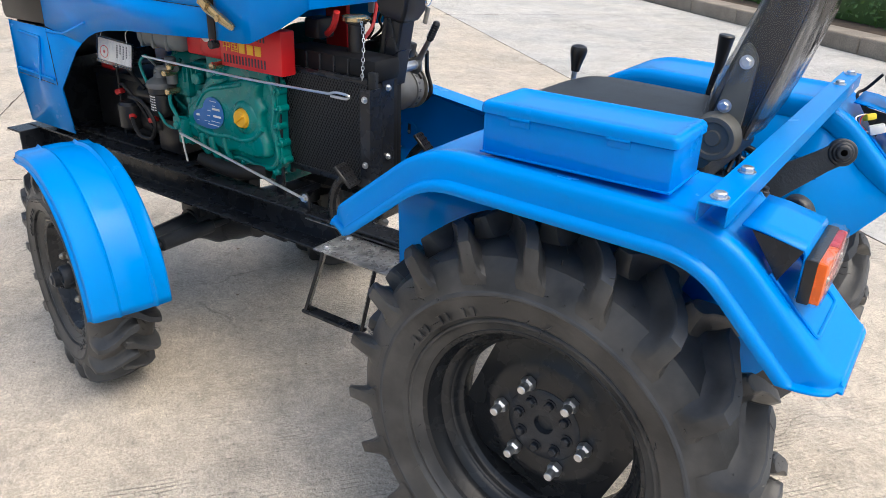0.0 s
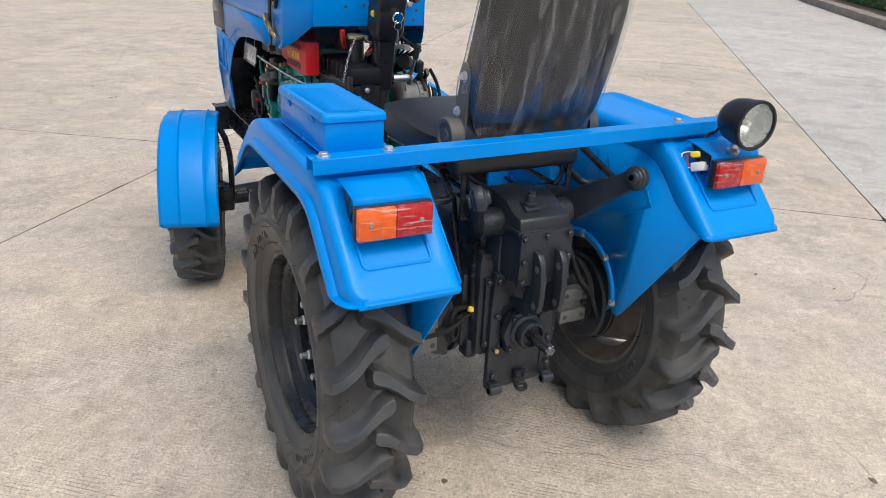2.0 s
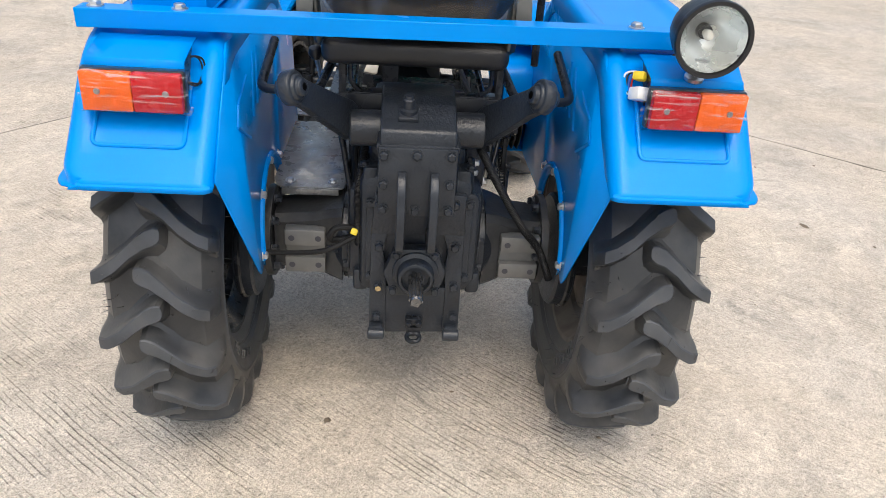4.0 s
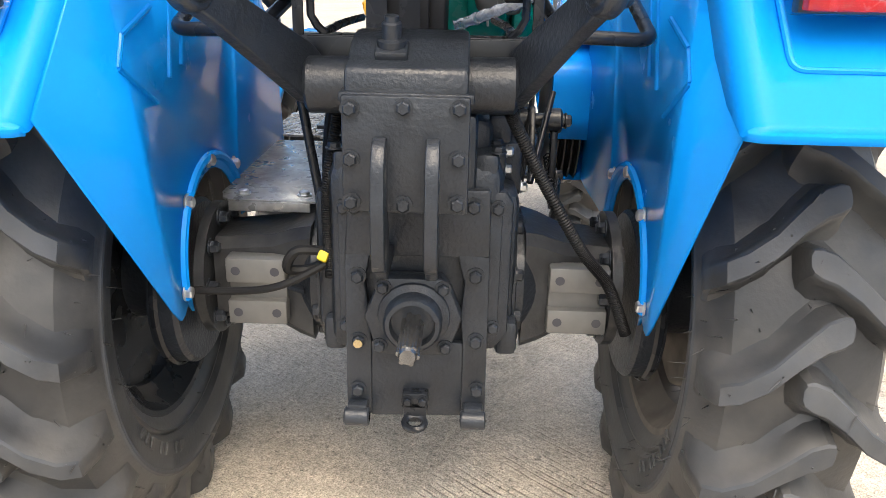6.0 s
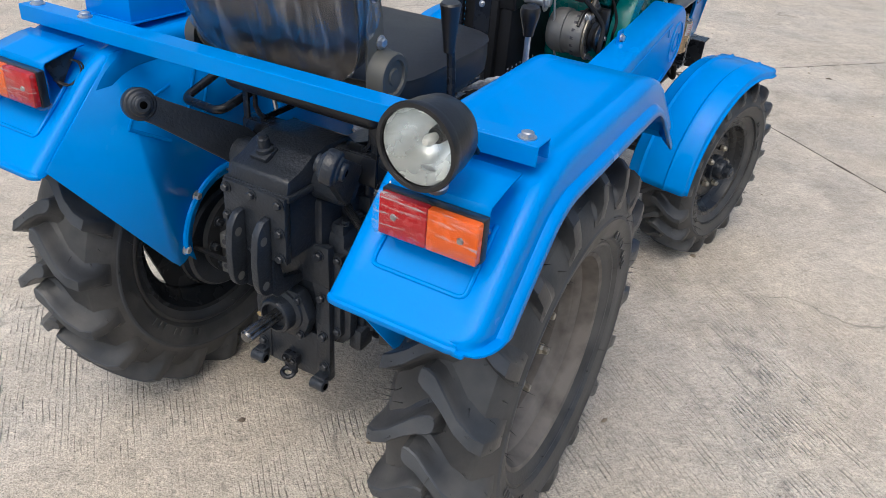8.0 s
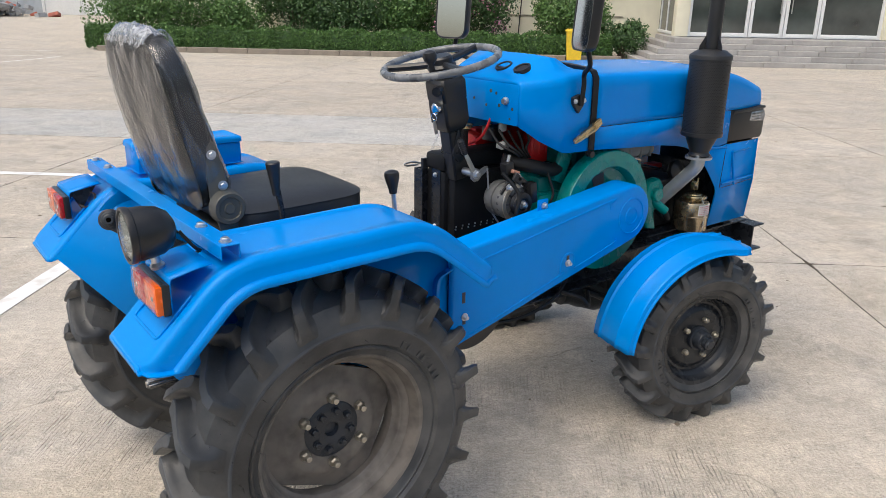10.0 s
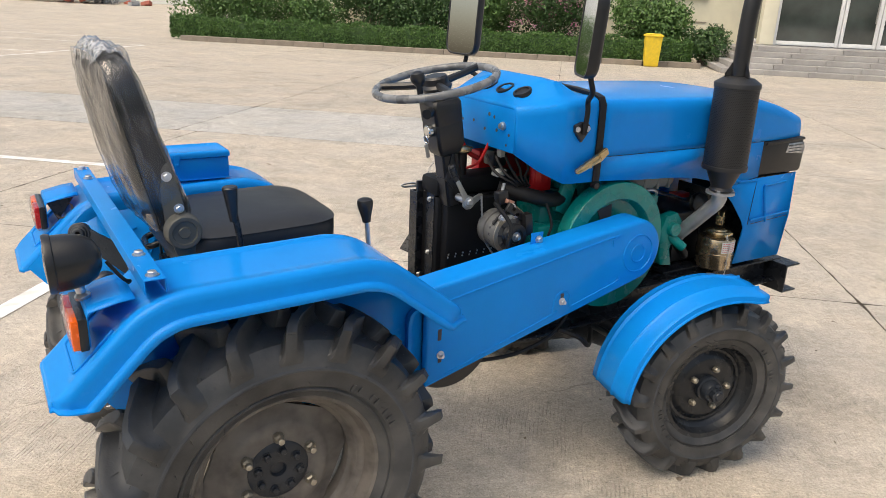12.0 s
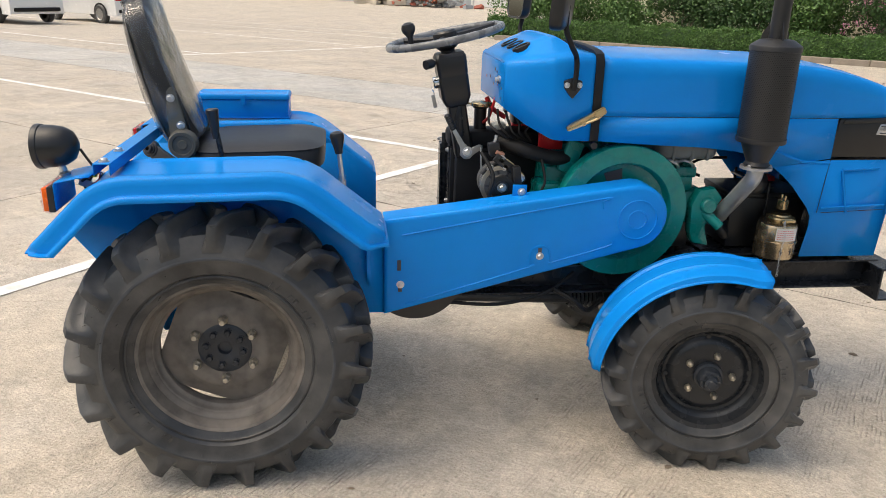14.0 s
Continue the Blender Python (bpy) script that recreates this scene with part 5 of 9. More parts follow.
rear_fender(1)
rear_fender(-1)
b = B()
for s in (1, -1):
    lift = 0.0 if s > 0 else 0.013
    a, c = Vector((-0.2685, 0, 0.850 + lift)), Vector((-0.4005, 0, 0.719 + lift))
    y0, y1 = s * 0.345, s * (0.478 + (0.008 if s < 0 else 0.0))
    corners = [a.lerp(c, 0.3) + Vector((0, y0, 0)), a.lerp(c, 0.86) + Vector((0, y0, 0)), a.lerp(c, 0.86) + Vector((0, y1, 0)), a.lerp(c, 0.3) + Vector((0, y1, 0))]
    bar_path = [corners[0]]
    for p, q, r in zip(corners, corners[1:], corners[2:]):
        u, v = q + (p - q).normalized() * 0.012, q + (r - q).normalized() * 0.012
        bar_path += [(1 - k / 4) ** 2 * u + 2 * (k / 4) * (1 - k / 4) * q + (k / 4) ** 2 * v for k in range(5)]
    tube(b, bar_path + [corners[3]], 0.0034, 8, 0)
part("pressed_outline", b, BLUE, tractor)

# channel bar across both mudguards
b = B()
prism(b, [(-0.251, 0.876), (-0.251, 0.905), (-0.211, 0.905), (-0.211, 0.876), (-0.2135, 0.876), (-0.2135, 0.9025), (-0.2485, 0.9025), (-0.2485, 0.876)], "y", -0.515, 0.515)
bar = part("crossbar", b, BLUE, tractor, "blue channel bar bolted across the mudguards", bevel=0.0015, m=pose(0, 0, 0.006, -0.7, 0, 0))
b = B()
for y in (0.488, 0.36, -0.36, -0.49):
    hexbolt(b, (-0.231, y, 0.905), (0, 0, 1), 0.0095, 0.007)
part("bolt", b, ZINC, bar)


# tail lights
def tail_light(s):
    yc = s * 0.413
    b = B()
    y0, y1 = s * 0.343, s * 0.484
    lo, hi = min(y0, y1), max(y0, y1)
    box(b, (-0.354, yc, 0.8155), (0.016, 0.1485, 0.063), 0.003)
    t = part("tail_light", b, PLASTIC, tractor, "rectangular tail light, orange and red lens in plastic wrap")
    for name, a, c, mat in (("orange_lens", 0.4135, 0.4855, LENS_ORANGE), ("red_lens", 0.342, 0.4128, LENS_RED)):
        b = B()
        box(b, (-0.3635, s * (a + c) / 2, 0.8155), (0.02, c - a, 0.058), 0.0025)
        part(name, b, mat, t)
    b = B()
    for y in (0.365, 0.462):
        lathe(b, [(0, 0.003), (0.004, 0.002), (0.005, 0)], (-0.3735, s * y, 0.816), (-1, 0, 0), 10)
    part("lens_screw", b, STEEL, t)
    # folded bracket
    b = B()
    rows = []
    for x, z in ((-0.345, 0.79), (-0.345, 0.850), (-0.342, 0.856), (-0.29, 0.868), (-0.262, 0.871)):
        rows.append([Vector((x, lo - 0.001 + (hi - lo + 0.002) * k / 4, z)) for k in range(5)])
    grid(b, rows)
    part("bracket", b, BLUE, t, solid=0.0025)
    b = B()
    for y in (lo + 0.004, hi - 0.004) if s > 0 else (hi - 0.004,):
        prism(b, [(-0.342, 0.854), (-0.275, 0.866), (-0.318, 0.805)], "y", y - 0.001, y + 0.001)
    # black disc stands for the bracket's hole, its darkness put into the colour
    lathe(b, [(0.0065, 0.0), (0.0, 0.0005)], (-0.305, yc, 0.8652), (-0.3, 0, 1), 12)
    part("bracket_web", b, FRAME, t)
    # loose wiring tucked in behind the lens
    for k, paint in enumerate((WIRE_RED, WIRE_BLUE, PLASTIC, WHITE) if s < 0 else (PLASTIC, HOSE)):
        b = B()
        y = s * (0.335 - 0.004 * k)
        tube(b, [(-0.325, s * 0.352, 0.822), (-0.312 + 0.004 * k, y, 0.812 + 0.002 * k), (-0.288, y - s * 0.004, 0.826), (-0.284 + 0.003 * k, y, 0.844), (-0.292, s * 0.345, 0.85), (-0.30, s * 0.365, 0.838)], 0.0016, 6, 5)
        part("wire", b, paint, t)
    if s < 0:
        b = B()
        box(b, (-0.318, -0.338, 0.824), (0.03, 0.028, 0.02), 0.003, (10, 20, 15))
        part("wire_connector", b, WHITE, t)
        b = B()
        box(b, (-0.298, -0.341, 0.846), (0.022, 0.022, 0.014), 0.004, (20, 10, 40))
        part("wire_tape", b, WIRE_YELLOW, t)
    # clear wrap drawn round the lens, loose at its inner end
    b = B()
    rows = []
    for i in range(31):
        y = 0.488 - 0.155 * i / 30
        loose = max(0.0, 0.342 - y) / 0.01
        ring = []
        for j in range(16):
            a = 2 * math.pi * j / 16
            r = 1 / (abs(math.cos(a)) ** 6 + abs(math.sin(a)) ** 6) ** (1 / 6)
            wr = 0.0005 * math.sin(17.0 * i + 5 * j) + 0.0014 * loose * math.sin(2.3 * i + 2.9 * j)
            ring.append(Vector((-0.3605 + (0.0165 + wr) * r * math.cos(a) * (1 - 0.25 * loose), s * y, 0.8155 + (0.0325 + wr) * r * math.sin(a))))
        rows.append(ring)
    grid(b, rows, closed=True)
    part("wrap", b, WRAP, t, sharp=80)


tail_light(1)
tail_light(-1)
for ob in tractor.children:
    if ob.name.startswith("tail_light") and ob.data.vertices[0].co.y < 0:
        ob.matrix_basis = pose(-0.004, -0.008, 0.011)

# work lamp on the right mudguard
K = 0.88
b = B()
ax = Vector((-1, 0.03, -0.04)).normalized()
c = Vector((-0.392, -0.412, 0.94))
lathe(b, [(K * r, K * h) for r, h in [(0.0, -0.098), (0.02, -0.096), (0.04, -0.085), (0.053, -0.064), (0.0585, -0.035), (0.0595, -0.008), (0.062, -0.006), (0.0635, 0.004), (0.062, 0.009), (0.056, 0.0095), (0.0545, 0.006)]], c, ax, 40)
lamp = part("work_lamp", b, PLASTIC, tractor, "round black work lamp with clear ribbed glass")
b = B()
lathe(b, [(K * r, K * h) for r, h in [(0.054, 0.003), (0.051, -0.008), (0.044, -0.026), (0.034, -0.042), (0.022, -0.052), (0.011, -0.056), (0.0, -0.056)]], c, ax, 40)
part("reflector", b, REFLECTOR, lamp, sharp=70)
b = B()
lathe(b, [(K * r, K * h) for r, h in [(0.0, -0.014), (0.005, -0.015), (0.0085, -0.022), (0.0085, -0.03), (0.006, -0.04), (0.006, -0.055)]], c, ax, 14)
part("bulb", b, GLASSBULB, lamp)
b = B()
lathe(b, [(K * r, K * h) for r, h in [(0.0065, -0.04), (0.012, -0.042), (0.013, -0.055)]], c, ax, 14)
part("bulb_holder", b, PLASTIC, lamp)
b = B()
lathe(b, [(K * r, K * h) for r, h in [(0.0545, 0.0045), (0.05, 0.0075), (0.035, 0.011), (0.015, 0.0125), (0.0, 0.013), (0.0, 0.011), (0.035, 0.009), (0.0545, 0.0025)]], c, ax, 40)
glass = part("lens", b, GLASS, lamp)
glass.visible_shadow = False
b = B()
lathe(b, [(0.0, 0.0), (0.014, 0.0), (0.015, 0.006), (0.009, 0.012), (0.009, 0.024), (0.02, 0.03), (0.02, 0.04), (0.0, 0.04)], (-0.345, -0.415, 0.868), (-0.2, 0, 1), 16)
part("lamp_stem", b, ZINC, lamp)
b = B()
tube(b, [(-0.30, -0.42, 0.935), (-0.275, -0.43, 0.90), (-0.262, -0.42, 0.89), (-0.27, -0.40, 0.876), (-0.30, -0.39, 0.858), (-0.325, -0.36, 0.84)], 0.0035, 8, 5)
part("cable", b, HOSE, lamp)

# tool box on the left mudguard
b = B()
box(b, (-0.002, 0.409, 0.914), (0.308, 0.124, 0.066), 0.006)
box(b, (-0.002, 0.409, 0.8845), (0.312, 0.129, 0.004), 0.0015)
tool_box = part("tool_box", b, BLUE, tractor, "blue sheet-metal tool box with hinged lid on the mudguard")
b = B()
rings = []
for inset, z, rad in ((0.002, 0.947, 0.012), (0.0, 0.948, 0.012), (0.0, 0.957, 0.013), (0.0015, 0.9615, 0.013), (0.005, 0.9645, 0.012), (0.010, 0.9652, 0.010), (0.014, 0.9640, 0.010), (0.018, 0.9622, 0.010), (0.05, 0.9618, 0.006)):
    hx, hy = 0.1585 - inset, 0.0665 - inset
    rings.append([Vector((-0.002 + p.x, 0.409 + p.y, z)) for p in rounded([(0, -hy), (hx, -hy), (hx, hy), (-hx, hy), (-hx, -hy), (0, -hy)], rad, 5)[:-1]])
grid(b, rings, closed=True)
b.faces.new([b.verts.new(v) for v in rings[-1]])
b.faces.new([b.verts.new(v) for v in rings[0][::-1]])
bmesh.ops.remove_doubles(b, verts=b.verts, dist=1e-5)
bmesh.ops.recalc_face_normals(b, faces=b.faces)
part("lid", b, BLUE, tool_box)
b = B()
for x in (-0.075, 0.085):
    cyl(b, (x - 0.018, 0.4745, 0.9465), (x + 0.018, 0.4745, 0.9465), 0.0028, seg=8)
    box(b, (x, 0.4720, 0.940), (0.034, 0.002, 0.012), 0.0006)
part("hinge", b, BLUE, tool_box)
b = B()
box(b, (0.0, 0.3395, 0.945), (0.016, 0.004, 0.034), 0.0015)
box(b, (0.0, 0.3375, 0.932), (0.01, 0.005, 0.01), 0.002)
part("hasp", b, BLUE, tool_box)

# ---- seat ----
seat_base = B()
box(seat_base, (0.10, 0, 0.803), (0.30, 0.34, 0.012), 0.004)
for y in (-0.13, 0.13):
    box(seat_base, (0.09, y, 0.792), (0.30, 0.03, 0.014), 0.003)
box(seat_base, (-0.102, -0.012, 0.718), (0.008, 0.30, 0.054), 0.002)
box(seat_base, (-0.085, -0.012, 0.744), (0.034, 0.30, 0.005), 0.002)
for s in (1, -1):
    # flat uprights and bent stays between the channel and the pan
    box(seat_base, (-0.100, -0.012 + s * 0.143, 0.762), (0.006, 0.013, 0.09), 0.0015)
    tube(seat_base, [(-0.092, -0.012 + s * 0.129, 0.80), (-0.092, -0.012 + s * 0.129, 0.768), (-0.09, -0.012 + s * 0.122, 0.755), (-0.088, -0.012 + s * 0.112, 0.746)], 0.005, 6, 0)
    tube(seat_base, [(-0.08, -0.012 + s * 0.115, 0.746), (0.05, -0.012 + s * 0.115, 0.748), (0.16, -0.012 + s * 0.10, 0.75)], 0.006, 6)
part("seat_frame", seat_base, FRAME, tractor)


def cushion(bm, lo, hi, crown, n=14, sq=5.0, tilt=0.0):
    """A stuffed pad between lo and hi, squarish in plan, crowned on top."""
    cx, cy = (lo[0] + hi[0]) / 2, (lo[1] + hi[1]) / 2
    rx, ry = (hi[0] - lo[0]) / 2, (hi[1] - lo[1]) / 2
    rings = []
    levels = [(0.0, 0.0, 0), (0.0, 0.93, 0), (0.12, 0.99, 0), (0.5, 1.0, 0), (0.80, 0.995, 0), (0.86, 0.985, 0), (0.88, 1.003, 0), (0.91, 1.003, 0), (0.93, 0.975, 0), (1.0, 0.86, 0.35), (1.0, 0.6, 0.75), (1.0, 0.3, 0.95), (1.0, 0.0, 1.0)]
    seg = 48
    for h, s, cr in levels:
        ring = []
        for i in range(seg):
            a = 2 * math.pi * i / seg
            ca, sa = math.cos(a), math.sin(a)
            r = 1 / (abs(ca) ** sq + abs(sa) ** sq) ** (1 / sq)
            x, y = cx + rx * r * ca * s, cy + ry * r * sa * s
            ring.append(Vector((x, y, lo[2] + (hi[2] - lo[2]) * h + crown * cr + tilt * (x - cx))))
        rings.append(ring)
    t = bmesh.new()
    grid(t, rings, closed=True)
    bmesh.ops.remove_doubles(t, verts=t.verts, dist=1e-4)
    bmesh.ops.recalc_face_normals(t, faces=t.faces)
    return t


b = B()
join(b, cushion(b, (-0.10, -0.195, 0.815), (0.285, 0.195, 0.887), 0.014, tilt=0.03))
seat = part("seat_cushion", b, VINYL, tractor, "black vinyl seat cushion with piped edge")
b = B()
box(b, (-0.098, 0.0, 0.822), (0.05, 0.335, 0.046), 0.018, seg=4)
part("seat_apron", b, VINYL, seat)
# backrest, leaning back
back_m = Matrix.Translation((-0.116, 0.004, 0.885)) @ pose(0, 0, 0, 0, 0, 4) @ pose(0, 0, 0, 0, -15.5, 0)


def back_pad(grow, wrinkle, seed):
    t = cushion(None, (0.0, -0.168 - grow, -0.045 - grow), (0.415 + grow, 0.168 + grow, 0.045 + grow), 0.012, sq=4.2)
    bmesh.ops.transform(t, matrix=pose(0, 0, 0, 0, -90, 0) @ pose(0, 0, 0, 0, 0, 0), verts=t.verts)
    for v in t.verts:
        u = min(1.0, max(0.0, v.co.z / 0.415))
        v.co.x = v.co.x * (1 - 0.30 * u) - 0.008 * math.sin(math.pi * u)
    if wrinkle:
        bmesh.ops.subdivide_edges(t, edges=t.edges, cuts=2, use_grid_fill=True)
        for v in t.verts:
            p = v.co
            f = noise.noise(Vector((p.x * 9, p.y * 26 + p.z * 6, p.z * 4 + seed))) + 0.6 * noise.noise(Vector((p.x * 20, p.y * 50 - p.z * 14, p.z * 9)))
            bulge = 1 + 0.7 * max(0, (p.z - 0.36) / 0.06) + 0.8 * max(0, (0.06 - p.z) / 0.06)
            v.co = p + Vector((math.copysign(1, p.x) * 0.006 * f, 0.003 * f * math.copysign(1, p.y), 0.0045 * f)) * wrinkle * bulge
    return t


b = B()
join(b, back_pad(0.0, 0, 0))
backrest = part("backrest", b, VINYL, tractor, "tall black vinyl backrest under clear plastic wrap", m=back_m)
b = B()
join(b, back_pad(0.006, 1.0, 3.0))
part("plastic_wrap", b, FILM, backrest, "crumpled clear plastic wrap", sharp=80)
b = B()
rows = []
for i in range(26):
    u = i / 25
    row = []
    for j in range(9):
        w = j / 8 - 0.5
        f = noise.noise(Vector((u * 9, w * 5, 1.7))) + 0.6 * noise.noise(Vector((u * 23, w * 11, 4.1)))
        lift = 0.016 * math.sin(math.pi * u) ** 0.5 * (1 - (2 * w) ** 2) + 0.010 * f
        row.append(Vector((-0.004 + 0.062 * w + 0.006 * f, -0.125 + 0.235 * u, 0.423 + lift - 0.02 * (2 * w) ** 2)))
    rows.append(row)
grid(b, rows)
part("gathered_end", b, GATHER, backrest, "gathered crumpled end of the wrap", sharp=80)
for s in (-1, 1):
    # the backrest sits slightly askew, so that its left hinge stands further back
    o, yy = (-0.034, 0.1705) if s > 0 else (-0.009, -0.1625)
    b = B()
    pts = rounded([(-0.13, 1.045), (-0.122, 1.055), (-0.110, 1.05), (-0.078, 0.91), (-0.06, 0.87), (0.06, 0.848), (0.06, 0.835), (-0.12, 0.835), (-0.13, 0.90), (-0.14, 1.03), (-0.13, 1.045)], 0.01, 3)[:-1]
    prism(b, [(p.x + o * min(1.0, max(0.0, (p.y - 0.84) / 0.06)), p.y) for p in pts], "y", yy - 0.003, yy + 0.003, 0.0015)
    br = part("seat_hinge_bracket", b, DKGREY, tractor)
    b = B()
    lathe(b, [(0.0, 0.026), (0.012, 0.027), (0.014, 0.024), (0.026, 0.024), (0.028, 0.028), (0.036, 0.028), (0.039, 0.024), (0.039, 0.004), (0.042, 0.0)], (-0.096 + o, yy + s * 0.003, 0.898), (0, s, 0), 36)
    part("recline_knob", b, DKGREY, br)
    b = B()
    for x, z in ((-0.122, 1.024), (-0.100, 0.949)):
        hexbolt(b, (x + o, yy + s * 0.003, z), (0, s, 0), 0.0085, 0.007)
    part("bolt", b, ZINC, br)

# ---- levers ----
b = B()
tube(b, [(0.012, -0.235, 0.78), (0.006, -0.233, 0.88), (-0.008, -0.231, 0.97)], 0.0075, 8, 4)
lever = part("range_lever", b, FRAME, tractor, "thin black lever with rubber grip")
b = B()
lathe(b, [(0.0, -0.05), (0.009, -0.05), (0.011, -0.03), (0.0165, 0.022), (0.0175, 0.028), (0.015, 0.031), (0.0, 0.031)], (-0.009, -0.231, 0.975), (-0.08, 0, 1), 18)
part("grip", b, PLASTIC, lever)
b = B()
tube(b, [(0.335, -0.222, 0.72), (0.335, -0.225, 0.80), (0.326, -0.227, 0.90)], 0.0065, 8, 4)
lever = part("gear_lever", b, ZINC, tractor, "gear lever with black ball grip")
b = B()
lathe(b, [(0.0, -0.032), (0.0105, -0.032), (0.012, -0.02), (0.0185, 0.005), (0.0205, 0.018), (0.018, 0.026), (0.009, 0.03), (0.0, 0.0305)], (0.324, -0.227, 0.915), (-0.1, 0, 1), 20)
part("grip", b, PLASTIC, lever)
b = B()
lathe(b, [(r, 0.012 * k + h) for k in range(5) for r, h in ((0.009, 0.0), (0.0115, 0.006))] + [(0.009, 0.06)], (0.335, -0.224, 0.76), (0, 0, 1), 12)
part("wrap", b, FILM, lever)
b = B()
tube(b, [(0.335, -0.222, 0.80), (0.335, -0.205, 0.788), (0.332, -0.15, 0.766), (0.326, -0.095, 0.745), (0.32, -0.05, 0.728)], [0.009, 0.0105, 0.0085, 0.011, 0.0095, 0.0108, 0.0088] * 8, 10, 6)
part("wrapped_rod", b, GATHER, lever, "rod wrapped in crumpled clear plastic")

b = B()
tube(b, [(0.035, 0.178, 0.70), (0.03, 0.184, 0.74), (0.022, 0.19, 0.772)], 0.0045, 8, 4)
lever = part("lift_lever", b, ZINC, tractor, "short plated lever with black ball knob")
b = B()
lathe(b, [(0.0, -0.014), (0.008, -0.012), (0.013, -0.004), (0.014, 0.003), (0.011, 0.011), (0.0, 0.015)], (0.02, 0.191, 0.782), (-0.2, 0.1, 1), 18)
part("ball_knob", b, PLASTIC, lever)

# ---- hood ----
def hood_section(x):
    """Half width and top height of the hood at x."""
    u = (x - 0.79) / 1.24
    top = 1.168 - 0.02 * max(0, u) ** 2 - 0.075 * max(0, (x - 1.62) / 0.41) ** 2
    half = 0.242 - 0.012 * max(0, (x - 1.7) / 0.33) ** 2
    return half, top


bm = B()
rows = []
for i in range(27):
    x = 1.068 + (2.015 - 1.068) * i / 26
    half, top = hood_section(x)
    zlow = 0.995
    row = []
    for y, z in ((1.0, zlow), (1.0, zlow + 0.02), (1.0, top - 0.06), (0.999, top - 0.05), (0.992, top - 0.036), (0.972, top - 0.023), (0.94, top - 0.0155), (0.90, top - 0.012), (0.86, top - 0.0105), (0.6, top - 0.004), (0.3, top), (0.0, top + 0.001)):
        row.append((y * half, z))
    pts = [Vector((x, y, z)) for y, z in row] + [Vector((x, -y, z)) for y, z in row[-2::-1]]
    rows.append(pts)
for k, (dx, dz, sh) in enumerate(((0.012, -0.006, 0.97), (0.022, -0.02, 0.94), (0.028, -0.05, 0.92))):
    base = rows[26]
    rows.append([Vector((p.x + dx, p.y * sh, min(p.z, max(0.995, p.z + dz * (1 if p.z > 1.0 else 0))))) for p in base])
grid(bm, rows)
hood = part("hood", bm, BLUE, tractor, "blue pressed steel engine hood", solid=0.003, sharp=50)


def side_skin(b, s, outline):
    """A side panel of the bonnet, following its half width."""
    n = bmesh.new()
    n.faces.new([n.verts.new((x, s * (hood_section(x)[0] - 0.13 * max(0.0, 0.70 - z)), z)) for x, z in outline])
    bmesh.ops.triangulate(n, faces=n.faces)
    join(b, n)


arch = [(1.50, 0.894), (1.555, 0.882), (1.595, 0.866), (1.63, 0.845), (1.665, 0.819), (1.70, 0.788), (1.735, 0.752), (1.765, 0.715), (1.780, 0.69), (1.786, 0.66), (1.786, 0.62), (1.783, 0.58)]
for s in (1, -1):
    b = B()
    side_skin(b, s, [(1.068, 0.993), (1.068, 0.9235), (1.25, 0.912), (1.40, 0.905)] + arch[:4] + [(1.812, 0.872), (1.812, 0.993)])
    part("hood_side_panel", b, BLUE, hood, solid=0.003)
    b = B()
    side_skin(b, s, arch[3:] + [(1.78, 0.549), (2.052, 0.543), (2.047, 0.70), (2.038, 0.868), (1.8135, 0.868)])
    part("front_cowl_panel", b, BLUE, hood, solid=0.003)
    b = B()
    half = hood_section(1.9)[0]
    # seams, pressed outline and bulge line
    for pts in ([(1.07, 0.9945), (1.3, 0.9945), (1.812, 0.9945)], [(1.8125, 0.99), (1.8125, 0.872), (1.80, 0.70)], [(1.815, 0.868), (2.03, 0.868)], [(1.815, 0.70), (2.03, 0.706)]):
        tube(b, [(x, s * (hood_section(x)[0] + 0.0008), z) for x, z in pts], 0.0012, 6, 0)
    part("panel_gap", b, FRAME, hood)
    b = B()
    for pts in ([(1.86, 0.835), (1.985, 0.84)], [(1.86, 0.835), (1.9, 0.70)], [(1.60, 0.905), (1.66, 0.882), (1.72, 0.862), (1.812, 0.858)], [(1.81, 0.715), (2.03, 0.721)]):
        tube(b, [(x, s * (hood_section(x)[0] + 0.0005), z) for x, z in pts], 0.0045, 6, 0)
    part("pressed_line", b, BLUE, hood)
    # headlight block
    b = B()
    prism(b, [(1.806, 0.876), (1.822, 0.992), (2.03, 1.0), (2.05, 0.955), (2.046, 0.885), (2.036, 0.874)], "y", min(s * 0.19, s * 0.2385), max(s * 0.19, s * 0.2385), 0.004)
    hl = part("headlight", b, PLASTIC, tractor, "black headlight housing with clear lamps")
    b = B()
    prism(b, [(1.945, 0.945), (1.955, 0.978), (2.04, 0.98), (2.05, 0.958), (2.045, 0.937)], "y", min(s * 0.20, s * 0.2405), max(s * 0.20, s * 0.2405), 0.003)
    part("lamp_glass", b, LAMPGREY, hl, "smoky clear lamp lens")
    b = B()
    for k in range(3):
        box(b, (1.997, s * 0.2412, 0.949 + 0.011 * k), (0.08, 0.003, 0.002), 0.0008)
    part("lens_rib", b, PLASTIC, hl)
    b = B()
    prism(b, [(1.83, 0.978), (1.835, 0.99), (2.035, 0.998), (2.04, 0.988), (1.94, 0.982)], "y", min(s * 0.21, s * 0.244), max(s * 0.21, s * 0.244), 0.002)
    part("brow", b, PLASTIC, hl)
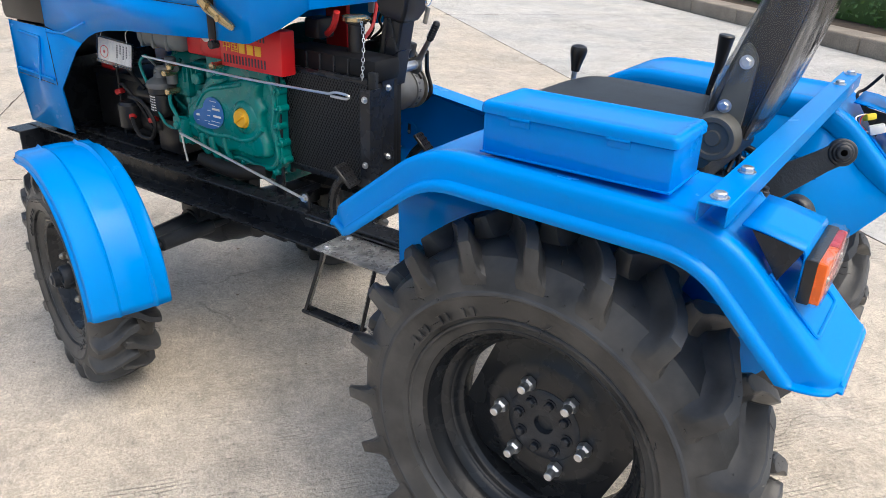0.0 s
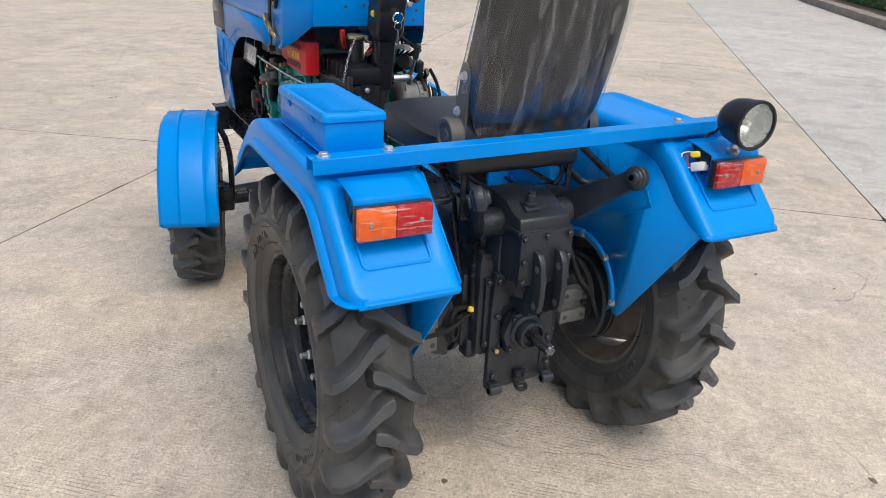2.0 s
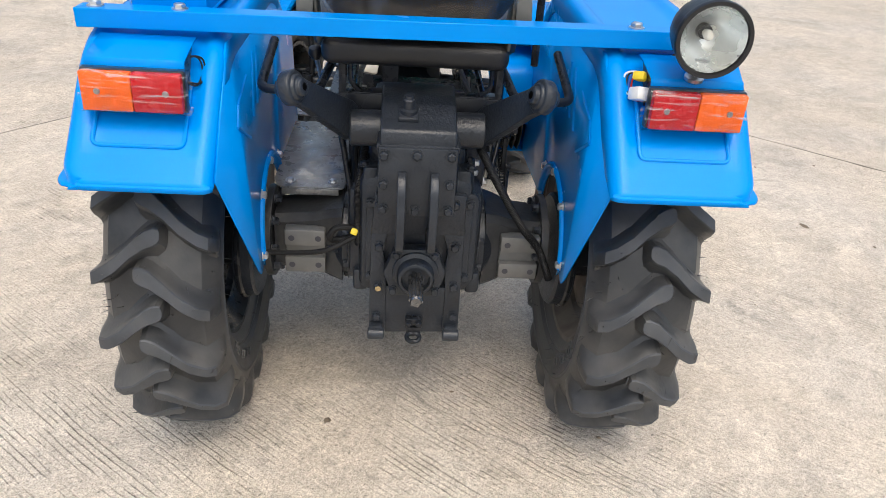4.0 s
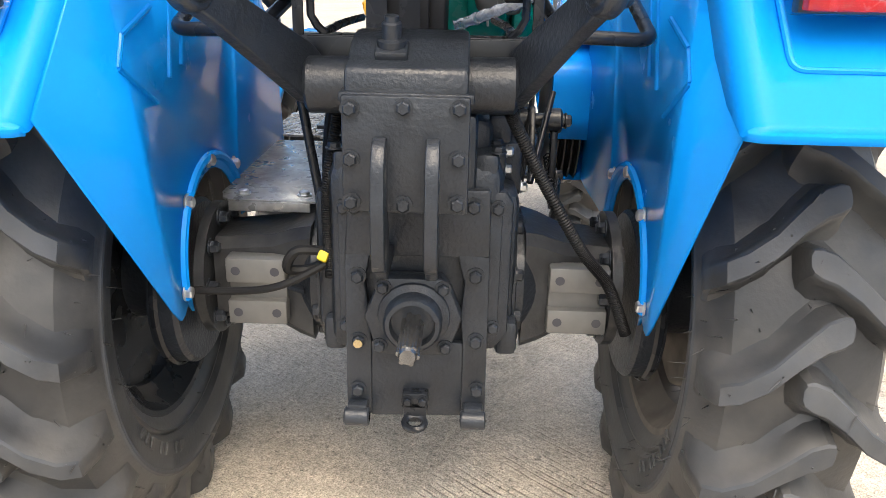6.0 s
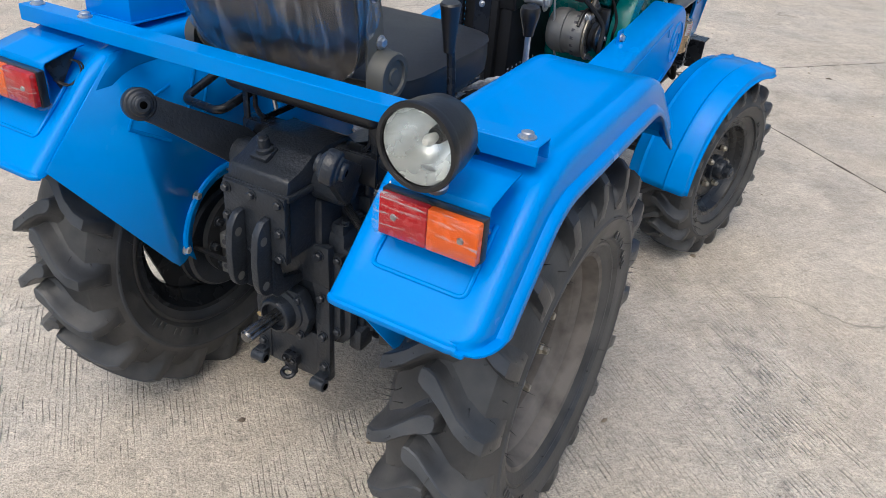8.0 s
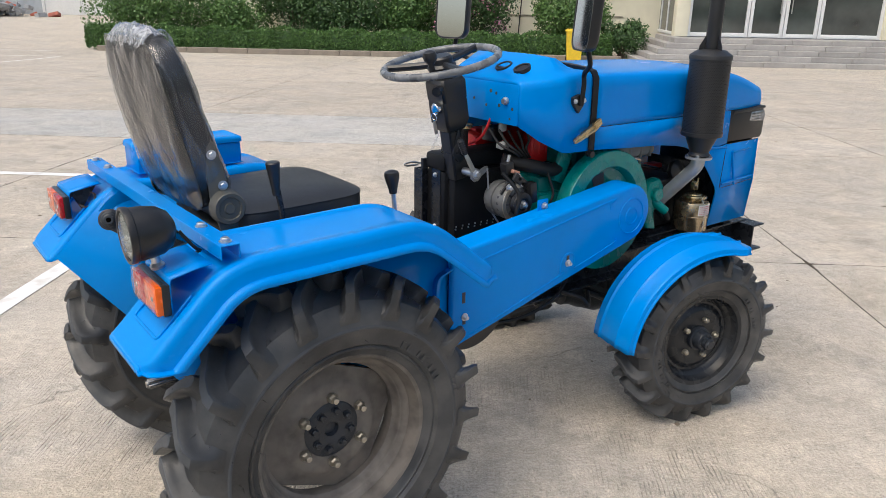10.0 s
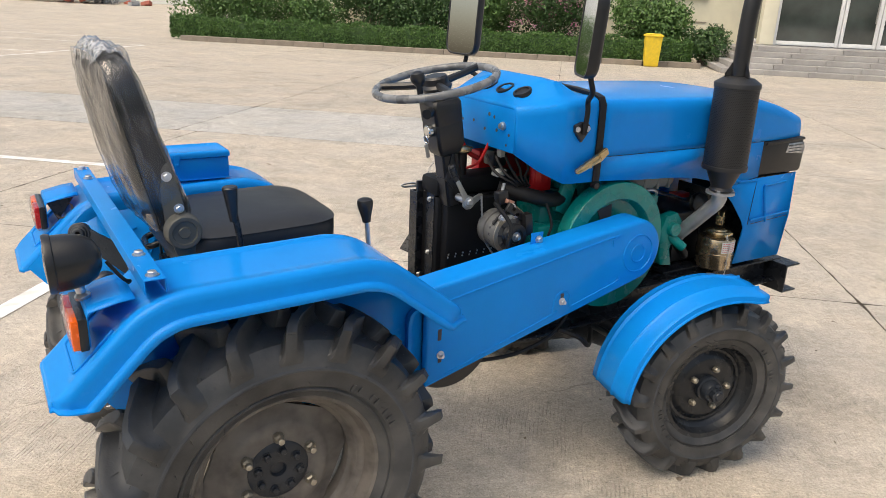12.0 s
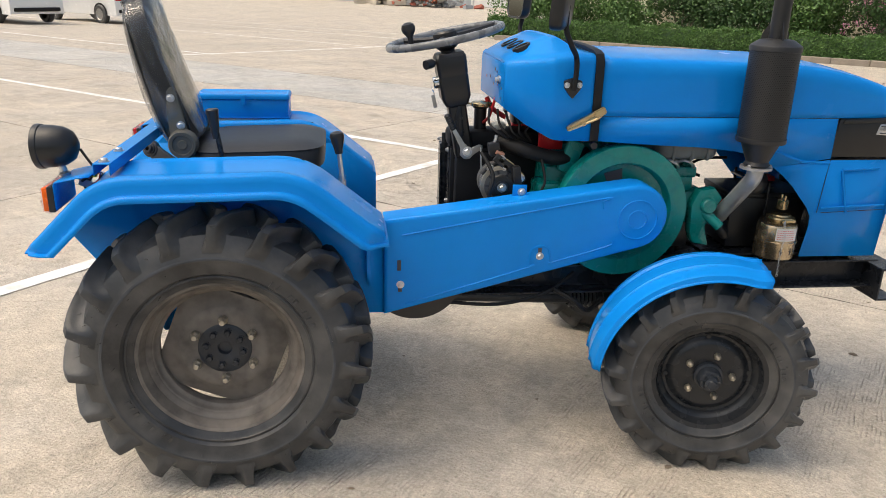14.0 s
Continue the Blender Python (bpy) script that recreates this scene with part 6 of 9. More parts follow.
# front face of the cowl
b = B()
box(b, (2.025, 0, 0.76), (0.02, 0.42, 0.42), 0.006)
part("grille_panel", b, PLASTIC, hood)
b = B()
for k in range(9):
    box(b, (2.036, 0, 0.60 + 0.04 * k), (0.012, 0.36, 0.014), 0.003)
part("grille_slat", b, BLUE, hood)

# dash cowl behind the hood
b = B()
rows = []
for x, half, zt, zl, hump in ((0.799, 0.184, 1.132, 1.012, 0.0), (0.80, 0.188, 1.139, 1.010, 0.0), (0.804, 0.192, 1.142, 1.006, 0.003), (0.86, 0.216, 1.150, 0.966, 0.028), (0.925, 0.2405, 1.158, 0.932, 0.048), (0.935, 0.242, 1.16, 0.928, 0.05), (0.955, 0.242, 1.163, 0.925, 0.044), (1.0, 0.242, 1.167, 0.924, 0.012), (1.03, 0.242, 1.167, 0.9235, 0.0), (1.066, 0.242, 1.1675, 0.923, 0.0)):
    row = [(half, zl), (half, zl + (zt - zl) * 0.5), (half, zt - 0.03), (half * 0.996, zt - 0.02), (half * 0.98, zt - 0.01), (half * 0.95, zt - 0.004), (half * 0.90, zt), (half * 0.80, zt + hump * 0.25), (half * 0.70, zt + hump * 0.9), (half * 0.4, zt + hump), (0, zt + hump)]
    rows.append([Vector((x, y, z)) for y, z in row] + [Vector((x, -y, z)) for y, z in row[-2::-1]])
grid(b, rows)
cowl = part("dash_cowl", b, BLUE, tractor, "blue instrument cowl behind the hood", solid=0.003, sharp=45)
b = B()
prism(b, [(-0.184, 1.012), (0.184, 1.012), (0.184, 1.12), (0.178, 1.133), (-0.178, 1.133), (-0.184, 1.12)], "x", 0.7965, 0.80, 0.001)
face = part("dash_panel", b, BLUE, cowl)
b = B()
for y, z, r in ((-0.06, 1.105, 0.006), (-0.085, 1.10, 0.005), (-0.10, 1.065, 0.0055), (-0.04, 1.06, 0.005), (0.02, 1.075, 0.005), (0.08, 1.07, 0.005), (-0.16, 1.06, 0.005), (-0.15, 1.03, 0.004)):
    lathe(b, [(r, 0.0), (r * 0.9, 0.0008), (0.0, 0.0008)], (0.7962, y, z), (-1, 0, 0), 10)
part("panel_hole", b, INK_AND_SLOT, face)
b = B()
lathe(b, [(0.012, 0.0), (0.012, 0.006), (0.008, 0.008), (0.008, 0.014), (0.0, 0.014)], (0.7965, -0.132, 1.082), (-1, 0, 0), 14)
part("switch", b, ZINC, face)
for k in range(3):
    b = B()
    p, d = Vector((0.855, -0.132 + 0.083 * k, 1.174)), Vector((-0.46, 0, 1)).normalized()
    lathe(b, [(0.0, 0.002), (0.02, 0.002), (0.0215, 0.006), (0.0265, 0.006), (0.0275, 0.003), (0.0275, -0.006)], p, d, 28)
    part("gauge", b, PLASTIC, cowl, "small round black gauge")
# strap over the hood with over-centre latches
b = B()
half, top = hood_section(1.07)
ring = [(half + 0.004, 0.915), (half + 0.004, 1.03), (half + 0.003, top - 0.03), (half * 0.96, top - 0.008), (half * 0.85, top - 0.001), (half * 0.5, top + 0.005), (0, top + 0.007)]
ring = [(y, z) for y, z in ring] + [(-y, z) for y, z in ring[-2::-1]]
t = bmesh.new()
grid(t, [[Vector((x, y * o, z + (o - 1) * 0.8)) for x, o in ((1.046, 1.0), (1.047, 1.012), (1.069, 1.012), (1.070, 1.0))] for y, z in ring])
join(b, t)
strap = part("hood_strap", b, HOSE, tractor, "black strap over the hood with plated latches", solid=0.002)
for s in (1, -1):
    b = B()
    y = s * 0.253
    m = Matrix.Translation((1.026, y, 0.987)) @ pose(0, 0, 0, 0, -28, 0)
    t = bmesh.new()
    grid(t, [[Vector((x, s * (bow + lift), h * k)) for k, lift in ((-1.0, -0.004), (-0.9, 0.002), (-0.6, 0.0), (0.6, 0.0), (0.9, 0.002), (1.0, -0.004))] for x, bow, h in ((-0.06, 0.0, 0.004), (-0.055, 0.002, 0.008), (-0.03, 0.006, 0.010), (0.0, 0.008, 0.011), (0.03, 0.007, 0.012), (0.052, 0.002, 0.011), (0.06, -0.004, 0.008))])
    join(b, t, m)
    t = bmesh.new()
    bmesh.ops.create_cube(t, size=1, matrix=Matrix.Translation((0.045, s * 0.006, 0.001)) @ Matrix.Diagonal((0.034, 0.012, 0.022, 1)))
    bmesh.ops.bevel(t, geom=t.edges[:], offset=0.003, segments=2, affect="EDGES")
    join(b, t, m)
    cyl(b, m @ Vector((-0.01, -0.008, -0.006)), m @ Vector((-0.01, 0.01, -0.006)), 0.007, seg=12)
    tube(b, [m @ Vector((-0.005, s * 0.007, -0.008)), m @ Vector((0.03, s * 0.009, -0.011)), m @ Vector((0.055, s * 0.007, -0.006))], 0.003, 6)
    part("latch", b, GOLD, strap, solid=0.0015)
    b = B()
    cyl(b, (1.058, s * 0.235, 0.912), (1.058, s * 0.256, 0.912), 0.01, seg=12)
    part("strap_end_pin", b, FRAME, strap)

# mirrors
def mirror(s, top_turn):
    b = B()
    prism(b, [(0.955, 1.095), (0.982, 1.104), (1.008, 1.095), (1.006, 1.075), (0.982, 1.045), (0.957, 1.075)], "y", min(s * 0.243, s * 0.256), max(s * 0.243, s * 0.256), 0.003)
    base = part("rear_mirror", b, PLASTIC, tractor, "rectangular rear mirror on a bent black arm")
    b = B()
    for x in (0.963, 0.999):
        hexbolt(b, (x, s * 0.256, 1.084), (0, s, 0), 0.006, 0.005)
    part("bolt", b, ZINC, base)
    b = B()
    tube(b, [(0.982, s * 0.262, 1.07), (0.984, s * 0.266, 1.13), (0.978, s * 0.270, 1.165), (0.95, s * 0.315, 1.195), (0.957 if s > 0 else 0.928, s * 0.325, 1.24), (0.96 if s > 0 else 0.928, s * 0.327, 1.30)], 0.0075, 10, 6)
    part("mirror_arm", b, HOSE, base)
    m = Matrix.Translation((0.957 if s > 0 else 0.924, s * 0.33, 1.345)) @ pose(0, 0, 0, 0, 4, top_turn)
    b = B()
    t = bmesh.new()
    ring = [(p.x, p.y) for p in rounded([(-0.071, 0), (-0.071, 0.111), (0.071, 0.111), (0.071, -0.111), (-0.071, -0.111), (-0.071, 0)], 0.04, 6)[:-1]]
    grid(t, [[Vector((x, y * k, z * (1 - (1 - k) * 0.65))) for y, z in ring] for x, k in ((-0.0215, 0.9), (-0.024, 0.93), (-0.024, 0.985), (-0.018, 1.0), (-0.002, 0.985), (0.006, 0.93), (0.011, 0.8), (0.012, 0.0))], closed=True)
    bmesh.ops.remove_doubles(t, verts=t.verts, dist=1e-4)
    bmesh.ops.recalc_face_normals(t, faces=t.faces)
    join(b, t, m)
    shell = part("mirror_shell", b, PLASTIC, base)
    b = B()
    t = bmesh.new()
    out = rounded([(-0.066, 0), (-0.066, 0.106), (0.066, 0.106), (0.066, -0.106), (-0.066, -0.106), (-0.066, 0)], 0.036, 6)[:-1]
    t.faces.new([t.verts.new((-0.0222, p.x, p.y)) for p in out])
    join(b, t, m)
    part("mirror_glass", b, CHROME, shell)


mirror(1, 10)
mirror(-1, -27)

# ---- exhaust ----
b = B()
ex = Vector((1.53, -0.318, 0.0))
lathe(b, [(r * 0.93, h) for r, h in [(0.0, 0.868), (0.036, 0.868), (0.04, 0.872), (0.034, 0.882), (0.036, 0.886), (0.058, 0.936), (0.062, 0.938), (0.0735, 0.939), (0.0745, 0.942), (0.0745, 0.952), (0.0718, 0.953), (0.0718, 1.192), (0.0745, 1.193), (0.0745, 1.204), (0.0735, 1.207), (0.05, 1.222), (0.028, 1.226), (0.0, 1.226)]], ex, (0, 0, 1), 48)
muffler = part("muffler", b, MUFFLER, tractor, "black exhaust silencer in a perforated heat shield")
b = B()
# rows of flat hexagons stand for the jacket's holes, their shade put into the colour
for k in range(50):
    for j in range(72):
        a = 2 * math.pi * (j + (k % 2) * 0.5) / 72
        p = ex + Vector((0.0669 * math.cos(a), 0.0669 * math.sin(a), 0.957 + 0.0047 * k))
        d = Vector((math.cos(a), math.sin(a), 0))
        e1, e2 = Vector((-math.sin(a), math.cos(a), 0)), Vector((0, 0, 1))
        q = [b.verts.new(p + d * 0.0006 + e1 * 0.001 * math.cos(t_) + e2 * 0.0009 * math.sin(t_)) for t_ in (0, 1.047, 2.094, 3.1416, 4.189, 5.236)]
        b.faces.new(q)
part("perforation", b, HOLE, muffler)["kind"] = "stuff"
b = B()
tube(b, [ex + Vector((0, 0, 1.21)), ex + Vector((0, 0, 1.30)), ex + Vector((0.004, 0, 1.42)), ex + Vector((0.022, -0.0, 1.50)), ex + Vector((0.065, 0, 1.565)), ex + Vector((0.12, 0, 1.60))], 0.024, 20, 6)
stack = part("exhaust_outlet", b, PLASTIC, muffler)
b = B()
for a in (20, 140, 260):
    d = Vector((math.cos(radians(a)), math.sin(radians(a)), 0))
    e = d.cross(Vector((0, 0, 1))) * 0.002
    pts = [ex + d * 0.023 + Vector((0, 0, 1.21)), ex + d * 0.044 + Vector((0, 0, 1.212)), ex + d * 0.042 + Vector((0, 0, 1.235)), ex + d * 0.023 + Vector((0, 0, 1.27))]
    lo = [b.verts.new(p + e) for p in pts]
    hi = [b.verts.new(p - e) for p in pts]
    b.faces.new(lo)
    b.faces.new(hi[::-1])
    for i in range(4):
        b.faces.new((lo[i], lo[(i + 1) % 4], hi[(i + 1) % 4], hi[i]))
part("gusset", b, PLASTIC, muffler)
b = B()
lathe(b, [(0.0, 0.0), (0.045, 0.0), (0.045, 0.008), (0.0, 0.008)], (1.53, -0.318, 0.859), (0, 0, 1), 24)
for a in (90, 210, 330):
    hexbolt(b, (1.53 + 0.036 * math.cos(radians(a)), -0.318 + 0.036 * math.sin(radians(a)), 0.867), (0, 0, 1), 0.006, 0.006)
tube(b, [(1.53, -0.318, 0.86), (1.53, -0.317, 0.842), (1.529, -0.308, 0.822), (1.527, -0.288, 0.799), (1.522, -0.25, 0.756), (1.515, -0.205, 0.705), (1.505, -0.17, 0.668), (1.44, -0.12, 0.66)], 0.0235, 18, 6)
part("exhaust_pipe", b, PIPE, tractor, "grey curved exhaust pipe")

# ---- belt drive ----
def capsule(x0, z0, h0, h1, x1, z1, r, n=16):
    pts = [(x0, h0), (x0, h1)]
    d = Vector((x1 - x0, z1 - (h0 + h1) / 2)).normalized()
    ang = math.degrees(math.atan2(d.y, d.x))
    return pts + [(x1 + r * math.cos(radians(ang + 90 - 180 * k / n)), z1 + r * math.sin(radians(ang + 90 - 180 * k / n))) for k in range(n + 1)]


outline = capsule(0.449, 0, 0.428, 0.716, 1.180, 0.716, 0.097)
b = B()
rings = []
for y, inset in ((-0.245, 0.0), (-0.316, 0.0), (-0.3215, 0.0012), (-0.3262, 0.0042), (-0.3290, 0.0085), (-0.330, 0.0135)):
    ring = []
    for k, (x, z) in enumerate(outline):
        (xa, za), (xb, zb) = outline[k - 1], outline[(k + 1) % len(outline)]
        e0, e1 = Vector((x - xa, z - za)).normalized(), Vector((xb - x, zb - z)).normalized()
        n0, n1 = Vector((e0.y, -e0.x)), Vector((e1.y, -e1.x))
        off = (n0 + n1) / (1 + n0.dot(n1))
        ring.append(Vector((x + off.x * inset, y, z + off.y * inset)))
    rings.append(ring)
grid(b, rings[1:], closed=True)
# the rim is open towards the rear, over the driven pulley
grid(b, [r[1:] + r[:1] for r in rings[:2]])
b.faces.new([b.verts.new(v) for v in rings[-1]])
bmesh.ops.remove_doubles(b, verts=b.verts, dist=1e-6)
bmesh.ops.recalc_face_normals(b, faces=b.faces)
guard = part("belt_guard", b, BLUE, tractor, "long blue sheet-metal belt guard", sharp=50)
b = B()
rows = []
for x, z in ((0.404, 0.520), (0.401, 0.56), (0.401, 0.62), (0.405, 0.648), (0.416, 0.660), (0.449, 0.672), (0.52, 0.69)):
    rows.append([Vector((x + (0.012 if k in (0, 5) else 0.0), y, z)) for k, y in enumerate((-0.236, -0.2365, -0.26, -0.29, -0.3255, -0.326))])
grid(b, rows)
part("guard_end", b, BLUE, guard, solid=0.002)
b = B()
for pts in ([(0.51, 0.462), (0.86, 0.566), (0.868, 0.576), (0.872, 0.60)], [(0.93, 0.60), (0.934, 0.585), (0.945, 0.585), (1.10, 0.630), (1.112, 0.645)], [(0.50, 0.672), (1.06, 0.772), (1.075, 0.765), (1.08, 0.745)], [(0.872, 0.60), (0.876, 0.622), (0.90, 0.636), (0.925, 0.626), (0.93, 0.60)]):
    tube(b, [(x, -0.3302, z) for x, z in pts], 0.003, 6, 4)
tube(b, [(1.184 + 0.058 * math.cos(2 * math.pi * k / 28), -0.3302, 0.710 + 0.058 * math.sin(2 * math.pi * k / 28)) for k in range(28)], 0.0028, 6, 0, True)
tube(b, [(1.184 + 0.027 * math.cos(2 * math.pi * k / 20), -0.3302, 0.710 + 0.027 * math.sin(2 * math.pi * k / 20)) for k in range(20)], 0.0028, 6, 0, True)
part("pressed_line", b, BLUE, guard)
b = B()
for x, z in ((0.9, 0.612), (0.495, 0.517), (0.492, 0.582)):
    box(b, (x, -0.3306, z), (0.011, 0.002, 0.032), 0.0009)
part("slot", b, INK_AND_SLOT, guard)
b = B()
for x, z in ((0.9, 0.604), (0.496, 0.524)):
    cyl(b, (x, -0.328, z), (x, -0.346, z), 0.005, seg=10)
    hexbolt(b, (x, -0.331, z), (0, -1, 0), 0.0085, 0.008)
part("bolt", b, ZINC, guard)
b = B()
box(b, (0.845, -0.262, 0.772), (0.042, 0.004, 0.055), 0.001)
box(b, (0.845, -0.285, 0.748), (0.042, 0.05, 0.004), 0.001)
part("guard_tab", b, BLUE, guard)
b = B()
hexbolt(b, (0.85, -0.2645, 0.778), (0, -1, 0), 0.009, 0.008)
part("bolt", b, ZINC, guard)

# flywheel
b = B()
lathe(b, [(0.0, -0.05), (0.19, -0.05), (0.201, -0.045), (0.203, 0.0), (0.200, 0.006), (0.151, 0.008), (0.147, 0.004), (0.14, -0.022), (0.075, -0.026), (0.064, -0.008), (0.0, -0.008)], (1.17, -0.236, 0.708), (0, -1, 0), 64)
flywheel = part("flywheel", b, TEAL, tractor, "teal painted cast flywheel")
b = B()
for a in (105, 225, 345):
    prism(b, [(1.17 + r * math.cos(radians(a + d)), 0.708 + r * math.sin(radians(a + d))) for r, d in ((0.09, -14), (0.128, -13), (0.128, 13), (0.09, 14))], "y", -0.2155, -0.2125)
part("balance_slot", b, INK_AND_SLOT, flywheel)

# ---- engine ----
b = B()
box(b, (1.13, 0.0, 0.70), (0.36, 0.27, 0.26), 0.02)
box(b, (1.13, 0.0, 0.565), (0.30, 0.22, 0.06), 0.015)
box(b, (1.35, -0.01, 0.72), (0.18, 0.22, 0.24), 0.02)
engine = part("engine_block", b, TEAL, tractor, "teal painted single-cylinder diesel engine")
# timing cover: bolted scalloped flange, a bead inside it and a raised plateau
def contour(pts, steps, cx, cz):
    """A cushion-edged relief: the closed outline drawn in towards (cx, cz) at each step's depth."""
    sm = smooth_path([(x, 0, z) for x, z in pts + [pts[0]]], 6)[:-1]
    t = bmesh.new()
    grid(t, [[Vector((cx + (p.x - cx) * k, y, cz + (p.z - cz) * k)) for p in sm] for y, k in steps], closed=True)
    bmesh.ops.remove_doubles(t, verts=t.verts, dist=1e-4)
    bmesh.ops.recalc_face_normals(t, faces=t.faces)
    return t


flange = [(0.968, 0.842), (0.948, 0.80), (0.944, 0.757), (0.954, 0.71), (0.944, 0.667), (0.938, 0.622), (0.965, 0.587), (1.026, 0.582), (1.085, 0.590), (1.15, 0.582), (1.22, 0.598), (1.30, 0.604), (1.312, 0.66), (1.295, 0.722), (1.245, 0.75), (1.20, 0.805), (1.13, 0.835), (1.05, 0.845)]
plateau = [(0.99, 0.815), (1.0, 0.78), (0.984, 0.75), (0.992, 0.728), (0.988, 0.694), (0.972, 0.66), (0.978, 0.628), (1.03, 0.617), (1.09, 0.622), (1.14, 0.612), (1.20, 0.628), (1.275, 0.63), (1.282, 0.70), (1.235, 0.738), (1.19, 0.778), (1.11, 0.80), (1.04, 0.82)]
b = B()
join(b, contour(flange, [(0.125, 1.0), (0.150, 1.0), (0.155, 0.992), (0.156, 0.95), (0.156, 0.0)], 1.11, 0.71))
cover = part("timing_cover", b, TEAL, engine)
b = B()
join(b, contour(plateau, [(0.150, 1.03), (0.160, 1.02), (0.170, 0.995), (0.1755, 0.965), (0.178, 0.92), (0.179, 0.85), (0.179, 0.0)], 1.11, 0.71))
part("cover_plateau", b, TEAL, cover)
for k, (x, z) in enumerate(flange):
    b = B()
    cyl(b, (x, 0.125, z), (x, 0.159, z), 0.0105, seg=14, bev=0.003)
    part("bolt_boss", b, TEAL, cover)
    if k not in (13, 14, 15):
        b = B()
        hexbolt(b, (x, 0.158, z), (0, 1, 0), 0.0055, 0.006)
        part("cover_bolt", b, TEAL, cover)
b = B()
bead = smooth_path([(1.11 + (x - 1.11) * 0.925, 0.158, 0.71 + (z - 0.71) * 0.925) for x, z in flange[:10]], 5)
tube(b, bead, 0.0065, 8, 0)
part("cast_bead", b, TEAL, cover)
b = B()
lathe(b, [(0.046, -0.004), (0.044, 0.003), (0.039, 0.007), (0.035, 0.011), (0.028, 0.012), (0.025, 0.006)], (1.046, 0.176, 0.721), (0, 1, 0), 36)
part("filler_boss", b, TEAL, cover)
for pts, r in (([(1.275, 0.667), (1.22, 0.655), (1.16, 0.652), (1.11, 0.658), (1.07, 0.655), (1.02, 0.668), (0.985, 0.70)], 0.0065), ([(1.235, 0.72), (1.19, 0.768), (1.12, 0.788), (1.05, 0.805)], 0.006), ([(1.225, 0.648), (1.222, 0.615), (1.218, 0.59)], 0.010), ([(1.185, 0.645), (1.182, 0.615), (1.18, 0.585)], 0.011), ([(1.135, 0.65), (1.13, 0.62), (1.128, 0.592)], 0.008)):
    b = B()
    tube(b, [(x, 0.176 if z > 0.61 else 0.164, z) for x, z in pts], r, 10, 5)
    part("cast_rib", b, TEAL, cover)
b = B()
box(b, (1.10, 0.10, 0.832), (0.24, 0.10, 0.05), 0.01)
box(b, (1.155, 0.14, 0.815), (0.05, 0.05, 0.05), 0.012)
lathe(b, [(0.024, 0.0), (0.026, 0.004), (0.024, 0.012), (0.012, 0.016), (0.009, 0.03), (0.013, 0.032), (0.013, 0.038), (0.0, 0.042)], (1.15, 0.155, 0.80), (0, 0.3, 1), 18)
part("speed_control", b, TEAL, engine)
b = B()
lathe(b, [(0.025, 0.0), (0.026, 0.01), (0.023, 0.012), (0.023, 0.018), (0.021, 0.021), (0.0, 0.021)], (1.046, 0.176, 0.721), (0, 1, 0), 30)
box(b, (1.046, 0.199, 0.721), (0.038, 0.007, 0.008), 0.003, (0, 35, 0))
part("oil_filler_cap", b, YELLOW, engine, "yellow oil filler cap")
b = B()
prism(b, [(p.x, p.z) for p in smooth_path([(1.247, 0, 0.688), (1.238, 0, 0.675), (1.21, 0, 0.669), (1.178, 0, 0.668), (1.15, 0, 0.675), (1.13, 0, 0.691), (1.123, 0, 0.713), (1.129, 0, 0.737), (1.147, 0, 0.752), (1.168, 0, 0.755), (1.188, 0, 0.748), (1.2, 0, 0.733), (1.207, 0, 0.72), (1.225, 0, 0.714), (1.243, 0, 0.704), (1.247, 0, 0.688)], 4)[:-1]], "y", 0.1805, 0.183, 0.0008)
plate = part("nameplate", b, PLATE_BLUE, engine, "blue oval nameplate with unreadable print")
b = B()
for x, z, w, h in ((1.160, 0.745, 0.03, 0.003), (1.158, 0.733, 0.012, 0.003), (1.15, 0.725, 0.034, 0.009), (1.178, 0.718, 0.014, 0.003), (1.148, 0.706, 0.036, 0.009), (1.182, 0.704, 0.014, 0.003), (1.155, 0.691, 0.04, 0.0025), (1.19, 0.688, 0.024, 0.0025), (1.165, 0.681, 0.05, 0.0025), (1.225, 0.70, 0.016, 0.009), (1.225, 0.685, 0.012, 0.0025)):
    box(b, (x, 0.1836, z), (w * 0.85, 0.0008, h * 0.62))
part("print_bar", b, PAPER, plate)
# red shroud with slots
b = B()
box(b, (1.009, 0.155, 0.898), (0.218, 0.046, 0.106), 0.003)
shroud = part("fan_shroud", b, RED, engine, "red sheet-metal fan shroud with slots")
b = B()
box(b, (1.168, 0.12, 0.905), (0.094, 0.10, 0.105), 0.018, seg=4)
box(b, (1.25, 0.10, 0.90), (0.075, 0.10, 0.10), 0.006)
part("header_tank", b, RED, engine)
b = B()
for k in range(14):
    box(b, (0.958 + 0.0112 * k, 0.1783, 0.866), (0.005, 0.0012, 0.021), 0.0004)
    box(b, (0.958 + 0.0112 * k, 0.1783, 0.926), (0.005, 0.0012, 0.015), 0.0004)
part("shroud_slot", b, INK_AND_SLOT, shroud)
words = bpy.data.curves.new("lettering", "FONT")
words.body, words.size, words.extrude, words.align_x, words.align_y = "\u4e2d\u56fd", 0.03, 0.0005, "CENTER", "CENTER"
holder = new("lettering", words)
bpy.context.view_layer.update()
cut = bpy.data.meshes.new_from_object(holder.evaluated_get(bpy.context.evaluated_depsgraph_get()))
bpy.data.objects.remove(holder)
cut.materials.clear()
cut.materials.append(YELLOW)
share("lettering", cut, shroud, pose(1.078, 0.1784, 0.896, 90, 0, 180), "yellow painted lettering")
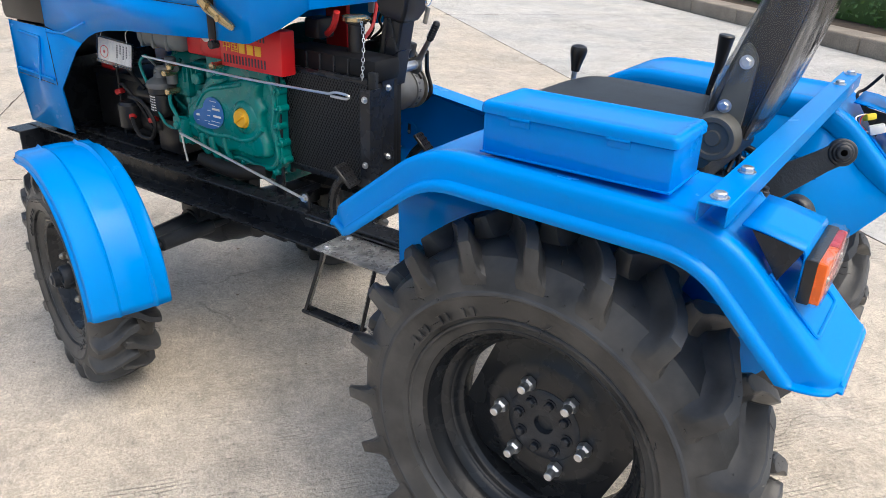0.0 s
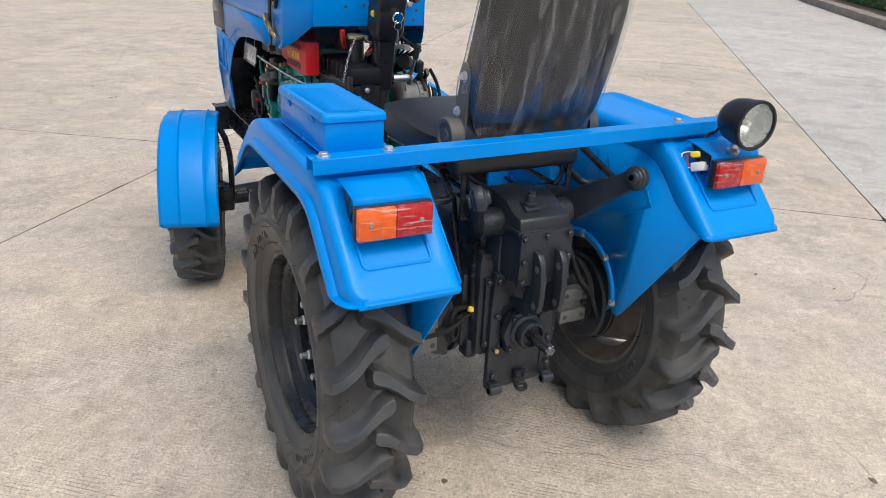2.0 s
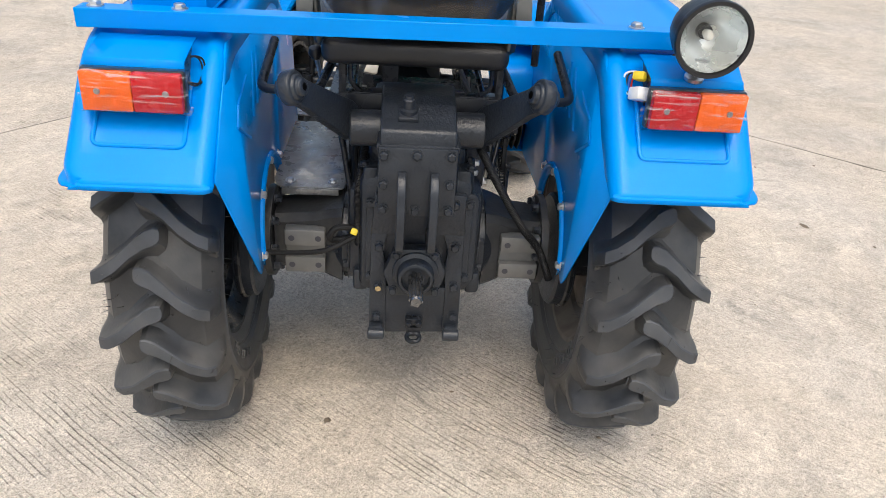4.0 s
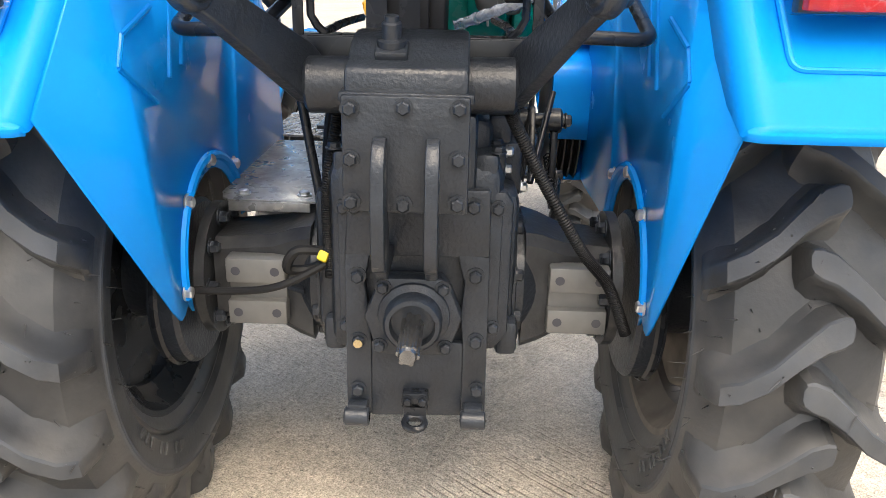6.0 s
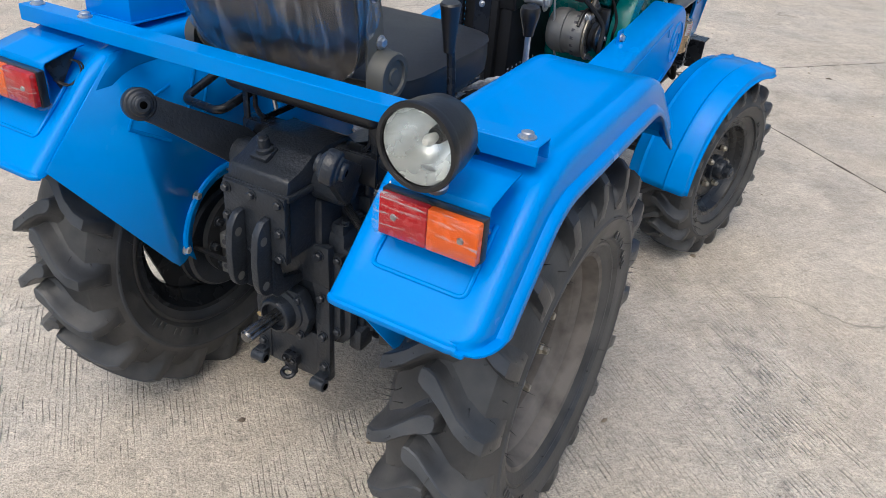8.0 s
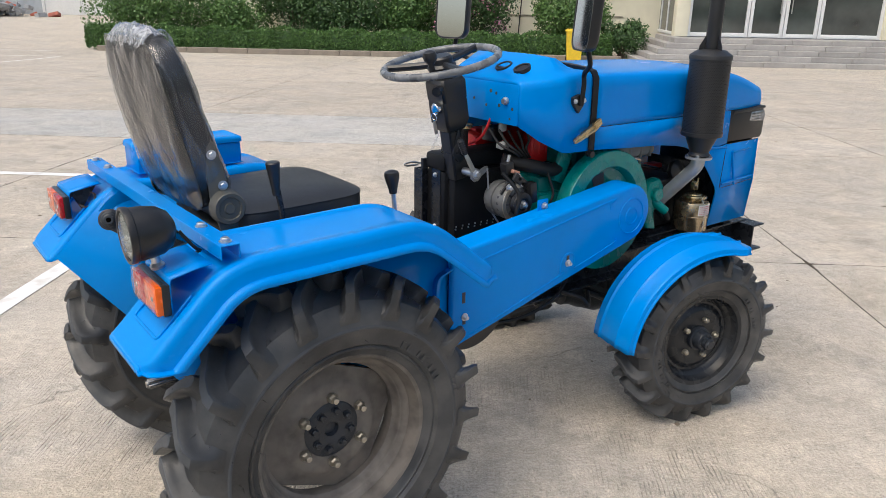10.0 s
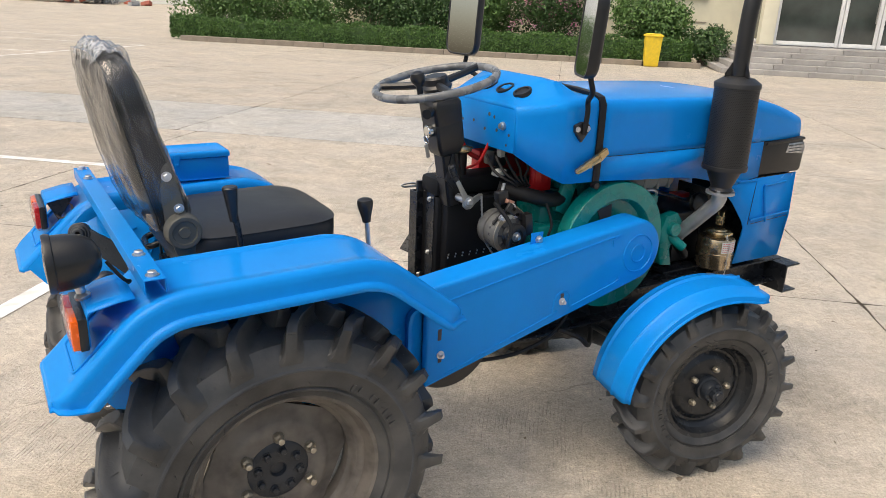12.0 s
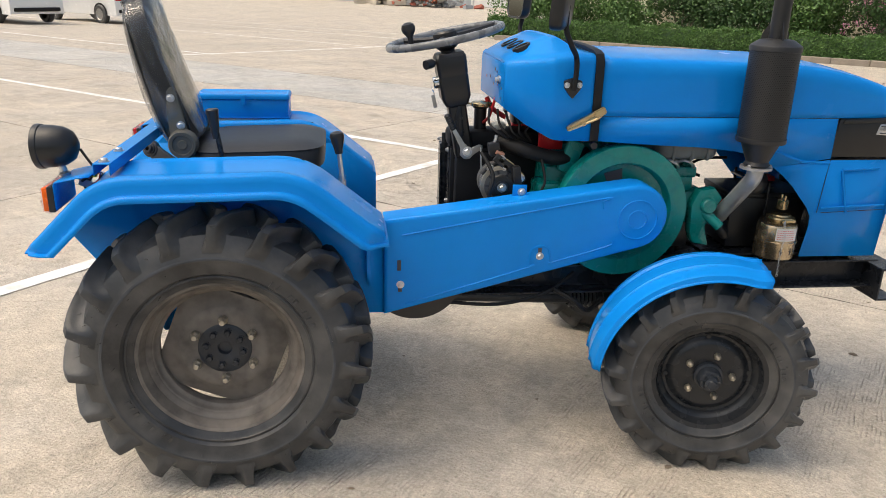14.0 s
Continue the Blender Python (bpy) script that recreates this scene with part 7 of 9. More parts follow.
for x, w in ((1.037, 0.022), (1.008, 0.022), (0.98, 0.022)):
    b = B()
    box(b, (x, 0.1784, 0.896), (w, 0.001, 0.024), 0.0004)
    part("yellow_mark", b, YELLOW, shroud, "plain yellow mark")
b = B()
lathe(b, [(0.0, 0.002), (0.016, 0.002), (0.018, 0.0)], (1.182, 0.1705, 0.912), (0, 1, 0), 24)
part("round_sticker", b, PAPER, engine)
b = B()
box(b, (1.182, 0.1728, 0.914), (0.02, 0.0006, 0.008), 0)
part("print_bar", b, PLATE_BLUE, engine)
b = B()
box(b, (1.385, 0.0, 0.895), (0.20, 0.35, 0.09), 0.025, seg=4)
box(b, (1.385, 0.0, 0.94), (0.17, 0.32, 0.02), 0.008)
for x in (1.34, 1.40, 1.45):
    box(b, (x, 0.0, 0.885), (0.012, 0.356, 0.07), 0.005)
part("fuel_tank", b, GREYTANK, engine, "grey pressed fuel tank")
# fuel filter
b = B()
lathe(b, [(0.0, 0.0), (0.018, 0.001), (0.026, 0.01), (0.027, 0.02), (0.027, 0.055), (0.03, 0.058), (0.03, 0.075), (0.022, 0.085), (0.012, 0.088), (0.011, 0.10), (0.014, 0.101), (0.014, 0.107), (0.010, 0.108), (0.010, 0.125), (0.0, 0.126)], (0, 0, 0), (0, 0, 1), 28, Matrix.Translation((1.40, 0.165, 0.660)) @ Matrix.Scale(1.2, 4))
filt = part("fuel_filter", b, PLASTIC, engine, "black spin-on fuel filter with white print")
b = B()
for k in range(6):
    a = radians(60 + 8 * (k % 2))
    for j in range(4):
        an = radians(62 + 14 * j)
        box(b, (1.40 + 0.0328 * math.cos(an), 0.165 + 0.0328 * math.sin(an), 0.684 + 0.0075 * k), (0.0055, 0.001, 0.0028), 0, (0, 0, math.degrees(an) - 90))
part("print_bar", b, PAPER, filt)
b = B()
lathe(b, [(0.04, 0.0), (0.042, 0.006), (0.04, 0.014), (0.028, 0.022), (0.018, 0.028), (0.015, 0.05), (0.0, 0.055)], (1.398, 0.165, 0.745), (0, 0, 1), 24)
cyl(b, (1.345, 0.165, 0.76), (1.345, 0.165, 0.835), 0.015, seg=16, bev=0.003)
cyl(b, (1.39, 0.175, 0.80), (1.30, 0.18, 0.81), 0.008, seg=10)
part("injection_pump", b, RAW, engine)
b = B()
box(b, (1.32, 0.12, 0.765), (0.06, 0.07, 0.075), 0.012)
for k in range(4):
    box(b, (1.25 + 0.018 * k, 0.135, 0.795), (0.006, 0.05, 0.05), 0.002)
cyl(b, (1.24, 0.15, 0.79), (1.24, 0.172, 0.79), 0.016, seg=16, bev=0.003)
part("pump_housing", b, TEAL, engine)
b = B()
for x, z in ((1.135, 0.842), (1.31, 0.815), (1.335, 0.795), (1.33, 0.745)):
    cyl(b, (x, 0.16, z), (x, 0.19, z), 0.009, seg=10)
    hexbolt(b, (x, 0.19, z), (0, 1, 0), 0.010, 0.008, False)
part("brass_fitting", b, GOLD, engine)
b = B()
tube(b, [(1.43, 0.18, 0.83), (1.448, 0.19, 0.805), (1.42, 0.19, 0.745), (1.389, 0.19, 0.684), (1.366, 0.19, 0.653), (1.335, 0.19, 0.644), (1.29, 0.19, 0.65)], 0.0042, 8, 6)
tube(b, [(1.33, 0.19, 0.745), (1.315, 0.20, 0.715), (1.29, 0.20, 0.68), (1.285, 0.195, 0.65)], 0.005, 8, 6)
tube(b, [(1.36, 0.12, 0.82), (1.40, 0.14, 0.74), (1.36, 0.12, 0.68)], 0.004, 8, 6)
box(b, (1.285, 0.185, 0.645), (0.03, 0.03, 0.07), 0.006)
box(b, (1.30, 0.185, 0.672), (0.045, 0.022, 0.02), 0.004)
cyl(b, (1.30, 0.18, 0.66), (1.30, 0.205, 0.66), 0.011, seg=12, bev=0.002)
part("fuel_pipe", b, TEAL, engine)
b = B()
tube(b, [(1.40, 0.17, 0.80), (1.385, 0.205, 0.832), (1.37, 0.21, 0.835), (1.0, 0.215, 0.835), (0.72, 0.21, 0.840)], 0.0032, 8, 5)
tube(b, [(0.72, 0.21, 0.840), (0.70, 0.21, 0.846), (0.668, 0.21, 0.845), (0.661, 0.21, 0.841), (0.672, 0.21, 0.836), (0.715, 0.21, 0.836)], 0.0032, 8, 4)
part("throttle_rod", b, ZINC, engine)
b = B()
tube(b, [(1.275, 0.21, 0.644), (0.816, 0.21, 0.564)], 0.0038, 8, 0)
tube(b, [(1.275, 0.205, 0.64), (1.27, 0.205, 0.60), (1.262, 0.205, 0.565)], 0.003, 6)
part("stop_rod", b, ZINC, engine)
b = B()
prism(b, [(0.800, 0.532), (0.838, 0.532), (0.834, 0.56), (0.826, 0.576), (0.812, 0.578), (0.802, 0.566)], "y", 0.200, 0.205, 0.001)
box(b, (0.819, 0.212, 0.534), (0.04, 0.022, 0.005), 0.001)
rod_end = part("rod_bracket", b, FRAME, tractor)
b = B()
hexbolt(b, (0.816, 0.205, 0.564), (0, 1, 0), 0.008, 0.008)
part("bolt", b, ZINC, rod_end)
# front accessories: starter motor, battery tray and leads
b = B()
cyl(b, (1.42, 0.12, 0.63), (1.58, 0.12, 0.63), 0.045, seg=24, bev=0.006)
cyl(b, (1.44, 0.13, 0.70), (1.54, 0.13, 0.70), 0.026, seg=18, bev=0.004)
cyl(b, (1.55, 0.17, 0.60), (1.55, 0.17, 0.68), 0.035, seg=22, bev=0.008)
box(b, (1.40, 0.02, 0.60), (0.1, 0.28, 0.1), 0.01)
part("starter_motor", b, PLASTIC, engine)
b = B()
box(b, (1.715, -0.01, 0.63), (0.26, 0.20, 0.17), 0.008)
box(b, (1.715, -0.01, 0.72), (0.266, 0.206, 0.02), 0.005)
battery = part("battery", b, PLASTIC, tractor, "black battery with red terminal cover")
b = B()
box(b, (1.78, 0.06, 0.737), (0.07, 0.045, 0.02), 0.005)
part("terminal_cover", b, WIRE_RED, battery)
b = B()
box(b, (1.70, -0.01, 0.748), (0.03, 0.23, 0.006), 0.001)
for y in (-0.122, 0.102):
    cyl(b, (1.70, y, 0.54), (1.70, y, 0.765), 0.004, seg=8)
part("hold_down", b, FRAME, battery)
b = B()
lathe(b, [(0.0, 0.0), (0.02, 0.002), (0.034, 0.008), (0.037, 0.014), (0.037, 0.028), (0.03, 0.034), (0.012, 0.04), (0.0, 0.04)], (1.63, -0.14, 0.775), (0, -1, 0.1), 26)
part("horn", b, PLASTIC, tractor, "black disc horn")
b = B()
box(b, (1.60, 0.0, 0.527), (0.56, 0.308, 0.006), 0.002)
box(b, (1.93, 0.0, 0.64), (0.006, 0.40, 0.22), 0.002)
part("battery_tray", b, FRAME, tractor)
b = B()
for p in ((1.53, 0.185, 0.64), (1.44, 0.175, 0.645), (1.64, 0.14, 0.69), (1.575, -0.08, 0.69)):
    box(b, p, (0.03, 0.02, 0.016), 0.004, (0, 20, 0))
part("terminal_cap", b, WIRE_RED, engine)
b = B()
tube(b, [(1.52, 0.19, 0.70), (1.45, 0.2, 0.70), (1.40, 0.2, 0.65), (1.42, 0.2, 0.60), (1.48, 0.2, 0.60), (1.52, 0.19, 0.64)], 0.006, 8, 6)
tube(b, [(1.60, 0.16, 0.72), (1.54, 0.19, 0.73), (1.49, 0.18, 0.68), (1.44, 0.18, 0.62)], 0.005, 8, 6)
tube(b, [(1.66, 0.10, 0.80), (1.58, 0.15, 0.78), (1.50, 0.15, 0.72)], 0.005, 8, 6)
tube(b, [(1.0, 0.15, 0.58), (1.1, 0.18, 0.565), (1.24, 0.17, 0.57)], 0.02, 10, 5)
part("battery_lead", b, HOSE, engine)
tag_m = Matrix.Translation((1.535, 0.206, 0.828)) @ pose(0, 0, 0, 6, -4, 4)
b = B()
box(b, (0, 0, 0), (0.138, 0.003, 0.06), 0.001)
tag = part("paper_tag", b, PAPER, tractor, "white paper inspection tag in a clear sleeve", m=tag_m)
b = B()
for k, h in enumerate((0.04, 0.03, 0.042, 0.036)):
    for j in range(int(h / 0.0065)):
        box(b, (-0.012 - 0.013 * k, 0.0018, 0.02 - 0.0065 * j), (0.0045, 0.0006, 0.0045))
part("print_bar", b, INK_AND_SLOT, tag)
b = B()
tube(b, [(0.042 + 0.0165 * math.cos(2 * math.pi * k / 20), 0.0018, -0.006 + 0.0165 * math.sin(2 * math.pi * k / 20)) for k in range(20)], 0.0012, 6, 0, True)
lathe(b, [(0.0, 0.0004), (0.0055, 0.0)], (0.042, 0.0018, -0.006), (0, 1, 0), 5)
part("red_stamp", b, STAMP, tag)
b = B()
box(b, (0, 0, -0.002), (0.15, 0.006, 0.074), 0.001)
part("sleeve", b, FILM, tag, "clear plastic sleeve")
b = B()
tube(b, [(0.06, 0, 0.034), (0.05, 0.0, 0.06), (0.052, -0.02, 0.075)], 0.001, 5, 4)
tube(b, [(-0.05, 0, 0.034), (-0.045, 0.0, 0.06), (-0.05, -0.02, 0.075)], 0.001, 5, 4)
part("string", b, PAPER, tag)

# right side of the engine
b = B()
box(b, (1.43, -0.12, 0.70), (0.08, 0.10, 0.11), 0.02)
prism(b, [(1.405, 0.63), (1.42, 0.595), (1.475, 0.585), (1.465, 0.615), (1.455, 0.65), (1.475, 0.70), (1.50, 0.74), (1.47, 0.775), (1.42, 0.765), (1.40, 0.72)], "y", -0.215, -0.175, 0.008)
cyl(b, (1.445, -0.205, 0.70), (1.49, -0.24, 0.655), 0.016, seg=14, bev=0.003)
cyl(b, (1.45, -0.21, 0.72), (1.45, -0.235, 0.72), 0.024, seg=18, bev=0.004)
part("crank_housing", b, TEAL, engine)
b = B()
box(b, (1.35, -0.10, 0.81), (0.16, 0.12, 0.035), 0.008)
box(b, (1.35, -0.12, 0.775), (0.14, 0.09, 0.05), 0.012)
for x in (1.30, 1.345, 1.395):
    hexbolt(b, (x, -0.135, 0.8275), (0, 0, 1), 0.008, 0.01)
part("cylinder_head", b, TEAL, engine)
b = B()
for x, r in ((1.31, 0.006), (1.36, 0.005)):
    tube(b, [(x, -0.15, 0.84), (x + 0.02, -0.17, 0.85), (x + 0.05, -0.165, 0.835), (x + 0.07, -0.13, 0.80)], r, 8, 5)
    hexbolt(b, (x, -0.15, 0.835), (0, -0.4, 1), 0.009, 0.012, False)
part("injector_pipe", b, ZINC, engine)
b = B()
box(b, (1.20, 0.0, 0.86), (0.1, 0.2, 0.08), 0.01)
part("rocker_cover", b, TEAL, engine)
b = B()
box(b, (0.98, -0.12, 0.72), (0.12, 0.1, 0.12), 0.015)
part("engine_bracket", b, TEAL, engine)
b = B()
box(b, (1.02, -0.16, 0.86), (0.05, 0.02, 0.10), 0.005, (0, 20, 0))
part("lifting_lug", b, TEAL, engine)
b = B()
box(b, (0.97, -0.10, 0.93), (0.075, 0.015, 0.12), 0.003)
for k in range(3):
    box(b, (0.945 + 0.025 * k, -0.109, 0.935), (0.007, 0.004, 0.07), 0.001)
part("shroud_plate", b, RED, engine, "red sheet-metal shroud plate")
b = B()
tube(b, [(0.80, -0.12, 0.90), (0.88, -0.17, 0.88), (0.98, -0.16, 0.855), (1.08, -0.12, 0.86)], 0.022, 12, 6)
tube(b, [(0.74, -0.19, 0.88), (0.77, -0.235, 0.82), (0.76, -0.24, 0.76), (0.80, -0.23, 0.72)], 0.006, 8, 6)
tube(b, [(0.92, -0.2, 0.86), (0.93, -0.22, 0.80), (0.92, -0.22, 0.76), (0.96, -0.21, 0.73)], 0.004, 8, 6)
tube(b, [(1.48, -0.235, 0.66), (1.505, -0.235, 0.63), (1.53, -0.2, 0.62), (1.56, -0.13, 0.64)], 0.012, 10, 6)
tube(b, [(0.98, -0.24, 0.46), (1.03, -0.28, 0.44), (1.08, -0.27, 0.40), (1.15, -0.2, 0.41)], 0.008, 8, 6)
tube(b, [(0.62, -0.24, 0.43), (0.8, -0.25, 0.42), (0.95, -0.24, 0.45), (1.05, -0.2, 0.5)], 0.006, 8, 6)
tube(b, [(1.66, -0.21, 0.50), (1.64, -0.25, 0.47), (1.62, -0.25, 0.52)], 0.009, 8, 6)
part("coolant_hose", b, HOSE, tractor)
# alternator
AX = Vector((0.80, -0.15, 0.780))
b = B()
lathe(b, [(0.0, -0.062), (0.03, -0.062), (0.047, -0.056), (0.055, -0.044), (0.057, -0.03), (0.057, -0.012), (0.053, -0.011), (0.053, 0.010), (0.057, 0.011), (0.058, 0.03), (0.054, 0.042), (0.045, 0.046), (0.028, 0.047), (0.0, 0.047)], AX, (0, -1, 0), 40)
alt = part("alternator", b, RAW, tractor, "grey alternator with black pulley")
b = B()
for k in range(18):
    a = 2 * math.pi * k / 18
    box(b, AX + Vector((0.0555 * math.cos(a), -0.022, 0.0555 * math.sin(a))), (0.004, 0.014, 0.008), 0.001, (0, -math.degrees(a), 0))
    if k % 2:
        box(b, AX + Vector((0.038 * math.cos(a), -0.0475, 0.038 * math.sin(a))), (0.014, 0.003, 0.006), 0.001, (0, -math.degrees(a), 0))
part("vent_slot", b, INK_AND_SLOT, alt)
b = B()
lathe(b, [(0.0, 0.047), (0.016, 0.047), (0.016, 0.052), (0.036, 0.054), (0.037, 0.057), (0.03, 0.064), (0.037, 0.072), (0.036, 0.075), (0.022, 0.077), (0.02, 0.073), (0.0, 0.073)], AX, (0, -1, 0), 36)
pulley = part("pulley", b, PLASTIC, alt)
b = B()
hexbolt(b, AX + Vector((0, -0.073, 0)), (0, -1, 0), 0.0105, 0.01)
cyl(b, AX + Vector((0, -0.08, 0)), AX + Vector((0, -0.09, 0)), 0.005, seg=12)
part("pulley_nut", b, STEEL, pulley)
b = B()
tube(b, [AX + Vector((0.062 * math.cos(radians(a)), -0.03, 0.062 * math.sin(radians(a)))) for a in (150, 120, 90, 60, 30, 0, -30)], 0.0045, 8, 4)
box(b, AX + Vector((0.01, -0.05, 0.066)), (0.075, 0.012, 0.026), 0.004, (0, 35, 0))
box(b, AX + Vector((0.045, -0.06, 0.03)), (0.026, 0.03, 0.065), 0.005, (0, -8, 0))
part("alternator_bracket", b, PLASTIC, alt)
b = B()
prism(b, [(0.795, 0.872), (0.822, 0.858), (0.845, 0.84), (0.872, 0.812), (0.878, 0.795), (0.868, 0.785), (0.85, 0.805), (0.822, 0.83), (0.79, 0.85), (0.785, 0.862)], "y", -0.192, -0.188, 0.0008)
part("adjuster_arm", b, GOLD, alt)
b = B()
arc = [(AX.x + r * math.cos(radians(a)), AX.z + r * math.sin(radians(a))) for r, span in ((0.061, range(75, 286, 15)), (0.049, range(285, 74, -15))) for a in span]
prism(b, arc, "y", -0.2015, -0.1975)
part("end_strap", b, NUTDARK, alt, "olive plated end strap")
b = B()
for p, r in (((0.80, -0.194, 0.858), 0.010), ((0.812, -0.194, 0.838), 0.010), ((0.862, -0.194, 0.802), 0.009), ((0.77, -0.19, 0.83), 0.009)):
    hexbolt(b, p, (0, -1, 0), r, 0.01)
cyl(b, (0.775, -0.20, 0.735), (0.82, -0.215, 0.715), 0.005, seg=10)
part("bolt", b, ZINC, alt)
b = B()
box(b, (0.782, -0.165, 0.885), (0.035, 0.03, 0.04), 0.006, (0, -12, 0))
part("voltage_regulator", b, PLASTIC, alt)
b = B()
cyl(b, (0.783, -0.165, 0.90), (0.788, -0.165, 0.925), 0.005, seg=10)
part("terminal_stud", b, ZINC, alt)
b = B()
box(b, (0.797, -0.178, 0.874), (0.026, 0.03, 0.012), 0.002, (0, 20, 0))
part("copper_strap", b, COPPER, alt)

# oil-bath air cleaner
b = B()
lathe(b, [(0.0, 0.0), (0.054, 0.0), (0.061, 0.005), (0.062, 0.01), (0.062, 0.052), (0.0645, 0.054), (0.0645, 0.06), (0.062, 0.062), (0.062, 0.105), (0.059, 0.112), (0.052, 0.114), (0.0, 0.115)], (1.705, -0.197, 0.545), (0, 0, 1), 44)
can = part("air_cleaner", b, CANGOLD, tractor, "tinned steel oil-bath air cleaner canister")
b = B()
lathe(b, [(0.03, 0.113), (0.032, 0.122), (0.042, 0.123), (0.044, 0.128), (0.042, 0.133), (0.03, 0.135), (0.028, 0.139), (0.0, 0.14)], (1.712, -0.195, 0.545), (0, 0, 1), 30)
box(b, (1.716, -0.232, 0.67), (0.05, 0.014, 0.012), 0.003, (0, 0, 8))
part("lid_clamp", b, GOLD, can)
b = B()
box(b, (1.712, -0.195, 0.715), (0.026, 0.026, 0.032), 0.003, (0, 0, 20))
for y in (-0.01, 0.01):
    cyl(b, (1.712, -0.195 + y, 0.73), (1.712, -0.195 + y, 0.745), 0.004, seg=8)
part("clip", b, GOLD, can)
b = B()
for i in range(10):
    a = radians(-118 + 6.5 * i)
    box(b, (1.705 + 0.0626 * math.cos(a), -0.197 + 0.0626 * math.sin(a), 0.632), (0.007, 0.001, 0.04), 0, (0, 0, math.degrees(a) - 90))
lab = part("paper_label", b, PAPER, can)
b = B()
for k in range(5):
    for i in range(8):
        a = radians(-115 + 6.5 * i)
        box(b, (1.705 + 0.0632 * math.cos(a), -0.197 + 0.0632 * math.sin(a), 0.618 + 0.007 * k), (0.005, 0.0006, 0.0018), 0, (0, 0, math.degrees(a) - 90))
part("print_bar", b, STAMP, lab)
b = B()
path = smooth_path([(1.70, -0.24, 0.672), (1.695, -0.262, 0.63), (1.69, -0.264, 0.56), (1.69, -0.265, 0.50)], 7)
for i, (p, q) in enumerate(zip(path, path[1:])):
    d = (q - p).normalized()
    side = d.orthogonal().normalized() if i % 2 else d.cross(d.orthogonal()).normalized()
    tube(b, [(p + q) / 2 + d * 0.0058 * math.cos(a) + side * 0.003 * math.sin(a) for a in [2 * math.pi * k / 8 for k in range(8)]], 0.0009, 5, 0, True)
part("chain", b, ZINC, can)
b = B()
for a in (-100, -70):
    box(b, (1.705 + 0.0626 * math.cos(radians(a)), -0.197 + 0.0626 * math.sin(radians(a)), 0.577), (0.012, 0.001, 0.004), 0, (0, 20, a + 90))
    box(b, (1.705 + 0.0626 * math.cos(radians(a)), -0.197 + 0.0626 * math.sin(radians(a)), 0.577), (0.003, 0.001, 0.022), 0, (0, 0, a + 90))
part("pen_mark", b, INK_AND_SLOT, can)

# ---- radiator ----
b = B()
box(b, (0.82, 0.058, 0.72), (0.285, 0.094, 0.26), 0.006)
radiator = part("radiator", b, CORE, tractor, "black radiator with expanded-metal guard")
b = B()
box(b, (0.82, 0.058, 0.878), (0.30, 0.10, 0.056), 0.014)
part("top_tank", b, CORE, radiator)
b = B()
box(b, (0.82, -0.005, 0.72), (0.26, 0.04, 0.25), 0.012)
part("fan_shroud", b, CORE, radiator)
# bright zinc dots stand in for light showing through paired holes
b = B()
for k in range(7):
    for dz in (0.0, 0.009):
        lathe(b, [(0.0032, 0.0), (0.0028, 0.0012), (0.0, 0.0014)], (0.698 + 0.026 * k + 0.25 * dz, -0.0255, 0.668 + dz), (0, -1, 0), 8)
part("bright_hole", b, ZINC, radiator)["kind"] = "stuff"
for k in range(6):
    b = B()
    box(b, (0.705 + 0.045 * k, 0.1095, 0.878), (0.004, 0.006, 0.044), 0.001)
    part("tank_rib", b, FRAME, radiator)
for x in (0.672, 0.955):
    b = B()
    box(b, (x, 0.112, 0.73), (0.022, 0.012, 0.30), 0.002)
    part("frame_bar", b, FRAME, radiator)
for z in (0.60, 0.855):
    b = B()
    box(b, (0.815, 0.112, z), (0.26, 0.012, 0.014), 0.002)
    part("frame_bar", b, FRAME, radiator)
b = B()
n = 36
for i in range(-30, n):
    for f in (1, -1):
        x0, x1 = 0.685 + 0.0088 * i, 0.685 + 0.0088 * i + 0.24 * 0.62
        z0, z1 = 0.608, 0.848
        a, c = max(x0, 0.685), min(x1, 0.945)
        if c - a < 0.004:
            continue
        za, zc = z0 + (a - x0) / 0.62, z0 + (c - x0) / 0.62
        if f < 0:
            za, zc = z0 + z1 - za, z0 + z1 - zc
        tube(b, [(a, 0.119, za), (c, 0.119, zc)], 0.0011, 4, 0)
part("mesh_guard", b, MESHWIRE, radiator)["kind"] = "stuff"
b = B()
lathe(b, [(0.02, 0.0), (0.02, 0.072), (0.026, 0.075), (0.026, 0.081), (0.0, 0.081)], (0.775, 0.05, 0.898), (0, 0, 1), 22)
part("filler_neck", b, PLASTIC, radiator)
b = B()
lathe(b, [(0.033, 0.0), (0.033, 0.008), (0.028, 0.012), (0.01, 0.013), (0.0, 0.015)], (0.775, 0.05, 0.979), (0, 0, 1), 24)
box(b, (0.775, 0.05, 0.986), (0.082, 0.014, 0.004), 0.001)
part("radiator_cap", b, GOLD, radiator)
b = B()
link = [Vector((0.742, 0.07, 0.98)), Vector((0.715, 0.095, 0.95)), Vector((0.70, 0.115, 0.90)), Vector((0.695, 0.125, 0.862))]
path = smooth_path(link, 5)
for i, (p, q) in enumerate(zip(path, path[1:])):
    d = (q - p)
    side = d.orthogonal().normalized() if i % 2 else d.cross(d.orthogonal()).normalized()
    c = (p + q) / 2
    d = d.normalized()
    tube(b, [c + d * 0.006 * math.cos(a) + side * 0.0035 * math.sin(a) for a in [2 * math.pi * k / 8 for k in range(8)]], 0.0009, 5, 0, True)
part("cap_chain", b, ZINC, radiator)
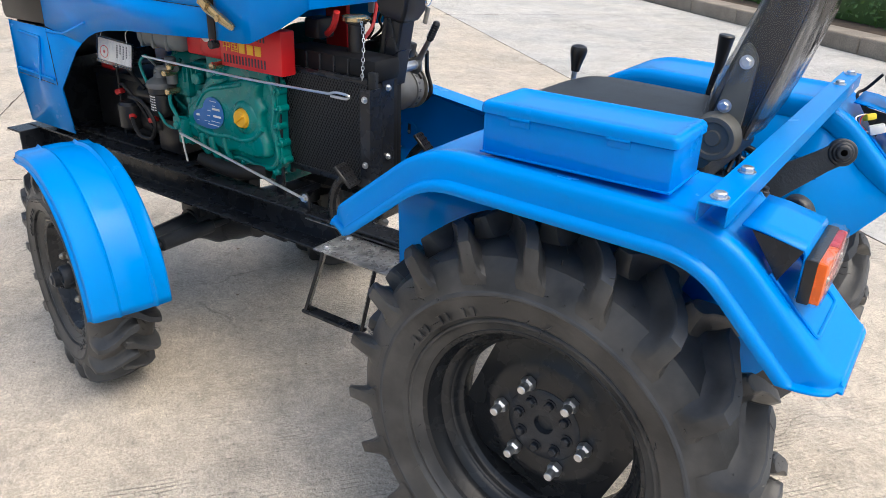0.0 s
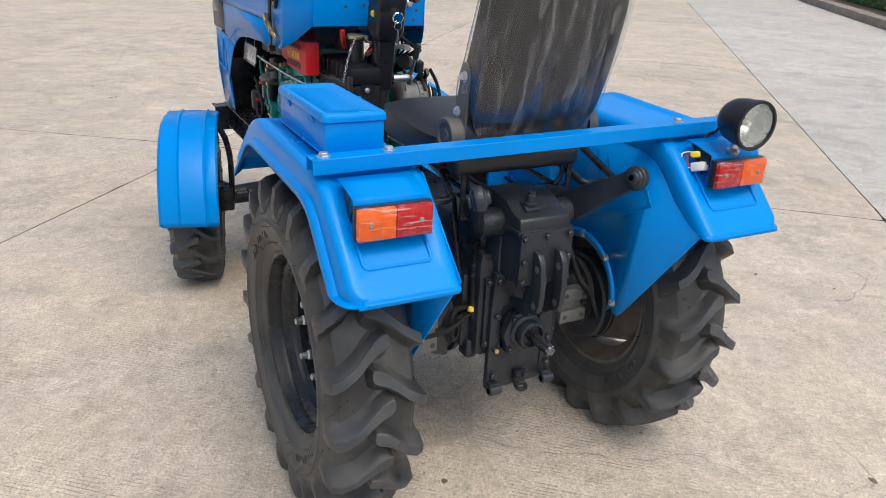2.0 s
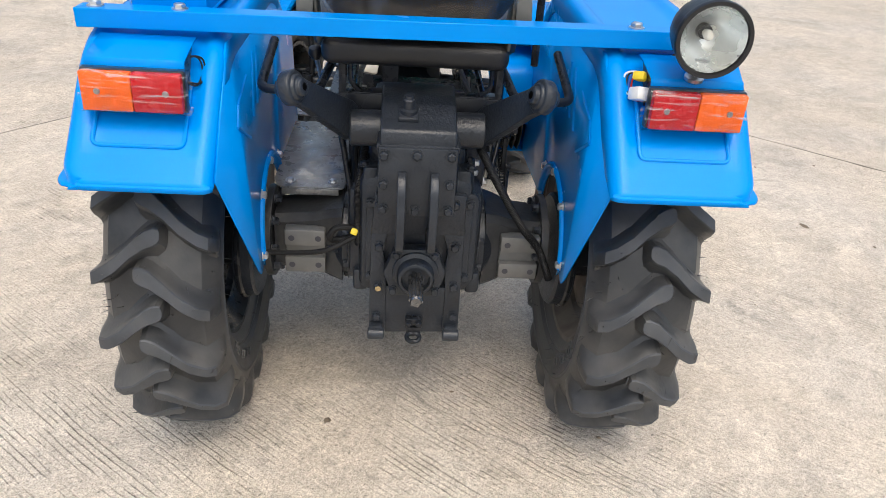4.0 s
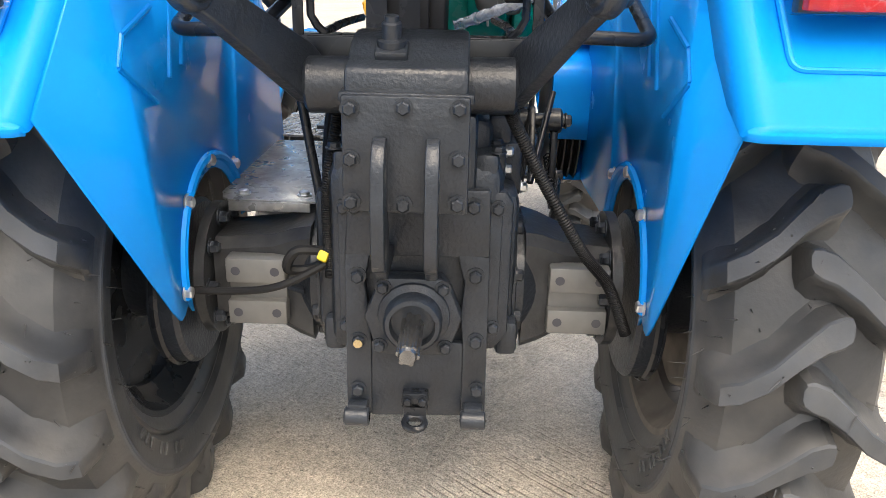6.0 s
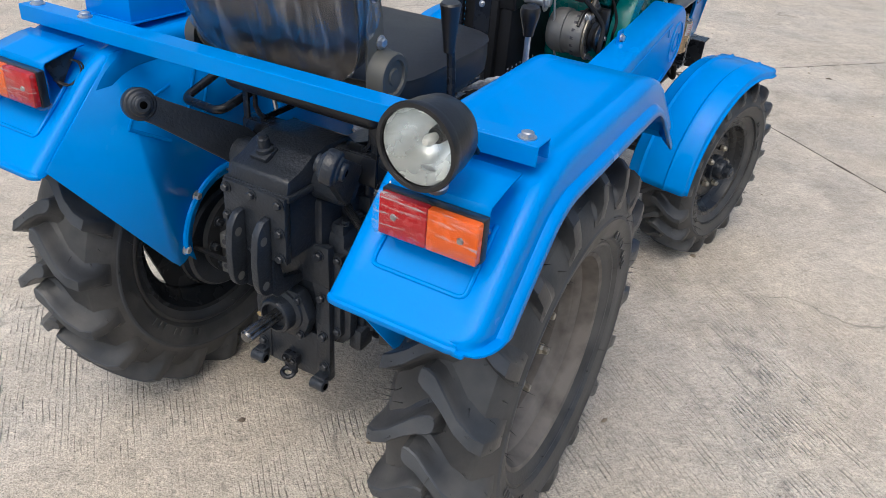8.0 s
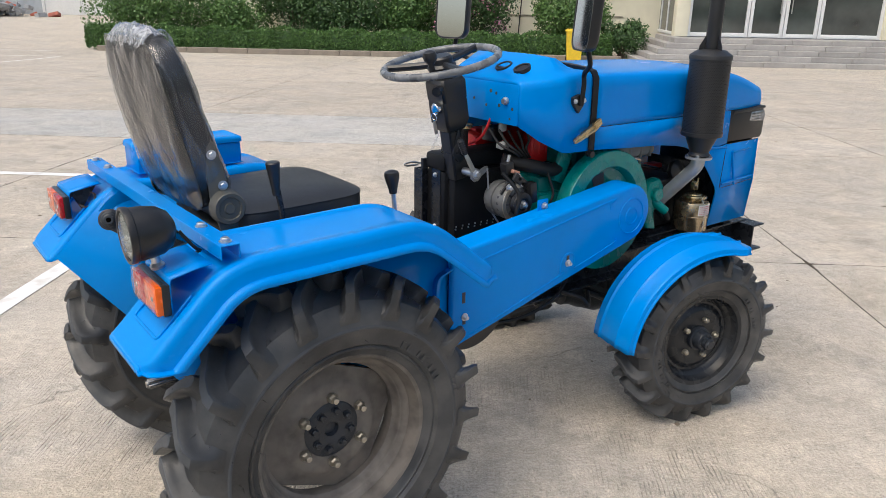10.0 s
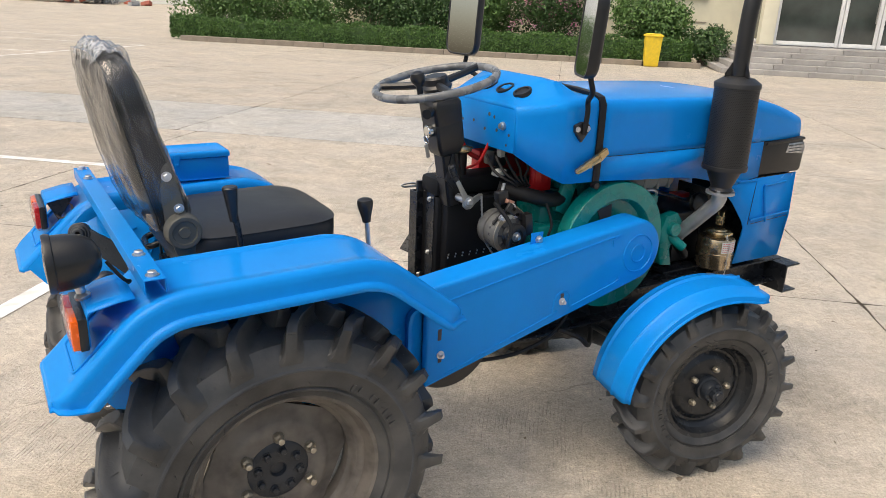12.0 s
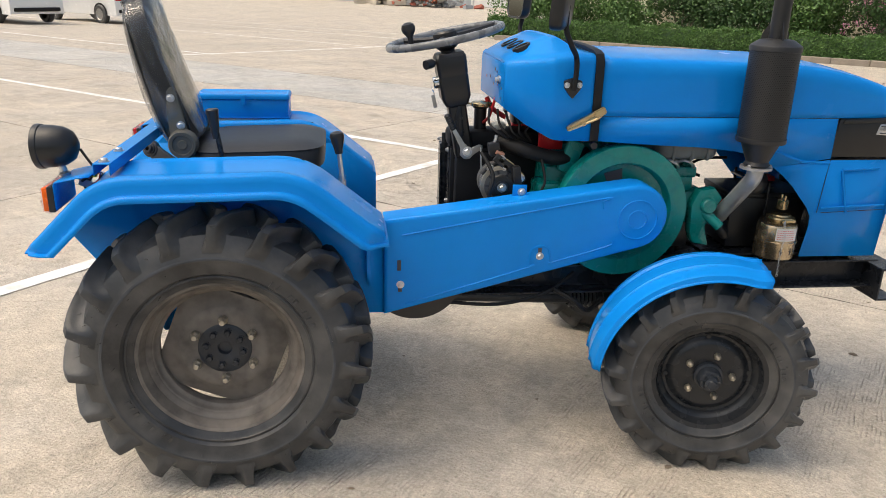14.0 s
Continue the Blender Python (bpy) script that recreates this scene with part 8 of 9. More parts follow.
# support straps with bolts
b = B()
for y in (0.145,):
    box(b, (0.962, y, 0.70), (0.03, 0.006, 0.40), 0.001)
    prism(b, [(0.655, 0.145), (0.655, 0.10), (0.66, 0.10), (0.66, 0.14), (0.685, 0.14), (0.685, 0.145)], "z", 0.52, 0.845)
prism(b, [(0.675, 0.075), (0.675, 0.03), (0.68, 0.03), (0.68, 0.07), (0.71, 0.07), (0.71, 0.075)], "z", 0.52, 0.895)
part("radiator_bracket", b, FRAME, radiator)
b = B()
for p, d in (((0.67, 0.145, 0.822), (0, 1, 0)), ((0.67, 0.145, 0.665), (0, 1, 0)), ((0.962, 0.148, 0.70), (0, 1, 0)), ((0.675, 0.055, 0.835), (-1, 0, 0)), ((0.675, 0.055, 0.665), (-1, 0, 0))):
    hexbolt(b, p, d, 0.0062, 0.006)
part("bolt", b, ZINC, radiator)
# wiring beside the radiator
b = B()
for k in range(5):
    tube(b, [(0.78 + 0.02 * k, -0.08 - 0.02 * k, 0.99), (0.77 + 0.03 * k, -0.14, 0.955), (0.80 + 0.02 * k, -0.18 + 0.01 * k, 0.93), (0.86 + 0.01 * k, -0.14, 0.90)], 0.004, 6, 5)
part("wiring_loom", b, HOSE, tractor)
b = B()
box(b, (0.80, -0.12, 0.945), (0.042, 0.026, 0.018), 0.004, (10, 0, 20))
box(b, (0.832, -0.08, 0.995), (0.02, 0.02, 0.03), 0.004)
part("wire_connector", b, SOCKET, tractor)
b = B()
tube(b, [(0.78, 0.02, 0.93), (0.79, -0.03, 0.96), (0.80, -0.06, 1.02)], 0.0045, 8, 5)
tube(b, [(0.86, 0.06, 0.94), (0.82, 0.08, 0.965), (0.80, 0.09, 1.0)], 0.008, 8, 5)
part("red_cable", b, WIRE_RED, tractor)
b = B()
box(b, (0.90, 0.045, 0.95), (0.05, 0.06, 0.05), 0.008)
part("relay_box", b, PLASTIC, tractor)

# ---- steering ----
col_dir = Vector((0.658 - 0.716, 0.0, 1.16 - 0.84)).normalized()
b = B()
m = align((0.716, -0.005, 0.835), col_dir)
t = bmesh.new()
grid(t, [[Vector((x * k, y * k, z)) for x, y in ((-0.03, -0.036), (0.03, -0.036), (0.036, -0.03), (0.036, 0.03), (0.03, 0.036), (-0.03, 0.036), (-0.036, 0.03), (-0.036, -0.03))] for z, k in ((0.0, 0.78), (0.155, 0.78), (0.158, 0.95), (0.185, 1.24), (0.245, 1.26), (0.25, 1.22), (0.255, 1.27), (0.305, 1.3), (0.318, 1.1))], closed=True)
bmesh.ops.contextual_create(t, geom=[e for e in t.edges if e.is_boundary])
join(b, t, m)
column = part("steering_column", b, PLASTIC, tractor, "black steering column with ignition key", bevel=0.002)
b = B()
cyl(b, m @ Vector((0.012, -0.04, 0.235)), m @ Vector((0.012, -0.062, 0.235)), 0.018, seg=20, bev=0.003)
tube(b, [m @ Vector((0.012 + 0.012 * math.cos(a), -0.066 - 0.002 * math.sin(a), 0.213 + 0.012 * math.sin(a))) for a in [2 * math.pi * k / 14 for k in range(14)]], 0.0013, 6, 0, True)
part("ignition_switch", b, CHROME, column)
b = B()
prism(b, [(0.672, 0.915), (0.69, 0.995), (0.70, 0.99), (0.712, 0.90), (0.70, 0.885)], "y", -0.038, 0.028, 0.002)
part("column_bracket", b, FRAME, column)
b = B()
box(b, m @ Vector((0.012, -0.067, 0.180)), (0.012, 0.003, 0.04), 0.001, (0, -14, 0))
part("key", b, STEEL, column)
b = B()
tube(b, [m @ Vector((0.02, -0.035, 0.295)), m @ Vector((0.045, -0.06, 0.297)), m @ Vector((0.06, -0.08, 0.297))], [0.007] * 6 + [0.014] * 8, 12, 6)
part("stalk_switch", b, PLASTIC, column)
b = B()
lathe(b, [(0.0, 0.0015), (0.009, 0.0012), (0.0105, 0.0)], m @ Vector((-0.0465, -0.012, 0.235)), (-1, 0, 0.1), 20)
part("round_sticker", b, WIRE_YELLOW, column)
b = B()
BX, BZ = 0.712, 0.862
prism(b, [(BX - 0.021, BZ + 0.012), (BX - 0.047, BZ + 0.062), (BX - 0.037, BZ + 0.069), (BX - 0.006, BZ + 0.021), (BX + 0.014, BZ + 0.012), (BX + 0.036, BZ + 0.022), (BX + 0.046, BZ + 0.02), (BX + 0.048, BZ + 0.01), (BX + 0.04, BZ + 0.004), (BX + 0.022, BZ - 0.008), (BX + 0.008, BZ - 0.022), (BX - 0.008, BZ - 0.023), (BX - 0.021, BZ - 0.011)], "y", -0.104, -0.1, 0.001)
lev = part("throttle_lever", b, STEEL, tractor, "flat steel throttle lever with ribbed black grip")
b = B()
hexbolt(b, (BX, -0.104, BZ), (0, -1, 0), 0.011, 0.009)
cyl(b, (BX, -0.10, BZ), (BX, -0.045, BZ), 0.012, seg=14)
part("pivot_bolt", b, ZINC, lev)
b = B()
tube(b, [(BX + 0.042, -0.105, BZ + 0.014), (BX + 0.044, -0.112, BZ - 0.05), (BX + 0.05, -0.115, BZ - 0.11), (BX + 0.085, -0.12, BZ - 0.165)], 0.003, 6, 5)
part("link_rod", b, ZINC, lev)
b = B()
lathe(b, [(0.0, -0.006), (0.0075, -0.006)] + [(r, 0.0066 * k + h) for k in range(7) for r, h in ((0.0085, -0.003), (0.0105, 0.0), (0.0085, 0.003))] + [(0.006, 0.046), (0.0, 0.047)], (BX - 0.046, -0.101, BZ + 0.072), (-0.45, 0, 0.9), 12)
part("grip", b, PLASTIC, lev)
wc, wn_ = Vector((0.648, 0.0, 1.192)), Vector((-0.225, 0.0, 1.0)).normalized()
wx = Vector((1, 0, 0.225)).normalized()
wy = Vector((0, 1, 0))
b = B()
tube(b, [wc + 0.172 * (math.cos(2 * math.pi * k / 56) * wx + math.sin(2 * math.pi * k / 56) * wy) for k in range(56)], 0.0115, 14, 0, True)
steering_wheel = part("steering_wheel", b, WRAPPED_RIM, tractor, "steering wheel with black rim wrapped in clear plastic")
b = B()
lathe(b, [(0.0, 0.018), (0.03, 0.018), (0.036, 0.012), (0.037, -0.004), (0.045, -0.012), (0.04, -0.025), (0.022, -0.04), (0.02, -0.06)], wc, wn_, 28)
part("hub", b, PLASTIC, steering_wheel)
for a in (12, 134, 254):
    b = B()
    d = math.cos(radians(a)) * wx + math.sin(radians(a)) * wy
    tube(b, [wc + d * 0.03 - wn_ * 0.006, wc + d * 0.1 - wn_ * 0.004, wc + d * 0.168], 0.011, 8, 4)
    part("spoke", b, PLASTIC, steering_wheel)
b = B()
kb = Vector((0.537, -0.108, 1.178))
lathe(b, [(0.0, 0.0), (0.008, 0.0), (0.0085, 0.022), (0.0125, 0.028), (0.0185, 0.036), (0.0205, 0.046), (0.0175, 0.057), (0.009, 0.062), (0.0, 0.063)], kb - wn_ * 0.004, wn_, 22)
part("spinner_knob", b, PLASTIC, steering_wheel)

# ---- pedals ----
def pedal(p, arm, label):
    b = B()
    tube(b, arm, 0.011, 8, 6)
    ped = part("pedal", b, FRAME, tractor, label)
    b = B()
    m = Matrix.Translation(p) @ pose(0, 0, 0, 8, -48, 12)
    t = bmesh.new()
    bmesh.ops.create_cube(t, size=1, matrix=Matrix.Diagonal((0.062, 0.058, 0.008, 1)))
    bmesh.ops.bevel(t, geom=t.edges[:], offset=0.002, segments=1, affect="EDGES")
    join(b, t, m)
    for i in range(4):
        for j in range(4):
            c = m @ Vector((-0.022 + 0.0148 * i, -0.021 + 0.014 * j, 0.005))
            lathe(b, [(0.004, -0.002), (0.0035, 0.002), (0.0, 0.0025)], c, m.to_3x3() @ Vector((0, 0, 1)), 6)
    part("pedal_pad", b, PLASTIC, ped)


pedal(Vector((0.69, 0.19, 0.648)), [(0.60, 0.19, 0.475), (0.67, 0.19, 0.475), (0.725, 0.19, 0.51), (0.738, 0.19, 0.565), (0.722, 0.19, 0.615), (0.697, 0.19, 0.641)], "black clutch pedal with ribbed pad")
pedal(Vector((0.729, -0.17, 0.638)), [(0.80, -0.17, 0.48), (0.792, -0.17, 0.55), (0.765, -0.17, 0.60), (0.736, -0.17, 0.631)], "black brake pedal with ribbed pad")
b = B()
box(b, (0.575, 0.11, 0.60), (0.03, 0.05, 0.035), 0.008, (10, 20, 10))
part("accelerator_pedal", b, CREAM_PAD, tractor, "cream plastic pedal pad")

# ---- chassis ----
for s in (1, -1):
    b = B()
    prism(b, [(s * 0.155, 0.435), (s * 0.215, 0.435), (s * 0.215, 0.442), (s * 0.163, 0.442), (s * 0.163, 0.523), (s * 0.215, 0.523), (s * 0.215, 0.53), (s * 0.155, 0.53)], "x", 0.42, 2.07)
    part("chassis_rail", b, FRAME, tractor, "black steel channel chassis rail", bevel=0.002)
b = B()
prism(b, [(2.06, 0.40), (2.14, 0.40), (2.14, 0.407), (2.068, 0.407), (2.068, 0.503), (2.14, 0.503), (2.14, 0.51), (2.06, 0.51)], "y", -0.255, 0.255)
part("front_bumper", b, FRAME, tractor, "black steel channel front bumper", bevel=0.002)
b = B()
for x in (0.78, 1.35, 1.95):
    box(b, (x, 0, 0.48), (0.06, 0.31, 0.06), 0.004)
box(b, (1.75, 0, 0.535), (0.5, 0.32, 0.008), 0.002)
part("cross_member", b, FRAME, tractor)
# axle and drive line
b = B()
cyl(b, (1.388, -0.40, 0.30), (1.388, -0.12, 0.315), 0.034, 0.042, 20)
cyl(b, (1.388, 0.40, 0.30), (1.388, 0.12, 0.315), 0.034, 0.042, 20)
lathe(b, [(0.0, -0.13), (0.045, -0.13), (0.06, -0.09), (0.085, -0.05), (0.092, 0.0), (0.085, 0.05), (0.06, 0.09), (0.045, 0.13), (0.0, 0.13)], (1.388, 0, 0.318), (0, 1, 0), 28)
lathe(b, [(0.08, 0.0), (0.07, 0.05), (0.045, 0.10), (0.04, 0.14), (0.0, 0.14)], (1.36, 0, 0.318), (-1, 0, 0), 24)
for s in (1, -1):
    cyl(b, (1.388, s * 0.39, 0.245), (1.388, s * 0.39, 0.36), 0.035, seg=20, bev=0.006)
    box(b, (1.388, s * 0.10, 0.385), (0.09, 0.05, 0.08), 0.01)
cyl(b, (1.30, -0.34, 0.335), (1.30, 0.34, 0.335), 0.012, seg=12)
cyl(b, (1.30, 0.12, 0.335), (1.30, 0.30, 0.335), 0.022, seg=16, bev=0.004)
part("front_axle", b, BLACK, tractor, "black cast front axle with differential")
b = B()
cyl(b, (0.45, 0.0, 0.36), (1.24, 0.0, 0.325), 0.022, seg=16)
for k in range(7):
    lathe(b, [(0.026, 0.0), (0.034, 0.006), (0.026, 0.012)], (1.10 + 0.014 * k, 0.0, 0.329), (1, 0, -0.04), 18)
part("drive_shaft", b, BLACK, tractor)

# gearbox and rear axle
GY = -0.013  # the drive line sits a little right of the middle
b = B()
box(b, (0.14, GY, 0.47), (0.56, 0.22, 0.26), 0.02)
gearbox = part("gearbox", b, BLACK, tractor, "black cast gearbox housing")
b = B()
box(b, (0.10, GY, 0.62), (0.40, 0.19, 0.06), 0.015)
part("gearbox_lid", b, BLACK, gearbox)
b = B()
box(b, (-0.075, GY - 0.004, 0.455), (0.13, 0.20, 0.20), 0.014)
box(b, (-0.09, GY, 0.60), (0.14, 0.15, 0.13), 0.01)
part("rear_case", b, BLACK, gearbox)
# broad bolting flange with a second, thinner plate over it
b = B()
prism(b, [(0.092, 0.372), (0.078, 0.348), (-0.118, 0.348), (-0.136, 0.372), (-0.136, 0.552), (-0.126, 0.566), (0.084, 0.562), (0.092, 0.55)], "x", -0.136, -0.112, 0.004)
prism(b, [(0.082, 0.375), (0.07, 0.36), (-0.11, 0.36), (-0.122, 0.375), (-0.122, 0.556), (0.082, 0.552)], "x", -0.150, -0.134, 0.002)
for y, z in ((0.094, 0.345), (-0.136, 0.345)):
    box(b, (-0.10, y, z + 0.012), (0.045, 0.03, 0.05), 0.008)
part("case_flange", b, BLACK, gearbox)
for s in (1, -1):
    b = B()
    box(b, (-0.06, GY + s * 0.108, 0.455), (0.09, 0.05, 0.20), 0.014)
    box(b, (-0.085, GY + s * 0.088, 0.588), (0.10, 0.03, 0.05), 0.008)
    lathe(b, [(0.0, 0.0), (0.098, 0.0), (0.098, 0.012), (0.088, 0.014), (0.088, 0.024), (0.06, 0.05), (0.0, 0.05)], (0.0, GY + s * 0.122, 0.405), (0, s, 0), 36)
    part("side_case", b, BLACK, gearbox)
b = B()
for y, z in ((0.075, 0.545), (-0.116, 0.549), (0.075, 0.385), (-0.116, 0.388)):
    hexbolt(b, (-0.150, y, z), (-1, 0, 0), 0.0075, 0.006)
for y in (0.088, -0.114):
    for x in (-0.125, -0.085, -0.045):
        hexbolt(b, (x, y, 0.613), (0, 0, 1), 0.008, 0.006)
part("bolt", b, BLACK, gearbox)
# upper cover box standing well behind the lower plate
b = B()
box(b, (-0.165, -0.009, 0.632), (0.12, 0.128, 0.124), 0.006)
part("cover_box", b, BLACK, gearbox)
b = B()
box(b, (-0.155, -0.009, 0.694), (0.165, 0.145, 0.012), 0.003)
part("cover_lid", b, BLACK, gearbox)
b = B()
box(b, (-0.238, -0.009, 0.634), (0.014, 0.137, 0.128), 0.003)
cover = part("rear_cover", b, BLACK, gearbox)
b = B()
prism(b, [(0.066, 0.572), (-0.106, 0.576), (-0.108, 0.49), (0.072, 0.487)], "x", -0.166, -0.148, 0.003)
part("lower_plate", b, BLACK, gearbox)
b = B()
prism(b, [(0.072, 0.49), (0.04, 0.492), (0.048, 0.455), (0.042, 0.41), (0.040, 0.37), (0.040, 0.262), (0.073, 0.262)], "x", -0.166, -0.150, 0.002)
part("plate_leg", b, BLACK, gearbox)
b = B()
prism(b, [(-0.108, 0.49), (-0.068, 0.494), (-0.078, 0.455), (-0.074, 0.41), (-0.078, 0.37), (-0.078, 0.27), (-0.110, 0.27)], "x", -0.166, -0.150, 0.002)
part("plate_leg", b, BLACK, gearbox)
b = B()
prism(b, [(0.041, 0.37), (-0.079, 0.37), (-0.079, 0.262), (0.041, 0.258)], "x", -0.163, -0.153, 0.002)
part("plate_tie", b, BLACK, gearbox)
b = B()
for y, z in ((0.05, 0.684), (-0.007, 0.686), (-0.066, 0.686), (0.05, 0.63), (-0.066, 0.632), (0.05, 0.582), (-0.066, 0.582), (-0.007, 0.58)):
    hexbolt(b, (-0.245, y, z), (-1, 0, 0), 0.0078, 0.007)
for y, z in ((0.058, 0.552), (0.03, 0.556), (-0.086, 0.556), (0.056, 0.462), (-0.091, 0.466), (0.056, 0.372), (-0.094, 0.376), (-0.098, 0.305), (0.058, 0.30)):
    hexbolt(b, (-0.166, y, z), (-1, 0, 0), 0.0085, 0.008)
part("bolt", b, BLACK, cover)
b = B()
cyl(b, (-0.168, 0.056, 0.372), (-0.178, 0.056, 0.372), 0.006, seg=10)
part("drain_plug", b, GOLD, cover)
# two hitch ears, bolted to the cover above and standing free below
for y in (0.018, -0.039):
    b = B()
    prof = rounded([(-0.245, 0.655), (-0.262, 0.652), (-0.278, 0.632), (-0.284, 0.58), (-0.282, 0.53), (-0.272, 0.508), (-0.245, 0.50)], 0.012, 4)
    prism(b, [(p.x, p.y) for p in prof], "y", y - 0.0075, y + 0.0075, 0.0025)
    prism(b, [(-0.247, 0.575), (-0.247, 0.50), (-0.235, 0.486), (-0.164, 0.486), (-0.164, 0.505), (-0.215, 0.52), (-0.232, 0.575)], "y", y - 0.007, y + 0.007, 0.002)
    ear = part("hitch_ear", b, BLACK, gearbox)
    b = B()
    for x, z in ((-0.264, 0.617), (-0.264, 0.527)):
        lathe(b, [(0.0085, 0.0), (0.0, 0.0005)], (x, y + 0.0076, z), (0, 1, 0), 14)
        lathe(b, [(0.0085, 0.0), (0.0, 0.0005)], (x, y - 0.0076, z), (0, -1, 0), 14)
    part("pin_hole", b, RAW, ear)
# power take-off
PY, PZ = -0.016, 0.418
b = B()
outline_pts = [(0.032, 0.452), (0.04, 0.43), (0.047, 0.415), (0.04, 0.395), (0.03, 0.362), (-0.058, 0.362), (-0.07, 0.395), (-0.076, 0.415), (-0.07, 0.43), (-0.062, 0.452), (-0.05, 0.468), (0.022, 0.468)]
prism(b, outline_pts, "x", -0.186, -0.158, 0.005)
lathe(b, [(0.05, -0.02), (0.044, 0.0), (0.036, 0.004), (0.036, 0.022), (0.033, 0.026), (0.028, 0.027), (0.0265, 0.014), (0.0, 0.014)], (-0.19, PY, PZ), (-1, 0, 0), 36)
pto = part("pto_flange", b, BLACK, gearbox)
b = B()
for y, z in ((0.022, 0.456), (-0.052, 0.456), (0.027, 0.376), (-0.056, 0.376)):
    hexbolt(b, (-0.186, y, z), (-1, 0, 0), 0.0075, 0.007)
part("flange_bolt", b, BLACK, pto)
b = B()
pts = []
for k in range(36):
    a = 2 * math.pi * k / 36
    r = 0.0138 if k % 6 < 3 else 0.0106
    pts.append((PY + r * math.cos(a), PZ + r * math.sin(a)))
prism(b, pts, "x", -0.29, -0.195, 0.0008)
lathe(b, [(0.0112, 0.0), (0.009, 0.004), (0.0, 0.004)], (-0.29, PY, PZ), (-1, 0, 0), 20)
part("pto_shaft", b, PTO, gearbox, "splined oily steel power take-off shaft", bevel=0.0)
b = B()
for y in (0.058, -0.094):
    cyl(b, (-0.182, y + 0.0165, 0.268), (-0.182, y - 0.0165, 0.268), 0.0125, seg=20, bev=0.002)
    box(b, (-0.172, y, 0.277), (0.022, 0.026, 0.016), 0.003)
part("drawbar_eye", b, BLACK, gearbox)
b = B()
for y in (0.058, -0.094):
    for s in (1, -1):
        lathe(b, [(0.007, 0.0), (0.0, 0.0004)], (-0.182, y + s * 0.0167, 0.268), (0, s, 0), 14)
part("pin_hole", b, HOLE, gearbox)
b = B()
box(b, (-0.170, -0.018, 0.290), (0.016, 0.034, 0.024), 0.003)
box(b, (-0.174, -0.018, 0.274), (0.008, 0.03, 0.03), 0.002)
tube(b, [(-0.184 - 0.010 * math.cos(2 * math.pi * k / 16), -0.018 + 0.013 * math.sin(2 * math.pi * k / 16), 0.262 - 0.004 * math.cos(2 * math.pi * k / 16)) for k in range(16)], 0.005, 8, 0, True)
hexbolt(b, (-0.178, -0.008, 0.292), (-1, 0, 0), 0.006, 0.006)
hexbolt(b, (-0.178, -0.028, 0.292), (-1, 0, 0), 0.006, 0.006)
part("drawbar_ring", b, FRAME, gearbox)


def rounded_bar(pts, r, n=5):
    """A bar path in space with its corners rounded."""
    pts = [Vector(p) for p in pts]
    out = [pts[0]]
    for a, b_, c in zip(pts, pts[1:], pts[2:]):
        k = min(r, (b_ - a).length * 0.45, (c - b_).length * 0.45)
        p, q = b_ + (a - b_).normalized() * k, b_ + (c - b_).normalized() * k
        out += [(1 - i / n) ** 2 * p + 2 * (i / n) * (1 - i / n) * b_ + (i / n) ** 2 * q for i in range(n + 1)]
    return out + [pts[-1]]


# hydraulic lift
b = B()
prism(b, [(-0.234, 0.70), (-0.230, 0.724), (-0.198, 0.732), (-0.165, 0.750), (-0.13, 0.756), (-0.06, 0.752), (-0.03, 0.72), (-0.03, 0.66), (-0.234, 0.69)], "y", -0.075, 0.058, 0.006)
cyl(b, (-0.14, -0.132, 0.696), (-0.14, 0.115, 0.692), 0.033, seg=30, bev=0.004)
lift = part("hydraulic_lift", b, BLACK, gearbox)
b = B()
box(b, (-0.190, 0.010, 0.738), (0.036, 0.036, 0.012), 0.003, (0, -20, 0))
lathe(b, [(0.016, 0.0), (0.016, 0.008), (0.011, 0.01), (0.011, 0.026), (0.008, 0.028), (0.008, 0.034), (0.0, 0.035)], (-0.188, 0.010, 0.742), (-0.2, 0, 1), 12)
part("breather", b, BLACK, lift)
